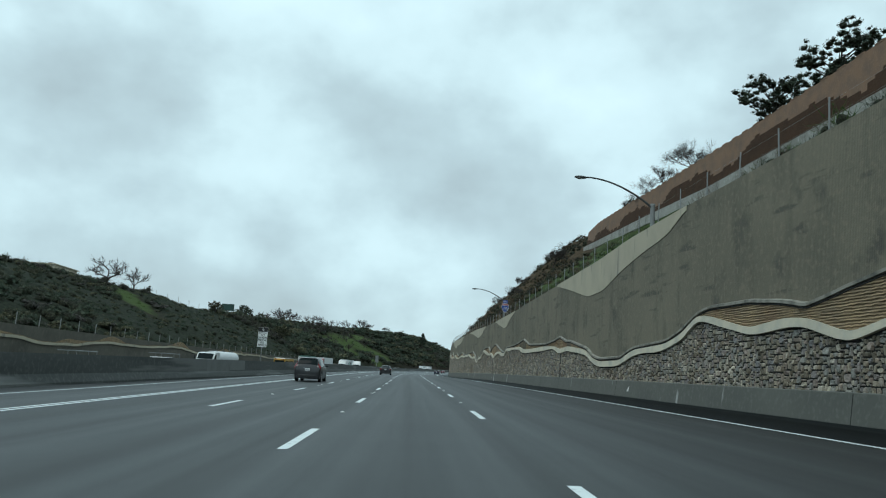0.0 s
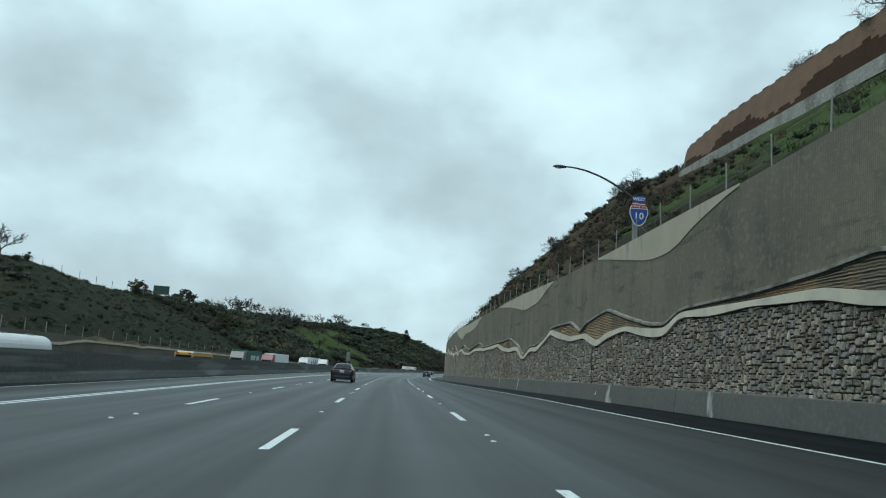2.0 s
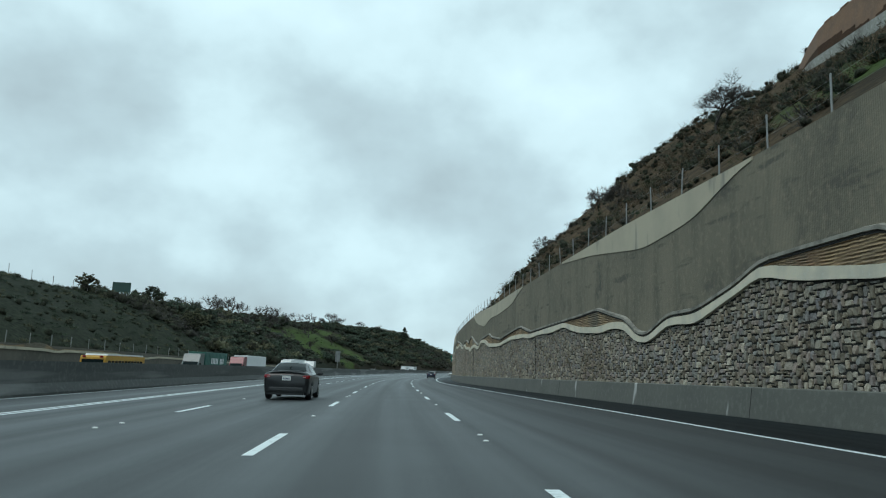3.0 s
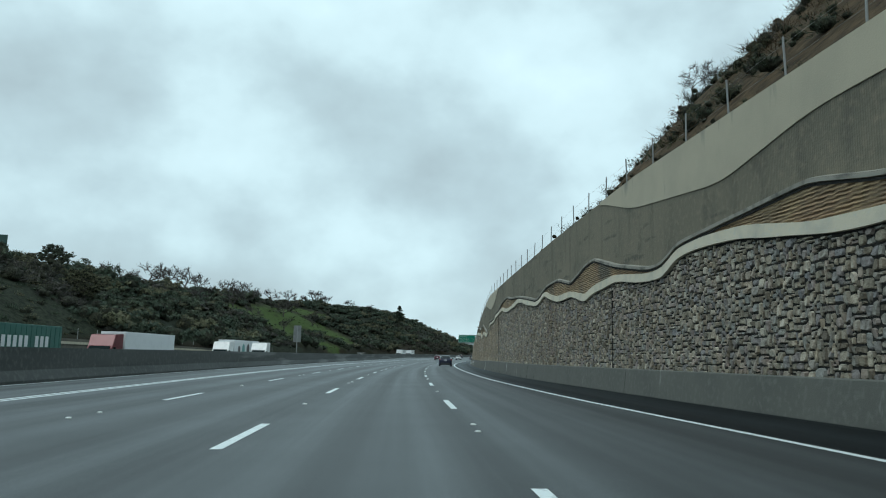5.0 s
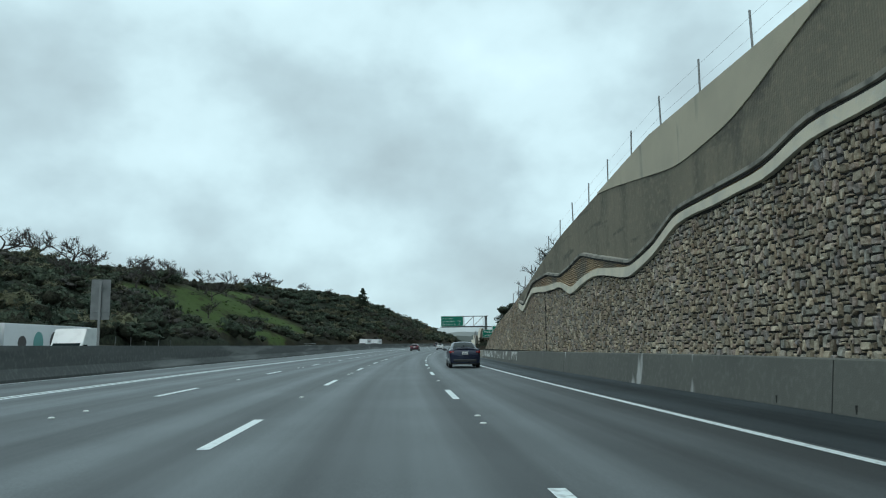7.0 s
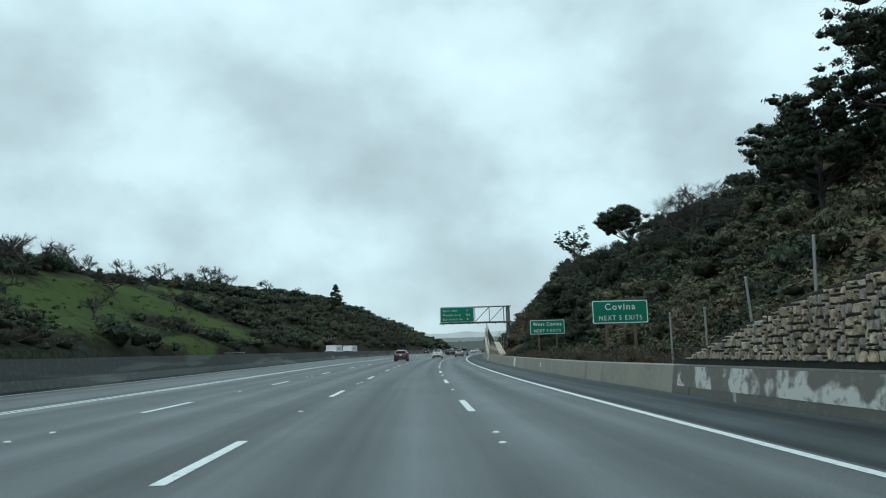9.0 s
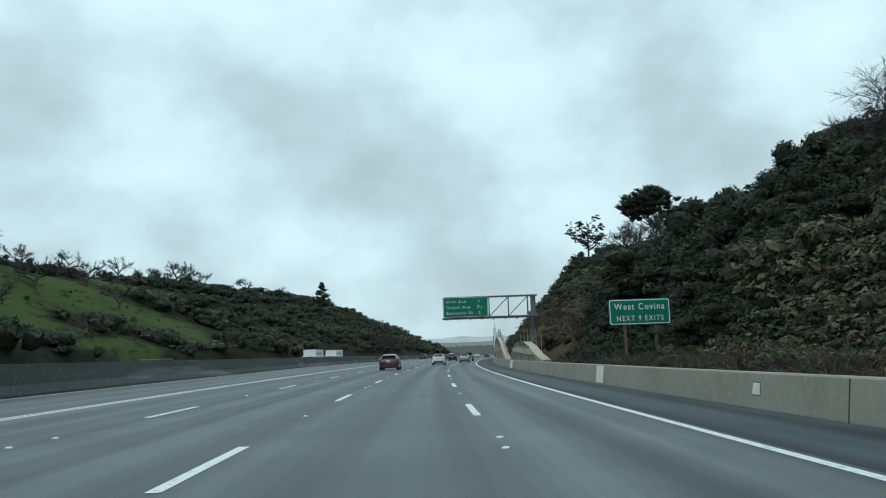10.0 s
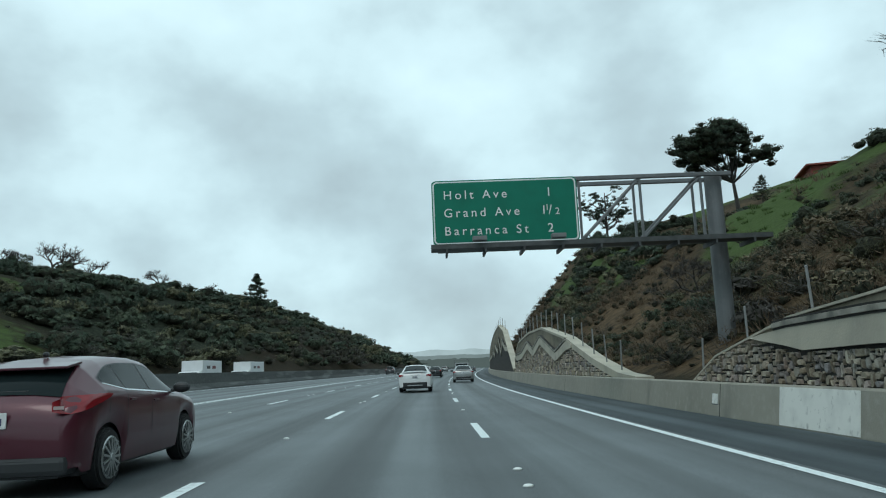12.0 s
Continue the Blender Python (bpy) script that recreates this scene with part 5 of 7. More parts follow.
# kind: clumps, spread across, spread up, middle height, leaf sprays, their size and slimness, twigs, cores and their size
KINDS = {"tall": (14, .62, .66, .95, 1100, .15, .8, 10, 4, .78), "round": (9, .62, .32, .45, 470, .17, .8, 10, 2, .8),
         "far": (7, .66, .3, .42, 170, .28, .8, 6, 2, .78), "farbig": (10, .68, .32, .42, 350, .21, .8, 6, 3, .76), "puff": (4, .55, .25, .38, 50, .2, .18, 60, 1, .45),
         "farpuff": (4, .55, .25, .4, 50, .25, .3, 45, 1, .65), "thicket": (7, .6, .4, .6, 90, .2, .22, 110, 2, .65)}


def bush_template(kind, seed):
    """Unit bush: leaf corners and cores (centre, radius)."""
    r = np.random.default_rng(seed)
    if kind in ("low", "farlow"):
        return blade_tris(80 if kind == "low" else 70, .75, .035 if kind == "low" else .06, seed), []
    if kind == "twiggy":
        return twig_tris(110, .65, .014, seed), []
    n, wide, high, mid, leaves, size, slim, twigs, cores, fat = KINDS[kind]
    c = r.uniform(-1, 1, size=(n, 3)) * np.array((wide, wide, high)) + np.array((0, 0, mid))
    rr = r.uniform(.26, .46, n)
    c[0], rr[0] = (0, 0, mid * .8), .58
    q = np.concatenate([leaf_tris(c, rr, leaves, size, slim=slim), twig_tris(twigs, .62, .016, seed)])
    return q, [(c[i], rr[i] * fat) for i in range(cores)]


BUSHES = {kind: [bush_template(kind, seed + 20) for seed in range(6)] for kind in (*KINDS, "twiggy", "low", "farlow")}


def leaf_mesh(name, tris, mats, index=None, extra=()):
    """One mesh from triangles (n, 3, 3) with a material index each, and extra (verts, faces, index) cores."""
    n = len(tris)
    verts = [tris.reshape(-1, 3)]
    loops = [np.arange(n * 3)]
    sizes = [np.full(n, 3)]
    idx = [np.zeros(n, int) if index is None else index]
    smooth = [np.zeros(n, bool)]
    off = n * 3
    for v, f, k in extra:
        verts.append(v)
        loops.append(np.concatenate([np.array(q) + off for q in f]))
        sizes.append(np.array([len(q) for q in f]))
        idx.append(np.full(len(f), k))
        smooth.append(np.ones(len(f), bool))
        off += len(v)
    verts, loops, sizes, idx, smooth = np.concatenate(verts), np.concatenate(loops), np.concatenate(sizes), np.concatenate(idx), np.concatenate(smooth)
    me = bpy.data.meshes.new(name)
    me.vertices.add(len(verts))
    me.vertices.foreach_set("co", verts.astype(np.float32).ravel())
    me.loops.add(len(loops))
    me.loops.foreach_set("vertex_index", loops.astype(np.int32))
    me.polygons.add(len(sizes))
    starts = np.concatenate([[0], np.cumsum(sizes)[:-1]])
    me.polygons.foreach_set("loop_start", starts.astype(np.int32))
    me.polygons.foreach_set("material_index", idx.astype(np.int32))
    me.polygons.foreach_set("use_smooth", smooth)
    for m in mats:
        me.materials.append(m)
    me.update(calc_edges=True)
    return me


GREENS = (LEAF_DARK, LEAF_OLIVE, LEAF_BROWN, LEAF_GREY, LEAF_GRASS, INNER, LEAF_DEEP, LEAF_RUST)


def brush(name, label, spots):
    """One mass of bushes. spots: (s, l, radius, kind, index of its leaves in GREENS)."""
    rng = random.Random(3)
    qs, ix, extra = [], [], []
    for s, l, rad, kind, k in spots:
        k = 7 if k == 2 and kind in ("round", "tall", "far", "farbig") else k
        q, cores = rng.choice(BUSHES[kind])
        a = rng.uniform(0, 6.28)
        rot = np.array(((math.cos(a), -math.sin(a), 0), (math.sin(a), math.cos(a), 0), (0, 0, 1)))
        sc = rad * np.array((rng.uniform(.75, 1.4), rng.uniform(.75, 1.4), rng.uniform(.6, 1.1)))
        p = np.array(at(s, l, ground_z(s, l) - .1 * rad))
        qs.append((q @ rot.T) * sc + p)
        ix.append(np.full(len(q), k))
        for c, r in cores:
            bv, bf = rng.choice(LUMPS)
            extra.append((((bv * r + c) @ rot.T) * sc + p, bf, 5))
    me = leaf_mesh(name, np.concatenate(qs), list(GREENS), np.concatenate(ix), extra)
    return tagged(new(name, me), label, "brush", kind="stuff")


def scatter_left():
    rng = random.Random(21)
    spots = []
    for _ in range(2000):  # low brush and dry grass on the first stretch
        s = rng.uniform(60, 262)
        b, c = left_base(s), left_crest_l(s)
        l = b - 1 + (c - b - 1) * rng.random()
        patch = noise.noise((s * .02, l * .035, 7.3))
        if grass_at(s, l) > .4:
            if rng.random() < .4:
                spots.append((s, l, rng.uniform(.4, .8), "farlow", 4))
            continue
        if patch > .12:
            spots.append((s, l, rng.uniform(.9, 1.8), rng.choice(("far", "farpuff", "farpuff")), rng.choice((0, 0, 1, 3))))
        else:
            spots.append((s, l, rng.uniform(.5, 1.2), rng.choice(("farlow", "farlow", "farpuff")), rng.choice((0, 0, 0, 1))))
    for _ in range(2700):  # chaparral further on
        s = rng.uniform(250, 740)
        b, c = left_base(s), left_crest_l(s)
        u = rng.random()
        l = b - .6 + (c - b - 5) * u
        small = .6 if u > .85 else 1
        if grass_at(s, l) > .35:
            if rng.random() < .6:
                spots.append((s, l, rng.uniform(.4, 1.1), rng.choice(("farpuff", "twiggy", "farlow", "farlow", "farlow")), rng.choice((1, 3, 4, 4, 4))))
            continue
        if rng.random() > .82:
            continue
        bare = noise.noise((s * .022, l * .04, 2.9)) + (.35 if 300 < s < 425 and u > .25 else 0)
        if bare > .1 and rng.random() < .75:
            spots.append((s, l, rng.uniform(1.4, 3.0) * small, rng.choice(("thicket", "thicket", "farpuff")), rng.choice((3, 3, 3, 1))))
            continue
        big = rng.random() < .42
        spots.append((s, l, (rng.uniform(2.4, 4.2) if big else rng.uniform(1.1, 2.2)) * small, "farbig" if big and s < 560 else "far", rng.choice((0, 0, 0, 1))))
    for _ in range(60):  # thicket that hides the meadow from the road before it
        s = rng.uniform(330, 362)
        spots.append((s, rng.uniform(-76, -46), rng.uniform(1.8, 3.2), rng.choice(("farbig", "thicket", "thicket")), rng.choice((0, 3, 3))))
    for s, l, r in ((186, -79, 2.2), (193, -77, 2.4), (203, -76, 2.0), (210, -78, 1.6), (181, -74, 1.6)):
        spots.append((s, l, r, "thicket", 3))
    brush("hillside_brush", "dark chaparral and leafless scrub covering the far slope", spots)


def wood_end(l):
    """Where the woodland gives way to dry brush, further on the higher up the slope."""
    return 326 + 2.3 * l


def scatter_right():
    rng = random.Random(22)
    spots = []
    for _ in range(1500):  # slope between the two walls
        s = rng.uniform(20, 215) if rng.random() < .35 else rng.uniform(112, 215)
        l = foot(s) + 1.4 + rng.random() ** 1.2 * (19 if s < 155 else 34)
        if s < 150 and l > upper_l(s) - 3.5:
            continue
        dry = s > 108
        near = l < foot(s) + 4
        kind = rng.choice(("low", "puff", "puff", "puff", "thicket") if dry else ("low", "low", "puff"))
        spots.append((s, l, rng.uniform(.25, .5) if near else rng.uniform(.45, 1.1), kind, rng.choice((2, 2, 3, 0, 1) if dry else (4, 1, 0, 0, 2))))
    for _ in range(70):  # shrubs along the edge of the slope
        s = rng.uniform(146, 212)
        l = right_crest(s) - rng.uniform(0, 9)
        spots.append((s, l, rng.uniform(.7, 1.4), rng.choice(("round", "thicket", "puff")), rng.choice((0, 0, 3, 2))))
    for _ in range(110):  # ridge behind the upper wall
        s = rng.uniform(20, 200)
        l = rng.uniform(34, 44) if s < 150 else rng.uniform(30, 45)
        spots.append((s, l, rng.uniform(.6, 1.2), "low", rng.choice((0, 2))))
    brush("slope_brush", "low dry shrubs and grass on the slope between the walls", spots)
    spots = []
    for _ in range(430):  # wooded flank behind the signs
        s = rng.uniform(262, 388)
        lo = foot(s) + (7.0 if 278 < s < 350 else 3.6)
        l = lo + rng.random() ** .9 * (right_crest(s) - lo + 4)
        if s > wood_end(l):
            continue
        rad = rng.uniform(1.4, 2.7) if l > lo + 3 else rng.uniform(1.0, 1.7)
        kind = rng.choice(("round", "round", "round", "round", "thicket", "tall") if s > 312 else ("round", "thicket", "thicket", "puff"))
        spots.append((s, l, rad * (.75 if kind == "tall" else 1), kind, rng.choice((6, 6, 6, 0) if s > 332 else (0, 1, 1, 2) if s > 312 else (1, 1, 2, 2, 3)) if kind in ("round", "tall") else rng.choice((3, 2, 2))))
    for _ in range(110):
        s = rng.uniform(284, 348)
        spots.append((s, foot(s) + rng.uniform(6.8, 11), rng.uniform(1.2, 2.0), "round", rng.choice((0, 1, 1, 2)) if s < 330 else 6))
    for _ in range(230):  # taller trees that hide the slope
        s = rng.uniform(322, 372)
        lo = foot(s) + (5.8 if s < 345 else 4.2)
        l = lo + rng.random() * 24
        if s < wood_end(l):
            spots.append((s, l, rng.uniform(1.5, 2.3) * (.6 if l < lo + 2.5 else 1.2 if s > 344 else 1), "tall", rng.choice((6, 6, 6, 0)) if s > 330 else rng.choice((0, 1))))
    for _ in range(180):  # thicket at the foot of the trees
        s = rng.uniform(300, 350)
        spots.append((s, foot(s) + rng.uniform(3.2, 7.2), rng.uniform(.5, 1.0), "round", rng.choice((0, 1, 1, 2)) if s < 330 else 6))
    for _ in range(110):  # scrub up to the crest
        s, l = rng.uniform(346, 400), rng.uniform(27, 60)
        if s < wood_end(l):
            spots.append((s, l, rng.uniform(1.2, 2.2), "round", rng.choice((0, 0, 1))))
    for _ in range(60):  # shrubs down to the barrier
        s = rng.uniform(336, 349)
        spots.append((s, foot(s) + rng.uniform(2.0, 5.5), rng.uniform(.7, 1.3), "round", 6))
    for _ in range(60):
        s = rng.uniform(290, 322)
        spots.append((s, foot(s) + rng.uniform(7.6, 22), rng.uniform(1.3, 1.9), "tall", rng.choice((0, 1, 1))))
    for _ in range(600):  # dry grass strip behind the barrier
        s = rng.uniform(286, 350)
        spots.append((s, foot(s) + rng.uniform(.9, 5.5), rng.uniform(.35, .8), rng.choice(("low", "puff", "twiggy")), rng.choice((2, 3, 3))))
    brush("wooded_slope", "dense dark green woodland on the steep slope", spots)
    spots = []
    for _ in range(2000):  # dry flank beyond the gantry
        s = rng.uniform(380, 640) if rng.random() < .35 else rng.uniform(350, 470)
        l = foot(s) + 3.4 + rng.random() * (right_crest(s) + 2)
        if s < wood_end(l) + 2:
            continue
        if grass_at(s, l) > .4 and rng.random() < .7:
            if rng.random() < .7:
                spots.append((s, l, rng.uniform(.3, .7), "low", 4))
            continue
        dark = noise.noise((s * .05, l * .08, 5.5)) > .1
        k = rng.choice((0, 0, 0, 1, 2)) if dark else rng.choice((2, 2, 2, 2, 3))
        spots.append((s, l, rng.uniform(.5, 1.3) * (1 if s < 470 else 1.7), rng.choice(("puff", "puff", "round")) if dark and s < 430 else rng.choice(("puff", "puff", "low") if s < 430 else ("farpuff", "farpuff", "farlow")), k))
    for _ in range(230):  # brown brush between the woodland and the gantry
        s = rng.uniform(346, 392)
        l = foot(s) + 2.6 + rng.random() * 24
        if s > wood_end(l) - 3:
            spots.append((s, l, rng.uniform(.7, 1.5), rng.choice(("puff", "thicket", "puff", "round")), rng.choice((2, 2, 2, 3, 1))))
    for _ in range(45):  # tall shrubs round the pines on the hilltop
        s, l = rng.uniform(495, 548), rng.uniform(35, 50)
        spots.append((s, l, rng.uniform(2.0, 3.2), "round", rng.choice((6, 6, 0))))
    for _ in range(170):  # shrubs along the crest
        s = rng.uniform(395, 520)
        l = right_crest(s) + rng.uniform(-9, 12)
        if abs(l - .52 * (s - 356)) > 6:
            spots.append((s, l, rng.uniform(1.0, 2.2), rng.choice(("round", "far")), rng.choice((6, 6, 0, 1))))
    for _ in range(520):  # behind the low walls
        s = rng.uniform(350, 440) if rng.random() < .4 else rng.uniform(368, 402)
        spots.append((s, foot(s) + rng.uniform(1.9, 12), rng.uniform(.35, .95), rng.choice(("puff", "low", "puff")), rng.choice((2, 2, 2, 3, 0, 1))))
    brush("dry_slope_brush", "brown dry brush with fresh green patches on the slope", spots)


scatter_left()
scatter_right()


# ---- single trees ----
class Sticks:
    """Tapered round sticks and thin twigs gathered into one mesh."""

    def __init__(self):
        self.verts, self.faces = [], []

    def add(self, a, b, r0, r1, sides):
        d = (b - a).normalized()
        u = d.orthogonal().normalized()
        v = d.cross(u)
        n = len(self.verts)
        for p, r in ((a, r0), (b, r1)):
            for k in range(sides):
                c = 2 * math.pi * k / sides
                self.verts.append(p + (u * math.cos(c) + v * math.sin(c)) * r)
        self.faces += [(n + k, n + (k + 1) % sides, n + sides + (k + 1) % sides, n + sides + k) for k in range(sides)]
        self.faces.append(tuple(n + sides + k for k in range(sides)))

    def twig(self, a, way, length, thick):
        u = way.orthogonal().normalized() * thick
        n = len(self.verts)
        self.verts += [a - u, a + u, a + way * length]
        self.faces.append((n, n + 1, n + 2))


def stick(bm, a, b, r0, r1, sides):
    bm.add(Vector(a), Vector(b), r0, r1, sides)


def wood(name, sticks, parent, label=""):
    return piece(name, mesh_of(name, sticks.verts, sticks.faces, BARK, smooth=True), parent, label)


def limbs(bm, rng, start, way, length, radius, depth, tips, bend=.35, forks=(2, 3), sides=6):
    """A crooked limb that forks; gathers the twig ends."""
    p, d = Vector(start), Vector(way).normalized()
    n = 3 if depth > 1 else 2
    for k in range(n):
        d = (d + Vector((rng.gauss(0, bend), rng.gauss(0, bend), rng.gauss(0.05, bend * .7))) * .45).normalized()
        q = p + d * length / n
        r0, r1 = radius * (1 - .3 * k / n), radius * (1 - .3 * (k + 1) / n)
        stick(bm, p, q, r0, r1, sides if radius > .05 else 3)
        p = q
        if depth > 0 and k == n - 2 and rng.random() < .8:
            side = (d + Vector((rng.gauss(0, .9), rng.gauss(0, .9), rng.gauss(.2, .4)))).normalized()
            limbs(bm, rng, p, side, length * rng.uniform(.5, .75), radius * .56, depth - 1, tips, bend, forks, sides)
    if depth == 0:
        tips.append((p, d))
        return
    for _ in range(rng.randint(*forks)):
        side = (d + Vector((rng.gauss(0, .7), rng.gauss(0, .7), rng.gauss(.15, .4)))).normalized()
        limbs(bm, rng, p, side, length * rng.uniform(.6, .82), radius * .64, depth - 1, tips, bend, forks, sides)


def bare_tree(seed, height, label, m, depth=4, stout=1.0, fine=.018, wide=1.0):
    rng = random.Random(seed)
    t = thing("bare_tree", label, "tree", group="leafless trees", m=m)
    bm = Sticks()
    stick(bm, (0, 0, -.5), (0, 0, height * .2), height * .036 * stout, height * .028 * stout, 8)
    wood("trunk", bm, t)
    bm, tips = Sticks(), []
    for k in range(3):
        a = k * 2.1 + rng.random()
        limbs(bm, rng, (0, 0, height * .18), (math.cos(a) * .8 * wide, math.sin(a) * .8 * wide, .9), height * .27, height * .022 * stout, depth, tips, .5)
    for p, d in tips:
        for _ in range(7 if depth < 4 else 6 if depth < 5 else 3):
            way = (d + Vector((rng.gauss(0, .6), rng.gauss(0, .6), rng.gauss(.1, .5)))).normalized()
            bm.twig(p - d * rng.uniform(0, .04) * height, way, height * rng.uniform(.05, .12) * (1.25 if depth < 4 else 1), fine)
    wood("crown", bm, t, "tangle of leafless branches")
    return t


def leafy_tree(seed, height, spread, label, m, mat, shape="round", leaf=.3, count=2600, name="tree", category="tree", lobes=()):
    """shape: cone, umbrella (a flat-topped high crown), open (separate tufts) or round."""
    rng = random.Random(seed)
    t = thing(name, label, category, m=m)
    bm, tips, rad = Sticks(), [], []
    lean = Vector((rng.uniform(-.08, .08) * height, 0, 0))
    if shape == "cone":
        stick(bm, (0, 0, -.5), (0, 0, height * .97), height * .022, .03, 8)
        for k in range(130):
            u = k / 130
            w = spread * (1 - u ** 1.7) * rng.uniform(.4, 1.0) + .12
            a = rng.random() * 6.28
            p = Vector((math.cos(a) * w, math.sin(a) * w, height * (.1 + .88 * u)))
            stick(bm, (0, 0, p.z), p, .04, .012, 3)
            for f in (1, .55):
                tips.append(Vector((p.x * f, p.y * f, p.z)))
                rad.append(rng.uniform(.25, .6) * spread / 3.0)
    else:
        lo = {"umbrella": .36, "open": .3, "round": .25}[shape]
        fork = Vector((0, 0, height * lo * .9)) + lean
        stick(bm, (0, 0, -.8), fork * .5, height * .026, height * .022, 8)
        stick(bm, fork * .5, fork, height * .022, height * .017, 8)
        if not lobes:
            stick(bm, fork, Vector((lean.x, 0, height * .85)), height * .016, height * .005, 6)
        boughs, tufts, fat, gap = {"umbrella": (30, 9, .34, .5), "open": (24, 10, .3, .9), "round": (32, 8, .32, .5)}[shape]
        for k in range(boughs):
            a, q = k * 2.4 + rng.random() * .8, math.sqrt((k + rng.random()) / boughs)
            bulge = math.sqrt(max(0, 1 - q * q))
            z = height * lo + height * (1 - lo) * (.5 + .5 * rng.uniform(-.8, 1) * max(.3, bulge)) * .93
            p = Vector((math.cos(a) * q * spread, math.sin(a) * q * spread, z)) + lean
            if lobes:
                lx, lz, lw, lh = lobes[0 if k % 4 else (k // 4) % len(lobes)]
                p = Vector((lx + math.cos(a) * q * lw, math.sin(a) * q * lw, lz + lh * bulge * rng.uniform(-.5, .9)))
            out = math.hypot(p.x - lean.x, p.y)
            root = fork if lobes else Vector((lean.x * min(1, p.z / fork.z), 0, min(height * .8, max(height * lo * .6, p.z - out * .5 - .04 * height))))
            bend_ = root.lerp(p, .5) + Vector((rng.gauss(0, .02), rng.gauss(0, .02), -.06 * rng.random())) * height
            stick(bm, root, bend_, height * .009, height * .006, 5)
            stick(bm, bend_, p, height * .006, height * .002, 4)
            size = spread * fat * rng.uniform(.7, 1.2)
            for _ in range(tufts):
                d = Vector((rng.gauss(0, 1), rng.gauss(0, 1), rng.gauss(0, 1))).normalized() * rng.random() ** .45
                w = p + Vector((d.x * size, d.y * size, d.z * size * .85))
                tips.append(w)
                rad.append(rng.uniform(.55, 1.15) * spread * {"umbrella": .15, "open": .1, "round": .15}[shape])
                if rng.random() < gap * .4:
                    stick(bm, p, w, height * .002, height * .001, 3)
    wood("trunk", bm, t)
    c = np.array([tuple(p) for p in tips])
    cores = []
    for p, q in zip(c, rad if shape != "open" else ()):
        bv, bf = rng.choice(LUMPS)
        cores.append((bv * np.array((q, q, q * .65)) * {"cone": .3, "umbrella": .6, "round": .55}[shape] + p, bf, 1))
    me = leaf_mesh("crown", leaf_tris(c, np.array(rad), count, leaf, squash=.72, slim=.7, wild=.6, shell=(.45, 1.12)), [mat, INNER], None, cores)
    piece("crown", me, t, "dark needled crown" if mat is LEAF_PINE else "")
    return t


def on_ground(s, l, turn=0.0, sink=0.2):
    return stand(s, l, ground_z(s, l) - sink, turn)


# leafless trees along the far ridge and slope, a few shapes set out many times
OAKS = [bare_tree(40 + k, 9.5, "gnarled leafless tree on the far ridge", on_ground(*p), depth=3, fine=.035, wide=1.25) for k, p in enumerate(((190, -80), (364, -86), (398, -74), (524, -92)))]
ridge = random.Random(8)
for s, l, h in ((201, -78, .75), (322, -80, .8), (350, -84, 1.0), (385, -90, 1.05), (394, -90, .8), (418, -90, .9), (436, -91, .95), (446, -90, .7), (466, -92, .85),
                (489, -92, .8), (506, -93, .75), (531, -92, 1.0), (540, -90, .8), (558, -82, .75), (590, -80, .6), (372, -62, .7), (392, -58, .7), (414, -66, .8), (430, -60, .7), (402, -50, .55), (440, -72, .75), (382, -72, .8), (356, -70, .8), (340, -66, .7)):
    copy_thing(OAKS[ridge.randrange(4)], on_ground(s, l, ridge.uniform(0, 360)) @ Matrix.Scale(h, 4))
# leafless trees and shrubs on the near slope
bare_tree(60, 6.0, "leafless tree leaning over the slope above the wall", on_ground(150, 27.5), 5, .7)
bare_tree(61, 4.5, "small leafless tree on the dry slope", on_ground(158, 20.5), 4, .6)
bare_tree(62, 4.0, "bare shrub at the edge of the slope", on_ground(196, 20), 4, .6)
bare_tree(66, 4.0, "bare shrub above the wall top", on_ground(180, 24), 4, .6)
for s, l, h, seed in ((90, 35, 7.5, 63), (104, 35, 7.5, 64), (118, 36, 6.0, 65)):
    bare_tree(seed, h, "leafless bushy tree behind the upper block wall", stand(s, l, upper_top(s) - 1.8), 5, .6)
bare_tree(57, 8.4, "old gnarled leafless oak standing alone above the dry slope", stand(381.5, 24.0, 9.6), 5, .8)
bare_tree(68, 3.6, "small leafless shrub on the dry slope", on_ground(402, 17), 4)
bare_tree(58, 6.5, "old gnarled leafless oak on the wooded ridge", stand(324, 21.6, 8.6), 5, .6)
bare_tree(69, 6.0, "leafless tree behind the end of the wall", stand(262, 12.5, 4.4), 4)
# evergreens
leafy_tree(70, 9.2, 3.6, "single dark conifer standing on the far ridge", stand(547, -51, 17.8), LEAF_PINE, "cone", .34, 9000, "conifer")
leafy_tree(71, 16.0, 8.6, "umbrella-shaped pine on the hilltop", stand(483, 51, 25.5), LEAF_PINE, "umbrella", .48, 15000, "pine_tree", lobes=((-4.2, 11.2, 5.6, 5.4), (4.6, 9.6, 2.8, 2.2), (-1.6, 10.4, 5.0, 4.2)))
leafy_tree(72, 20, 6.0, "open-crowned pine on the far hilltop", stand(545, 41, 27), LEAF_PINE, "open", .5, 6000, "pine_tree")
leafy_tree(73, 9.5, 4.4, "tall pine above the wooded slope", stand(345, 40.5, 17.4), LEAF_PINE, "round", .24, 15000, "pine_tree")
leafy_tree(85, 13, 4.6, "spreading pine high on the wooded slope", on_ground(311, 33.5), LEAF_PINE, "open", .24, 11000, "pine_tree")
leafy_tree(86, 9.5, 3.4, "dark evergreen oak on the wooded slope", on_ground(305, 21.5), LEAF_DARK, "round", .24, 9000)
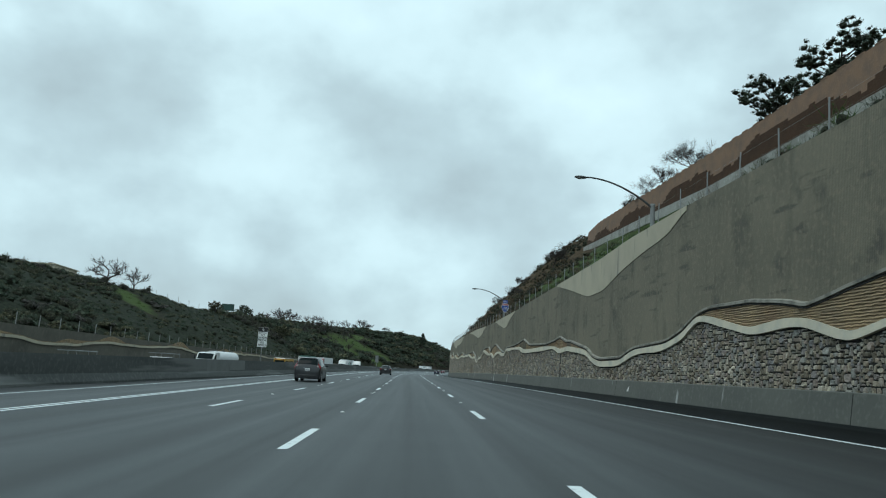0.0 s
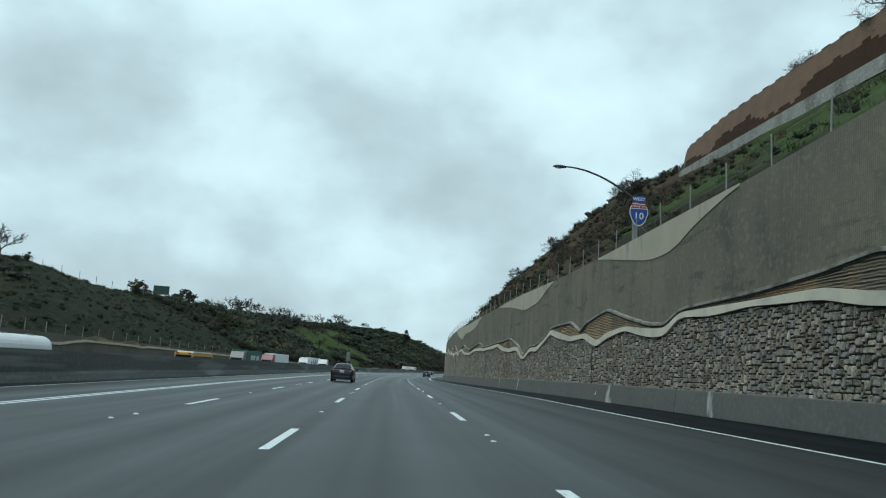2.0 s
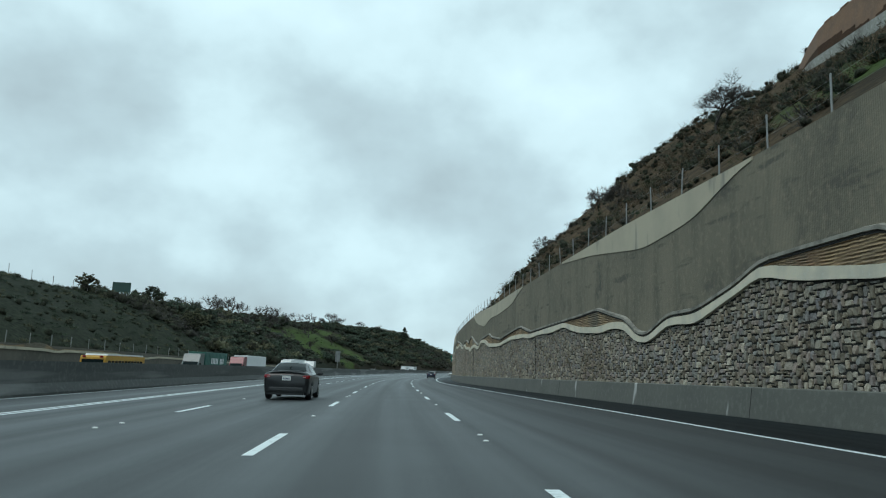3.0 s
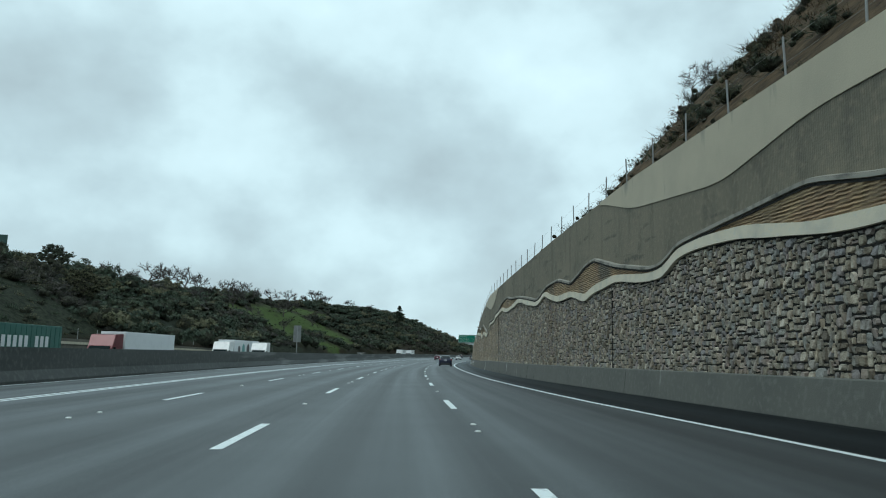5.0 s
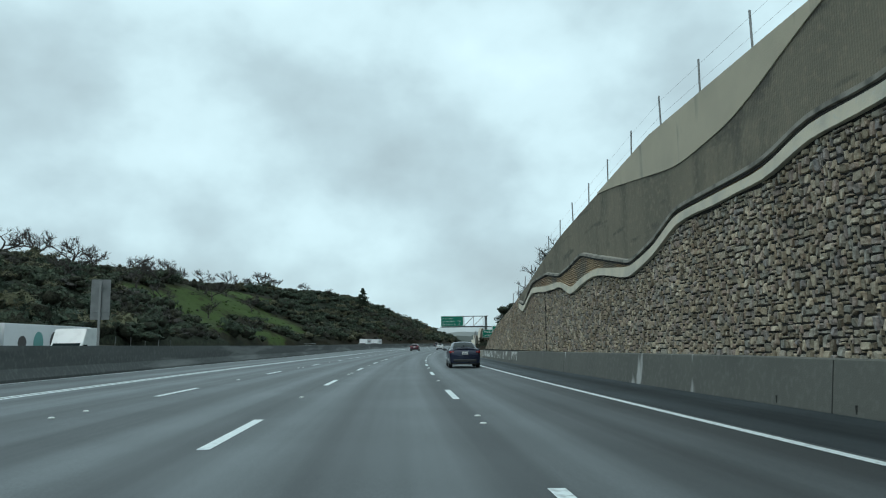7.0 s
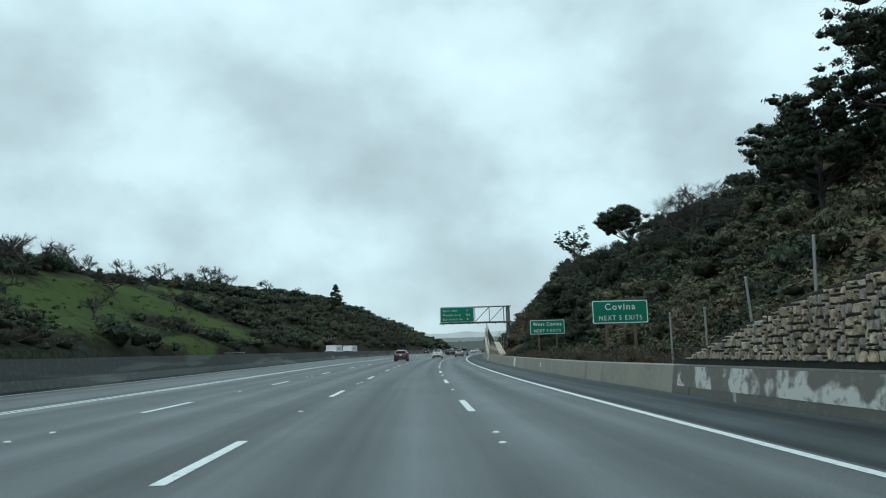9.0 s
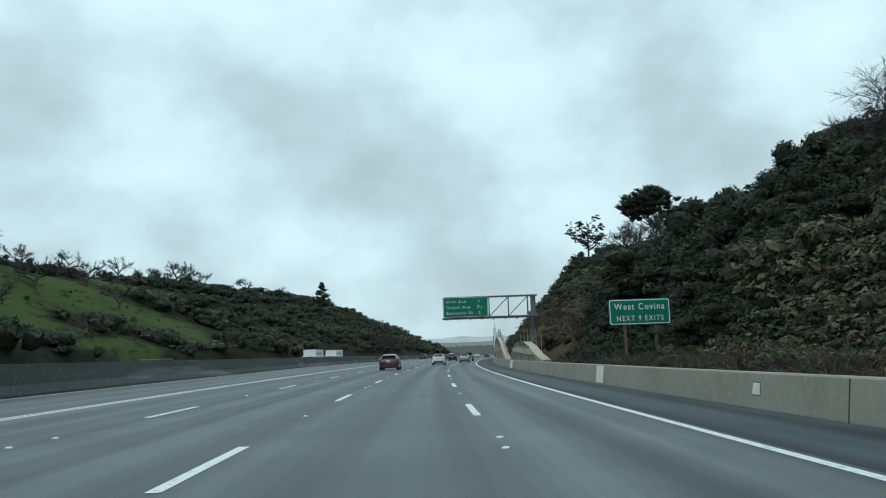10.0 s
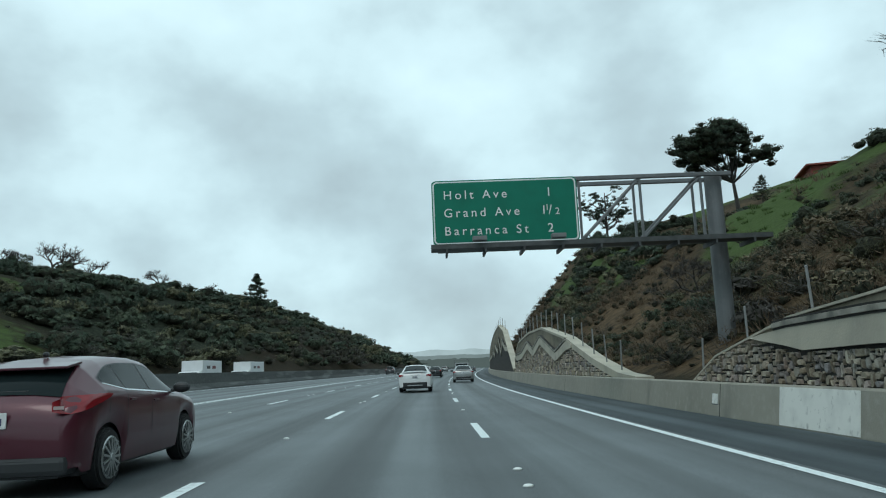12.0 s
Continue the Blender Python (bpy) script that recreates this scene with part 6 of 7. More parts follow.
leafy_tree(87, 11.5, 3.8, "tall evergreen oak on the wooded slope", on_ground(300.5, 25), LEAF_DARK, "round", .26, 9000)
leafy_tree(76, 9, 3.3, "dark evergreen behind the upper wall", stand(62, 37, 25), LEAF_DARK, "round", .22, 7500)
leafy_tree(77, 10, 3.6, "tall dark evergreen behind the upper wall", stand(49, 38, 25), LEAF_DARK, "round", .22, 8500)
leafy_tree(83, 9, 3.2, "full evergreen behind the upper wall", stand(73, 36, 25.5), LEAF_DARK, "round", .22, 7500)
leafy_tree(84, 5.5, 2.4, "thin small pine beside the house", stand(503, 63, 31), LEAF_PINE, "cone", .3, 1200, "pine_tree")
leafy_tree(78, 4.5, 2.2, "small round evergreen on the far ridge", on_ground(251, -73), LEAF_OLIVE, "round", .25, 2600)
leafy_tree(79, 6.5, 3.0, "pale green willow at the foot of the far slope", on_ground(262, -52), LEAF_OLIVE, "round", .3, 4000)
leafy_tree(80, 6.0, 3.4, "broad evergreen tree on the far ridge", on_ground(300, -80), LEAF_DARK, "round", .3, 4500)
leafy_tree(81, 5, 2.5, "evergreen tree at the end of the stone wall", stand(274, 15, 3), LEAF_DARK, "round", .22, 4500)

# ---- vehicles ----
def paint(name, base, metal=0.35, rough=0.3, coat=0.5):
    m = material(name, base, rough, metal, grain=((1.5, 0.5, 0.8, tuple(v * .82 for v in base)),))
    m.node_tree.nodes["Principled BSDF"].inputs["Coat Weight"].default_value = coat
    m.node_tree.nodes["Principled BSDF"].inputs["Coat Roughness"].default_value = 0.08
    return m


GLASS = material("tinted_glass", (0.010, 0.016, 0.017), 0.04, spec=0.3)
GLASS.node_tree.nodes["Principled BSDF"].inputs["IOR"].default_value = 1.2
TYRE = material("tyre_rubber", (0.014, 0.014, 0.015), 0.8, bump=(40, .3, .01))
RIMS = material("alloy_rim", (0.45, 0.46, 0.46), 0.3, 0.9)
TRIM = material("black_plastic", (0.022, 0.024, 0.026), 0.5)
CHROME = material("chrome_trim", (0.6, 0.61, 0.62), 0.15, 1.0)
TAIL = material("tail_lamp", (0.24, 0.012, 0.018), 0.12)
TAILPALE = material("clear_lamp", (0.45, 0.35, 0.34), 0.15)
PLATE = material("number_plate", (0.68, 0.69, 0.68), 0.5)
INK = material("plate_bars", (0.05, 0.06, 0.12), 0.5)

HATCH = dict(L=4.36, hw=.905, y=(0, .05, .16, .32, .62, 1.0, 1.5, 2.0, 2.45, 2.9, 3.3, 3.75, 4.1, 4.28, 4.36),
             belt=(.70, .86, .96, 1.03, 1.075, 1.065, 1.04, 1.015, .99, .965, .94, .87, .77, .66, .52),
             top=(.72, .9, 1.03, 1.17, 1.36, 1.43, 1.465, 1.465, 1.42, 1.22, 1.0, .91, .80, .68, .54),
             wid=(.80, .90, .95, .98, 1, 1, 1, 1, 1, .995, .985, .96, .88, .78, .62),
             roof=(.74, .78, .77, .73, .67, .655, .65, .65, .65, .71, .84, .82, .72, .62, .48),
             wheels=(.78, 3.42), windows=((.74, 1.20), (1.25, 1.95), (2.02, 2.92)), taper=.75, rear=(.16, .6), front=(2.5, 3.22), r=.325)
SEDAN = dict(L=4.66, hw=.9, y=(0, .05, .16, .5, .82, 1.2, 1.62, 2.0, 2.5, 2.9, 3.3, 3.66, 4.1, 4.42, 4.58, 4.66),
             belt=(.80, .95, 1.0, 1.0, .99, .985, .975, .965, .955, .945, .935, .91, .84, .74, .64, .5),
             top=(.82, 1.0, 1.075, 1.09, 1.11, 1.27, 1.41, 1.45, 1.45, 1.40, 1.18, .975, .90, .78, .67, .52),
             wid=(.82, .92, .96, .99, 1, 1, 1, 1, 1, 1, .995, .985, .96, .88, .78, .62),
             roof=(.76, .82, .84, .84, .80, .70, .64, .63, .63, .64, .72, .85, .82, .72, .62, .48),
             wheels=(.98, 3.68), windows=((1.16, 1.5), (1.56, 2.3), (2.36, 3.2)), taper=.5, rear=(.86, 1.6), front=(2.92, 3.6), r=.325)
WAGON = dict(L=4.6, hw=.92, y=(0, .05, .14, .3, .55, 1.0, 1.6, 2.2, 2.6, 3.05, 3.45, 3.9, 4.3, 4.5, 4.6),
             belt=(.8, .98, 1.06, 1.08, 1.08, 1.08, 1.07, 1.06, 1.05, 1.04, 1.03, .97, .88, .76, .6),
             top=(.82, 1.05, 1.25, 1.5, 1.62, 1.66, 1.67, 1.66, 1.6, 1.35, 1.09, 1.02, .92, .78, .62),
             wid=(.86, .94, .97, .99, 1, 1, 1, 1, 1, .995, .985, .96, .9, .8, .64),
             roof=(.8, .82, .78, .75, .73, .72, .72, .72, .72, .76, .86, .82, .74, .64, .5),
             wheels=(.86, 3.6), windows=((.42, 1.15), (1.2, 2.05), (2.12, 2.95)), taper=.25, rear=(.1, .42), front=(2.64, 3.36), r=.36)


def wheel(parent, x, y, r, rim_mat=None):
    side = 1 if x > 0 else -1
    bm = bmesh.new()
    for k, (rad, off, rr) in enumerate(((r, 0, r),)):
        bmesh.ops.create_cone(bm, cap_ends=True, segments=28, radius1=r, radius2=r, depth=.21, matrix=Matrix.Translation((x - side * .105, y, r)) @ pose(0, 0, 0, 0, 90, 0))
    bmesh.ops.bevel(bm, geom=[e for e in bm.edges if len(e.link_faces) == 2 and e.calc_face_angle(0) > 1], offset=.03, segments=2, affect="EDGES")
    w = part("wheel", bm, TYRE, parent)
    bm = bmesh.new()
    bmesh.ops.create_cone(bm, cap_ends=True, segments=24, radius1=r * .7, radius2=r * .66, depth=.02, matrix=Matrix.Translation((x + side * .004, y, r)) @ pose(0, 0, 0, 0, 90, 0))
    part("rim_dish", bm, TRIM, w)
    for k in range(15):
        a = 2 * math.pi * k / 15
        bm = bmesh.new()
        c = Vector((x + side * .02, y + math.cos(a) * r * .37, r + math.sin(a) * r * .37))
        box(bm, (.02, r * .62, r * .075), (0, 0, 0), Matrix.Translation(c) @ pose(0, 0, 0, math.degrees(a), 0, 0))
        part("spoke", bm, rim_mat or RIMS, w)
    bm = bmesh.new()
    bmesh.ops.create_cone(bm, cap_ends=True, segments=12, radius1=r * .17, radius2=r * .13, depth=.03, matrix=Matrix.Translation((x + side * .022, y, r)) @ pose(0, 0, 0, 0, 90, 0))
    part("hub", bm, rim_mat or RIMS, w)
    rows = []
    for k in range(25):
        a = 2 * math.pi * k / 24
        rows.append([(x + side * d, y + math.cos(a) * r * q, r + math.sin(a) * r * q) for q, d in ((.64, .012), (.68, .022), (.72, .006))])
    grid_mesh("rim_ring", rows, rim_mat or RIMS, w)


def grid_mesh(name, rows, mat, parent, label="", smooth=True, thick=0.0):
    """A sheet through rows of points."""
    n = len(rows[0])
    verts = [p for row in rows for p in row]
    faces = [(i * n + j, i * n + j + 1, (i + 1) * n + j + 1, (i + 1) * n + j) for i in range(len(rows) - 1) for j in range(n - 1)]
    ob = piece(name, mesh_of(name, verts, faces, mat, smooth=smooth), parent, label)
    return ob


def build_car(shape, colour, name, label, m, lit=False, rear="sedan", category="car", group="traffic on the near carriageway"):
    c = shape
    car = thing(name, label, category, group=group, m=m)
    hw, r = c["hw"], c["r"]
    get = lambda key, y: float(np.interp(y, c["y"], c[key]))

    def low(y):
        z = .24 if .2 < y < c["L"] - .25 else .30
        for yw in c["wheels"]:
            d, ra = y - yw, r + .065
            if abs(d) < ra:
                z = max(z, r + math.sqrt(ra * ra - d * d) - .01)
        return z

    def section(y):
        b, t, w, k = get("belt", y), get("top", y), get("wid", y) * hw, get("roof", y) * hw / .9 * .9
        z0 = min(low(y), b - .05)
        return [(w * .95, z0), (w * .99, z0 + (b - z0) * .3), (w, z0 + (b - z0) * .62), (w * .985, b - .05), (w * .955, b),
                (k + (w * .955 - k) * .12, t - .07 if t - b > .12 else b + (t - b) * .6), (k * .93, t - .02 if t - b > .05 else t - .004), (k * .5, t + .012), (0, t + .02)]

    ys = sorted(set([round(v, 3) for v in np.linspace(0, c["L"], 40)] + list(c["y"]) + [round(yw + q, 3) for yw in c["wheels"] for q in np.linspace(-r - .066, r + .066, 15)]))
    rows = []
    for y in ys:
        half = section(y)
        rows.append([(x, y, z) for x, z in half] + [(-x, y, z) for x, z in half[-2::-1]])
    n = len(rows[0])
    verts = [p for row in rows for p in row]
    faces = [(i * n + j, (i + 1) * n + j, (i + 1) * n + j + 1, i * n + j + 1) for i in range(len(rows) - 1) for j in range(n - 1)]
    faces += [tuple(range(n)), tuple((len(rows) - 1) * n + j for j in range(n))[::-1]]
    body = piece("body", mesh_of("body", verts, faces, colour, smooth=True), car)
    bm = bmesh.new()
    box(bm, (hw * 1.72, c["L"] - .5, .5), (0, c["L"] / 2, .45))
    box(bm, (hw * 1.5, .12, .14), (0, .1, .28))
    part("underbody", bm, TRIM, car)

    def side_point(y, t, sgn):
        s = section(y)
        (x0, z0), (x1, z1) = s[4], s[5]
        return (sgn * (x0 + (x1 - x0) * t + .006), y, z0 + (z1 - z0) * t)

    w0, w1, cut = c["windows"][0][0], c["windows"][-1][1], c["taper"]
    upper = lambda y: .92 - cut * .45 * max(0, 1 - (y - w0) / .5) ** 1.6 - .5 * max(0, (y - w1 + .5) / .5) ** 2
    lower = lambda y: .07 + cut * .35 * max(0, 1 - (y - w0) / .55) ** 1.6
    for sgn in (-1, 1):
        edge_ys = np.linspace(w0 - .05, w1 + .06, 20)
        grid_mesh("window_surround", [[tuple(Vector(side_point(y, min(1.0, max(0.0, lower(y) - .04 + (upper(y) - lower(y) + .08) * t)), sgn)) - Vector((sgn * .003, 0, 0))) for t in (0, .33, .66, 1)] for y in edge_ys], TRIM, body, "black window surround")
        for a, b in c["windows"]:
            pts_ = [y for y in np.linspace(a, b, 7)]
            grid_mesh("side_window", [[side_point(y, lower(y) + (upper(y) - lower(y)) * t, sgn) for t in (0, .33, .66, 1)] for y in pts_], GLASS, body)
        line = [y for y in np.linspace(c["windows"][0][0] - .02, c["windows"][-1][1] + .05, 20)]
        grid_mesh("window_trim", [[side_point(y, lower(y) - .075, sgn), side_point(y, lower(y) - .025, sgn)] for y in line], CHROME, body)
        for a, b in c["windows"]:
            if b - a > .6:
                bm = bmesh.new()
                box(bm, (.03, .17, .025), (sgn * (hw * .995), a + .12, get("belt", a) - .11), bevel=.008)
                part("door_handle", bm, colour, body)
            seam = [(sgn * (x + .003), a - .03, z) for x, z in section(a - .03)[1:5]]
            seam2 = [(sgn * (x + .003), a - .018, z) for x, z in section(a - .018)[1:5]]
            grid_mesh("door_seam", [seam, seam2], TRIM, body)
        bm = bmesh.new()
        bmesh.ops.create_uvsphere(bm, u_segments=12, v_segments=8, radius=1, matrix=Matrix.Translation((sgn * (hw + .1), c["windows"][-1][1] - .12, get("belt", 2.8) + .07)) @ Matrix.Diagonal((.12, .06, .075, 1)))
        box(bm, (.1, .05, .04), (sgn * (hw + .0), c["windows"][-1][1] - .1, get("belt", 2.8) + .03))
        part("mirror", bm, TRIM, body)
    for key, nm in (("rear", "rear_window"), ("front", "windscreen")):
        a, b = c[key]
        rowsg = []
        for y in np.linspace(a, b, 8):
            s = section(y)
            e, t = s[6], s[8]
            rowsg.append([(e[0] * .97 * u, y - (.006 if key == "rear" else -.006), e[1] + (t[1] - e[1]) * (1 - u * u) + .008) for u in (-1, -.6, -.2, .2, .6, 1)])
        grid_mesh(nm, rowsg, GLASS, body)
    for yw in c["wheels"]:
        for x in (-hw + .02, hw - .02):
            wheel(car, x, yw, r)
    # rear face
    zl = get("belt", .1) - .1
    def skin(y, z, sgn, proud=.02):
        half = section(y)
        return (sgn * (float(np.interp(z, [q[1] for q in half[:7]], [q[0] for q in half[:7]])) + proud), y, z)

    run, tall, mid = (.72, .085, .93) if rear == "hatch" else ((.2, .3, 1.15) if rear == "wagon" else (.36, .062, zl + .03))
    for sgn in (-1, 1):
        rows = []
        for u in np.linspace(0, 1, 9):
            y = .045 + u * run
            hh = tall * (1 - u) ** .7 + .004
            zc = mid + (.09 * u if rear == "hatch" else 0)
            rows.append([skin(y, zc + hh * v, sgn) for v in (-1, -.5, 0, .5, 1)])
        inner = [(sgn * hw * .68, -.012, mid - .01 + tall * .55 * v) for v in (-1, -.5, 0, .5, 1)]
        edge = [(sgn * hw * .77, -.010, mid - .005 + tall * .85 * v) for v in (-1, -.5, 0, .5, 1)]
        if rear != "wagon":
            rows = [inner, edge] + rows
        lamp = grid_mesh("tail_lamp", rows, TAIL, body, "red tail lamp")
        clear = [[(sgn * hw * q, -.018, mid + tall * v) for v in (-.45, -.05)] for q in (.70, .76, .82)]
        grid_mesh("reverse_lamp", clear, TAILPALE, lamp)
    bm = bmesh.new()
    box(bm, (.32, .02, .16), (0, -.008 if rear != "hatch" else -.006, .83 if rear != "hatch" else .8), bevel=.008)
    pl = part("number_plate", bm, PLATE, body)
    for k in range(5):
        bm = bmesh.new()
        box(bm, (.03, .008, .07), (-.1 + .05 * k, -.02 if rear != "hatch" else -.018, .82 if rear != "hatch" else .79))
        part("bar", bm, INK, pl)
    bm = bmesh.new()
    if rear == "hatch":
        box(bm, (hw * 1.7, .5, .2), (0, .22, .33), bevel=.06)
    else:
        box(bm, (hw * 1.45, .1, .26 if rear == "sport" else .17), (0, .03, .42), bevel=.05)
    part("lower_bumper", bm, TRIM, body)
    bm = bmesh.new()
    box(bm, (hw * .9, .04, .05), (0, -.005, .38), bevel=.012)
    part("bumper_insert", bm, RIMS if rear == "sport" else TRIM, body)
    bm = bmesh.new()
    if rear == "hatch":
        box(bm, (1.16, .36, .03), (0, 0, 0), pose(0, .53, 1.352, 9, 0, 0), bevel=.012)
    elif rear != "wagon":
        box(bm, (hw * 1.5, .14, .03), (0, .07, get("top", .2) + .02), bevel=.012)
    else:
        box(bm, (1.1, .2, .04), (0, .42, 1.6), bevel=.014)
    part("spoiler", bm, colour, body)
    if rear != "hatch":
        bm = bmesh.new()
        box(bm, (.5, .02, .018), (0, .0 if rear == "hatch" else -.004, .93), bevel=.006)
        part("trim_strip", bm, CHROME, body)
    bm = bmesh.new()
    bmesh.ops.create_uvsphere(bm, u_segments=8, v_segments=6, radius=1, matrix=Matrix.Translation((0, 1.05, get("top", 1.05) + .06)) @ Matrix.Diagonal((.025, .07, .035, 1)))
    part("antenna", bm, TRIM, body)
    if rear == "hatch":
        bm = bmesh.new()
        box(bm, (.42, .02, .03), (.05, .2, 1.08), pose(0, 0, 0, 0, 0, 0), bevel=.008)
        part("wiper", bm, TRIM, body)
    return car


RED_PAINT = paint("dark_red_paint", (0.072, 0.008, 0.019), 0.25, 0.32)
WHITE_PAINT = paint("white_paint", (0.72, 0.73, 0.73), 0.0)
BLACK_PAINT = paint("black_paint", (0.006, 0.007, 0.009), 0.0, 0.3, 0.2)
NAVY_PAINT = paint("navy_paint", (0.012, 0.018, 0.045))
SILVER_PAINT = paint("silver_paint", (0.36, 0.37, 0.37), 0.7)
GREY_PAINT = paint("grey_paint", (0.030, 0.032, 0.035), 0.1, 0.3, 0.25)
build_car(HATCH, RED_PAINT, "hatchback", "dark red hatchback driving in the next lane", stand(364.9, -3.66, 0, -.5), rear="hatch")
build_car(SEDAN, WHITE_PAINT, "sedan", "white sedan with a black lower bumper", stand(397.4, -.1), rear="sport")
build_car(SEDAN, BLACK_PAINT, "sedan", "black sedan driving in the second lane", stand(117.5, -3.9))
build_car(SEDAN, NAVY_PAINT, "sedan", "dark blue sedan keeping to the slow lane", stand(248.7, 3.85))
build_car(WAGON, GREY_PAINT, "sport_utility", "dark sport utility beside the carpool lane", stand(52, -7.2), rear="wagon")
build_car(SEDAN, RED_PAINT, "sedan", "dark red sedan far ahead in the lane", stand(494, -4.0))
build_car(WAGON, WHITE_PAINT, "sport_utility", "white sport utility in the carpool lane", stand(545, -7.3), rear="wagon")
build_car(SEDAN, SILVER_PAINT, "sedan", "silver sedan following a work truck", stand(422, 3.05))
build_car(SEDAN, BLACK_PAINT, "sedan", "black sedan ahead of the white one", stand(455, -.45))
build_car(WAGON, GREY_PAINT, "sport_utility", "dark sport utility in the carpool lane", stand(520, -13.6), rear="wagon")
build_car(SEDAN, WHITE_PAINT, "sedan", "white sedan far down the road", stand(560, -.2))
build_car(WAGON, SILVER_PAINT, "sport_utility", "silver sport utility far down the road", stand(597, -6), rear="wagon")
build_car(SEDAN, GREY_PAINT, "sedan", "grey sedan far down the road", stand(575, 3.4))
build_car(WAGON, WHITE_PAINT, "sport_utility", "white sport utility far down the road", stand(640, -3), rear="wagon")


# trucks and vans; each faces -y in its own frame turned by 180 degrees on the far carriageway
CAB_RED = paint("red_cab_paint", (0.17, 0.02, 0.03), 0.1)
CAB_WHITE = paint("white_cab_paint", (0.70, 0.72, 0.71), 0.0)
CAB_GREY = paint("grey_cab_paint", (0.09, 0.12, 0.12), 0.1)
CARGO_WHITE = material("white_trailer_skin", (0.70, 0.71, 0.72), 0.5, grain=((1, .5, .8, (.62, .63, .64)),))
CARGO_GREEN = material("green_container_steel", (0.035, 0.13, 0.105), 0.6, grain=((1, .45, .75, (.03, .10, .085)),))
BUS_YELLOW = material("bus_yellow", (0.50, 0.27, 0.03), 0.5, grain=((1.5, 0.5, 0.75, (0.42, 0.22, 0.03)),))
GRAPHIC_A = material("graphic_teal", (0.12, 0.33, 0.31), 0.5)
GRAPHIC_B = material("graphic_dark", (0.06, 0.05, 0.05), 0.5)


def prism(name, outline, x0, x1, mat, parent, label="", bevel=.04):
    """A side outline of (y, z) pulled across from x0 to x1."""
    bm = bmesh.new()
    a = [bm.verts.new((x0, y, z)) for y, z in outline]
    b = [bm.verts.new((x1, y, z)) for y, z in outline]
    bm.faces.new(a)
    bm.faces.new(b[::-1])
    for i in range(len(a)):
        bm.faces.new((a[i - 1], a[i], b[i], b[i - 1]))
    bmesh.ops.recalc_face_normals(bm, faces=bm.faces)
    if bevel:
        bmesh.ops.bevel(bm, geom=list(bm.edges), offset=bevel, segments=2, affect="EDGES", clamp_overlap=True)
    return part(name, bm, mat, parent, label)


def truck_wheels(t, ys, w=1.22, r=.5):
    for y in ys:
        for x in (-w, w):
            bm = bmesh.new()
            bmesh.ops.create_cone(bm, cap_ends=True, segments=20, radius1=r, radius2=r, depth=.3, matrix=Matrix.Translation((x * .88, y, r)) @ pose(0, 0, 0, 0, 90, 0))
            wh = part("wheel", bm, TYRE, t)
            bm = bmesh.new()
            bmesh.ops.create_cone(bm, cap_ends=True, segments=14, radius1=r * .5, radius2=r * .4, depth=.06, matrix=Matrix.Translation((x * 1.0, y, r)) @ pose(0, 0, 0, 0, 90, 0))
            part("rim", bm, RIMS, wh)


def cab(t, colour, sleeper=True):
    """Front at y = 0, facing -y."""
    top = 3.75 if sleeper else 2.75
    prism("cab_body", [(1.35, .55), (1.3, 1.75), (1.95, 2.55), (2.5, top - .1), (4.4, top), (4.4, .55)], -1.2, 1.2, colour, t)
    prism("bonnet", [(.05, .5), (.0, 1.2), (.25, 1.5), (1.4, 1.72), (1.45, .5)], -1.0, 1.0, colour, t)
    prism("windscreen", [(1.285, 1.79), (1.26, 1.82), (1.88, 2.54), (1.92, 2.52)], -1.02, 1.02, GLASS, t, bevel=.005)
    for x in (-1.212, 1.212):
        prism("side_window", [(1.62, 1.72), (2.05, 2.42), (2.7, 2.42), (2.7, 1.72)], x - .006, x + .006, GLASS, t, bevel=0)
        bm = bmesh.new()
        box(bm, (.14, .1, .62), (x * 1.16, 1.3, 1.95), bevel=.03)
        part("mirror", bm, TRIM, t)
        bm = bmesh.new()
        box(bm, (.34, .08, .18), (x * .66, .06, 1.0), bevel=.03)
        part("headlight", bm, LENS, t)
    bm = bmesh.new()
    box(bm, (1.0, .06, .7), (0, -.01, 1.0), bevel=.03)
    part("grille", bm, CHROME, t)
    bm = bmesh.new()
    box(bm, (2.3, .2, .34), (0, .0, .5), bevel=.05)
    part("bumper", bm, colour, t)
    truck_wheels(t, (1.0,))


def cargo_box(t, y0, y1, mat, label, z0=1.15, z1=4.0, ribs=0, name="trailer"):
    bm = bmesh.new()
    box(bm, (2.5, y1 - y0, z1 - z0), (0, (y0 + y1) / 2, (z0 + z1) / 2), bevel=.04)
    b = part(name, bm, mat, t, label)
    for k in range(ribs):
        y = y0 + (y1 - y0) * (k + .5) / ribs
        for x in (-1.262, 1.262):
            bm = bmesh.new()
            box(bm, (.03, .12, z1 - z0 - .2), (x, y, (z0 + z1) / 2))
            part("rib", bm, mat, b)
    for x in (-1.2, 1.2):
        bm = bmesh.new()
        box(bm, (.06, y1 - y0 - .1, .12), (x, (y0 + y1) / 2, z0 + .02))
        part("side_rail", bm, ALU, b)
    return b


def semi(s, l, colour, mat, label, length=14.5, ribs=0, name="semi_truck"):
    t = thing(name, label, "truck", group="traffic on the far carriageway", m=stand(s, l, FAR_Z))
    cab(t, colour)
    b = cargo_box(t, 4.75, 4.75 + length, mat, "", ribs=ribs)
    truck_wheels(t, (3.3, 4.5, 4.75 + length - 2.4, 4.75 + length - 1.2))
    return t, b


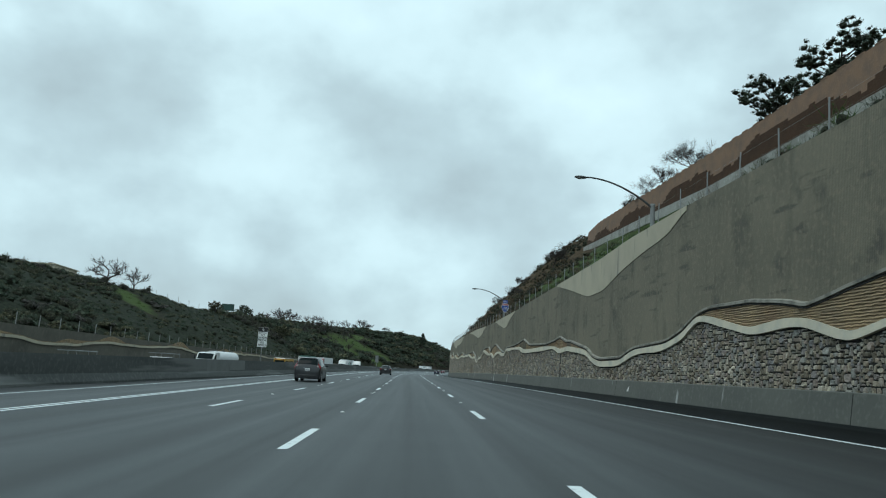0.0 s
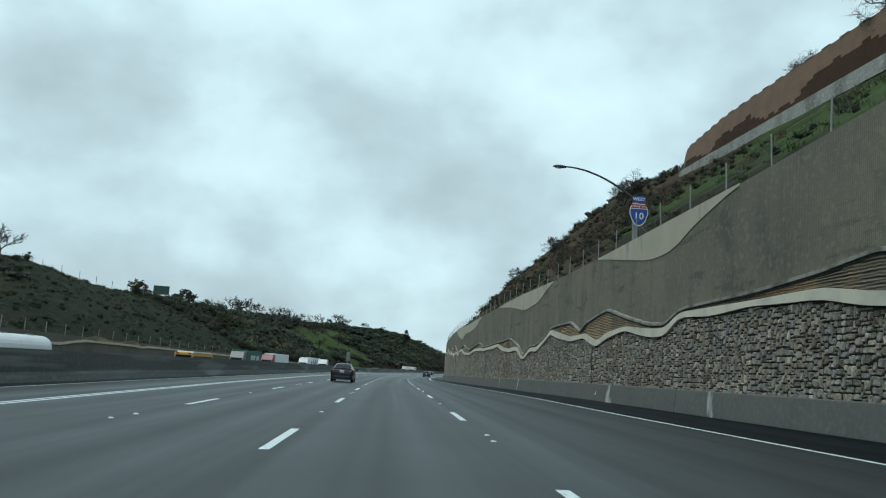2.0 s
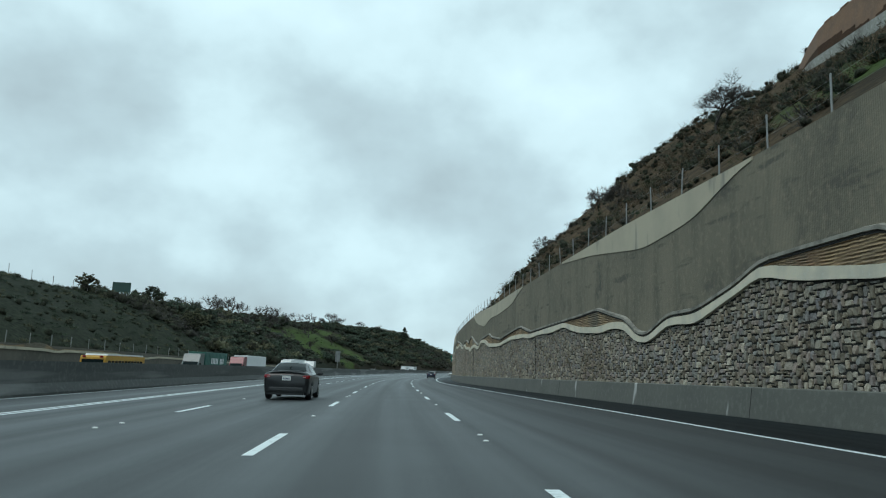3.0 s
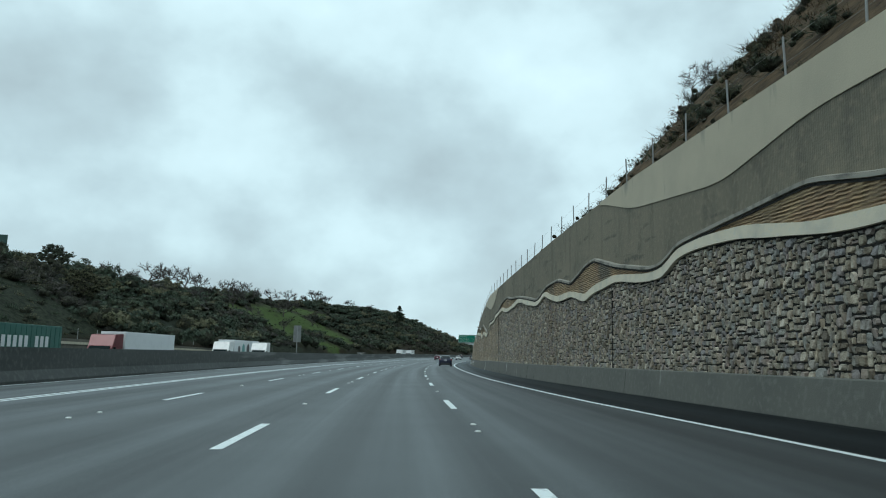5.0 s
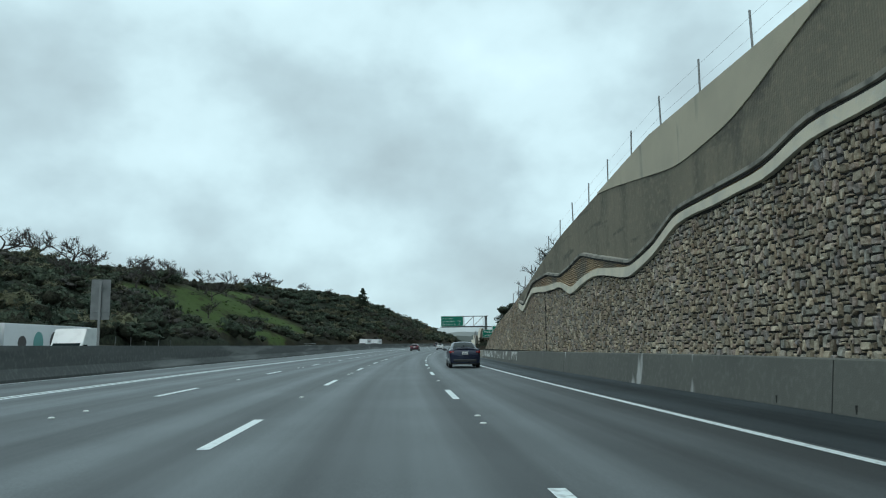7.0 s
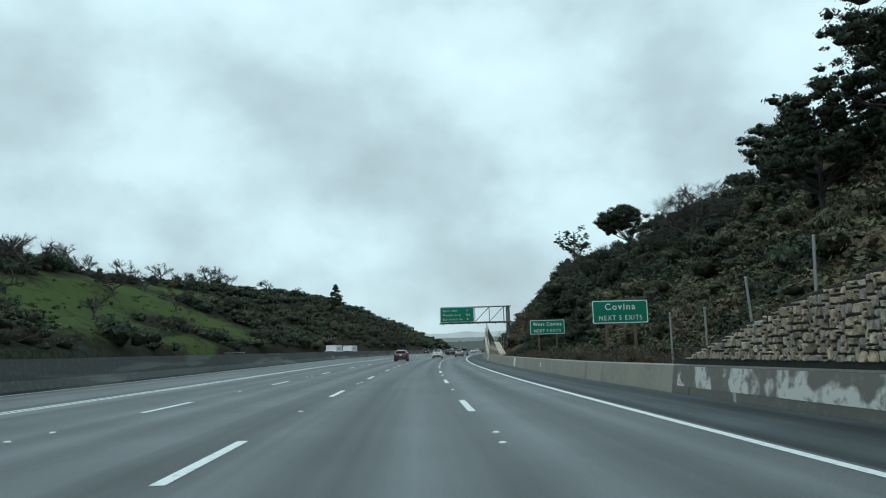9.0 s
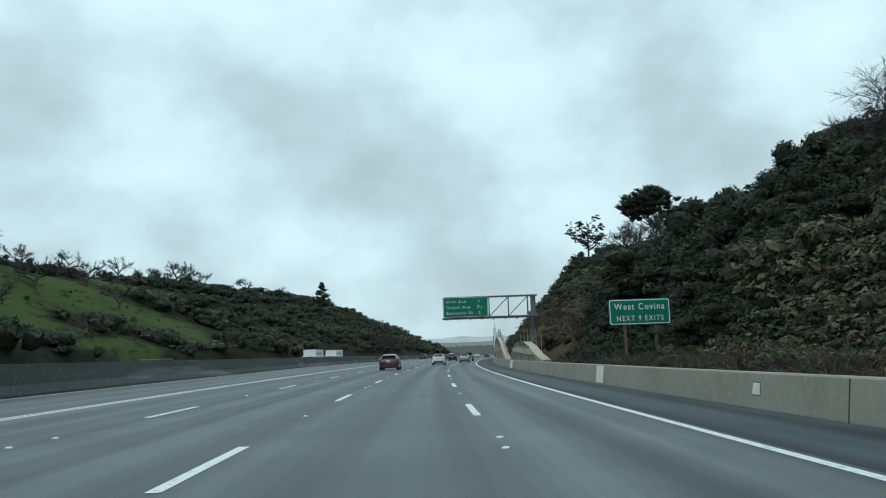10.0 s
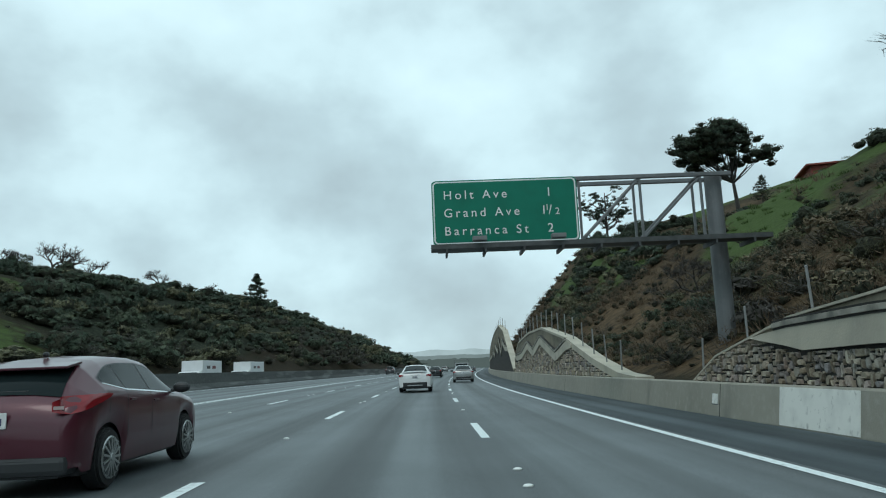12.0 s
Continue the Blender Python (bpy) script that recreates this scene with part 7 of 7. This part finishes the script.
FAR_Z = -1.05
semi(219, -29.8, CAB_RED, CARGO_WHITE, "red semi truck pulling a plain white box trailer")
t_, b_ = semi(256.5, -29.5, CAB_WHITE, CARGO_WHITE, "white semi truck with pictures on its trailer", 14)
for y, w, h, mat in ((7.2, 1.2, 1.0, GRAPHIC_B), (9.6, 1.5, 1.7, GRAPHIC_A), (12.2, 1.6, 1.8, GRAPHIC_B), (15, 1.5, 1.6, GRAPHIC_A)):
    bm = bmesh.new()
    bmesh.ops.create_cone(bm, cap_ends=True, segments=20, radius1=.5, radius2=.5, depth=.012, matrix=Matrix.Translation((1.26, y, 2.6)) @ pose(0, 0, 0, 0, 90, 0) @ Matrix.Diagonal((h, w, 1, 1)))
    part("graphic", bm, mat, b_)
t_ = thing("tractor_truck", "white tractor unit driving without a trailer", "truck", group="traffic on the far carriageway", m=stand(263, -25.6, FAR_Z))
cab(t_, CAB_WHITE)
prism("chassis", [(4.4, .6), (4.4, 1.0), (7.0, 1.0), (7.0, .6)], -.5, .5, TRIM, t_)
truck_wheels(t_, (5.0, 6.3))
t_, b_ = semi(194.5, -29.8, CAB_GREY, CARGO_GREEN, "grey semi truck hauling a green shipping container", 12.2, ribs=16)
for k in range(9):
    if k != 5:
        bm = bmesh.new()
        box(bm, (.012, .5, .85), (1.285, 8.0 + .8 * k, 2.7))
        part("painted_bar", bm, CARGO_WHITE, b_)
for s in (441, 460.5):
    t_ = thing("box_truck", "white box truck on the far carriageway", "truck", group="traffic on the far carriageway", m=stand(s, -28.2, FAR_Z))
    cab(t_, CAB_WHITE, False)
    cargo_box(t_, 3.2, 10.2, CARGO_WHITE, "", z0=1.1, z1=3.9, name="cargo_box")
    truck_wheels(t_, (3.4, 8.4))
    for y in (5.2, 7.2):
        bm = bmesh.new()
        box(bm, (.012, 1.2, .35), (1.258, y, 3.1))
        part("painted_bar", bm, GRAPHIC_B if y < 6 else CAB_RED, t_)


def school_bus(s, l):
    t = thing("school_bus", "yellow school bus with a white roof", "bus", group="traffic on the far carriageway", m=stand(s, l, FAR_Z - .15))
    prism("bus_body", [(.9, .55), (.95, 2.75), (1.15, 2.95), (11.6, 2.95), (11.7, .55)], -1.2, 1.2, BUS_YELLOW, t)
    prism("roof", [(1.6, 2.9), (1.7, 3.12), (11.5, 3.12), (11.6, 2.9)], -1.1, 1.1, CAB_WHITE, t, "white painted roof", .08)
    prism("bonnet", [(-.3, .5), (-.3, 1.2), (.0, 1.45), (1.0, 1.6), (1.0, .5)], -.95, .95, BUS_YELLOW, t)
    prism("windscreen", [(.88, 1.75), (.9, 2.6), (.93, 2.6), (.93, 1.75)], -1.0, 1.0, GLASS, t, bevel=0)
    for k in range(11):
        for x in (-1.206, 1.206):
            bm = bmesh.new()
            box(bm, (.012, .68, .6), (x, 1.9 + .86 * k, 2.2), bevel=.004)
            part("side_window", bm, GLASS, t)
    truck_wheels(t, (.4, 8.6))
    for x in (-.8, .8):
        bm = bmesh.new()
        box(bm, (.3, .1, .18), (x, .9, 2.85), bevel=.03)
        part("warning_lamp", bm, TAIL, t)


school_bus(159.5, -28.2)


def tanker(s, l):
    t = thing("tank_truck", "white tank truck on the far carriageway", "truck", group="traffic on the far carriageway", m=stand(s, l, FAR_Z + .3))
    cab(t, CAB_WHITE, False)
    bm = bmesh.new()
    bmesh.ops.create_cone(bm, cap_ends=True, segments=24, radius1=.98, radius2=.98, depth=13, matrix=Matrix.Translation((0, 11, 1.95)) @ pose(0, 0, 0, 90, 0, 0))
    part("tank", bm, CARGO_WHITE, t)
    for y in (6.5, 11, 15.5):
        bm = bmesh.new()
        bmesh.ops.create_cone(bm, cap_ends=True, segments=16, radius1=.3, radius2=.28, depth=.14, matrix=Matrix.Translation((0, y, 2.96)))
        part("hatch", bm, ALU, t)
    truck_wheels(t, (5, 15, 16.2))


tanker(103.5, -28.3)


def work_truck(s, l, z, label, group, colour, face=0):
    """A pickup with a ladder rack; its bonnet towards -y, or turned round by face."""
    t = thing("pickup_truck", label, "truck", group=group, m=stand(s, l, z, face))
    prism("body", [(.0, .45), (.0, .95), (.3, 1.08), (5.4, 1.1), (5.4, .45)], -.98, .98, colour, t)
    prism("cab_body", [(1.35, 1.05), (2.0, 1.8), (3.3, 1.82), (3.45, 1.05)], -.86, .86, colour, t)
    prism("windscreen", [(1.42, 1.1), (1.97, 1.74), (1.93, 1.75), (1.36, 1.12)], -.76, .76, GLASS, t, bevel=0)
    prism("rear_window", [(3.44, 1.14), (3.33, 1.72), (3.37, 1.73), (3.47, 1.14)], -.7, .7, GLASS, t, bevel=0)
    for x in (-.866, .866):
        prism("side_window", [(1.7, 1.12), (2.1, 1.72), (3.2, 1.72), (3.25, 1.12)], x - .005, x + .005, GLASS, t, bevel=0)
        for y in (3.6, 5.3):
            bm = bmesh.new()
            tube(bm, (x, y, 1.0), (x, y, 2.15), .03, .03, 6)
            part("rack_post", bm, ALU, t)
        bm = bmesh.new()
        tube(bm, (x, 1.6, 2.15), (x, 5.4, 2.15), .03, .03, 6)
        part("rack_rail", bm, ALU, t)
        bm = bmesh.new()
        box(bm, (.16, .05, .3), (x * 1.04, 5.42, .85), bevel=.02)
        part("tail_lamp", bm, TAIL, t)
    for y in (3.6, 4.5, 5.3):
        bm = bmesh.new()
        tube(bm, (-.87, y, 2.17), (.87, y, 2.17), .025, .025, 6)
        part("rack_bar", bm, ALU, t)
    truck_wheels(t, (.95, 4.3), .98, .36)


work_truck(69.5, -23.6, FAR_Z + .4, "white pickup with a ladder rack on the far carriageway", "traffic on the far carriageway", CAB_WHITE)
work_truck(62, -28.5, FAR_Z + .2, "white work truck on the far carriageway", "traffic on the far carriageway", CAB_WHITE)
work_truck(453, 3.1, 0, "pale work truck with a tall rack", "traffic on the near carriageway", SILVER_PAINT, 180)
work_truck(367, -27, FAR_Z + .35, "pale pickup on the far carriageway", "traffic on the far carriageway", CAB_WHITE)
for shape, s, l, colour, label, kind in ((WAGON, 66, -22.5, WHITE_PAINT, "white sport utility keeping beside the wall of the far carriageway", "wagon"), (SEDAN, 73, -20, SILVER_PAINT, "silver sedan beside the median of the far carriageway", "sedan"), (WAGON, 91.5, -22, WHITE_PAINT, "white sport utility ahead of the tanker on the far carriageway", "wagon"), (WAGON, 114, -21, WHITE_PAINT, "white sport utility behind the tanker on the far carriageway", "wagon")):
    build_car(shape, colour, "sport_utility" if kind == "wagon" else "sedan", label, stand(s, l, -.62, 180), rear=kind, group="traffic on the far carriageway")


# ---- stones of the wall facing, last ----
SIZES = ((3, 2), (2, 2), (2, 3), (3, 3), (2, 1), (1, 2), (4, 2), (2, 2), (3, 2), (1, 1), (3, 1), (2, 4), (4, 3), (2, 3))


def lay_stones(a, b, low, high, cell, seed):
    """Random ashlar: (s, z, width, height) of stones that fill the field between low and high."""
    rng = random.Random(seed)
    cols = int((b - a) / cell)
    top = [int((high(a + (i + .5) * cell) - low) / cell + .35) for i in range(cols)]
    taken, laid = set(), []
    for j in range(max(top) if top else 0):
        for i in range(cols):
            if j >= top[i] or (i, j) in taken:
                continue
            w, h = rng.choice(SIZES)
            while w > 1 and any(i + k >= cols or (i + k, j) in taken or top[i + k] <= j for k in range(w)):
                w -= 1
            while h > 1 and any(top[i + k] < j + h for k in range(w)):
                h -= 1
            for p in range(w):
                for q in range(h):
                    taken.add((i + p, j + q))
            laid.append((a + i * cell, low + j * cell, w * cell, h * cell))
    return np.array(laid)


def at_many(s, l, z):
    """Many points at once, as at() gives them one by one."""
    h = np.interp(s, SG, HEAD)
    lift = np.interp(s, *GRADE) + np.tan(np.radians(np.interp(s, *CANT))) * np.clip(l, -19, 16)
    return np.stack([np.interp(s, SG, GX) + np.cos(h) * l, np.interp(s, SG, GY) - np.sin(h) * l, lift + z], -1)


STONE_FACES = [tuple(range(8, 16))] + [(k, (k + 1) % 8, 8 + (k + 1) % 8, 8 + k) for k in range(8)]


def stone_field(parent, a, b, low, high, face, cell, seed, near=(), mat=None):
    """Eight-sided stones with cut corners and a proud, tilted face."""
    r = np.random.default_rng(seed)
    laid = lay_stones(a, b, low, high, cell, seed)
    n = len(laid)
    s, z, w, h = (laid[:, k][:, None] for k in range(4))
    cut = np.minimum(w, h) * r.uniform(.1, .34, (n, 8))
    g = .015
    one = np.ones((n, 1))
    u = np.concatenate([w - cut[:, :1], w * one, w * one, w - cut[:, 3:4], cut[:, 4:5], 0 * one, 0 * one, cut[:, 7:]], 1)
    v = np.concatenate([0 * one, cut[:, 1:2], h - cut[:, 2:3], h * one, h * one, h - cut[:, 5:6], cut[:, 6:7], 0 * one], 1)
    u, v = u + r.normal(0, .010, (n, 8)), v + r.normal(0, .010, (n, 8))
    cu, cv = w / 2, h / 2
    u, v = cu + (u - cu) * (1 - 2 * g / w), cv + (v - cv) * (1 - 2 * g / h)
    ss = np.arange(a - 2, b + 2, .5)
    wall_face = np.interp(s + u, ss, [face(q) for q in ss])
    deep = r.uniform(.035, .085, (n, 1)) + (u - cu) * r.normal(0, .10, (n, 1)) + (v - cv) * r.normal(0, .10, (n, 1)) + r.normal(0, .008, (n, 8))
    f = r.uniform(.72, .88, (n, 1))
    outer = at_many(s + u, wall_face - .01, z + v)
    inner = at_many(s + cu + (u - cu) * f, wall_face - .02 - np.maximum(deep, .015), z + cv + (v - cv) * f)
    solid = np.concatenate([outer, inner], 1)
    single = [i for i in range(n) if near and near[0] < laid[i, 0] < near[1]][:300]
    for i in single:
        piece("stone", mesh_of("stone", solid[i].tolist(), STONE_FACES, STONE_PART), parent)
    rest = np.delete(solid, single, 0)
    if len(rest):
        faces = [tuple(16 * i + k for k in q) for i in range(len(rest)) for q in STONE_FACES]
        tagged(piece("stone_facing", mesh_of("stone_facing", rest.reshape(-1, 3).tolist(), faces, mat or STONE), parent, "grey-brown field stones"), kind="stuff")


stone_field(wall, 8, 218.1, 0.92, lambda s: stone_top(s) - .04, wall_l, 0.086, 5, near=(161, 176))
stone_field(wall, 218.16, 288, 0.92, lambda s: stone_top(s) - .04, wall_l, 0.074, 6, mat=STONE_WARM)
stone_field(WALL2, 349.5, 378.5, 0.72, lambda s: min(W2_BAND(s) - .54 + .46 * min(1, max(0, (s - 372.2) / 2.4)), W2_TOP(s) - .04), lambda s: foot(s) + .55, 0.078, 8)
stone_field(WALL3, 385, 432, 0.72, lambda s: min(W3_BAND(s) - .54, W3_TOP(s) - .3), lambda s: foot(s) + .5, 0.12, 9)
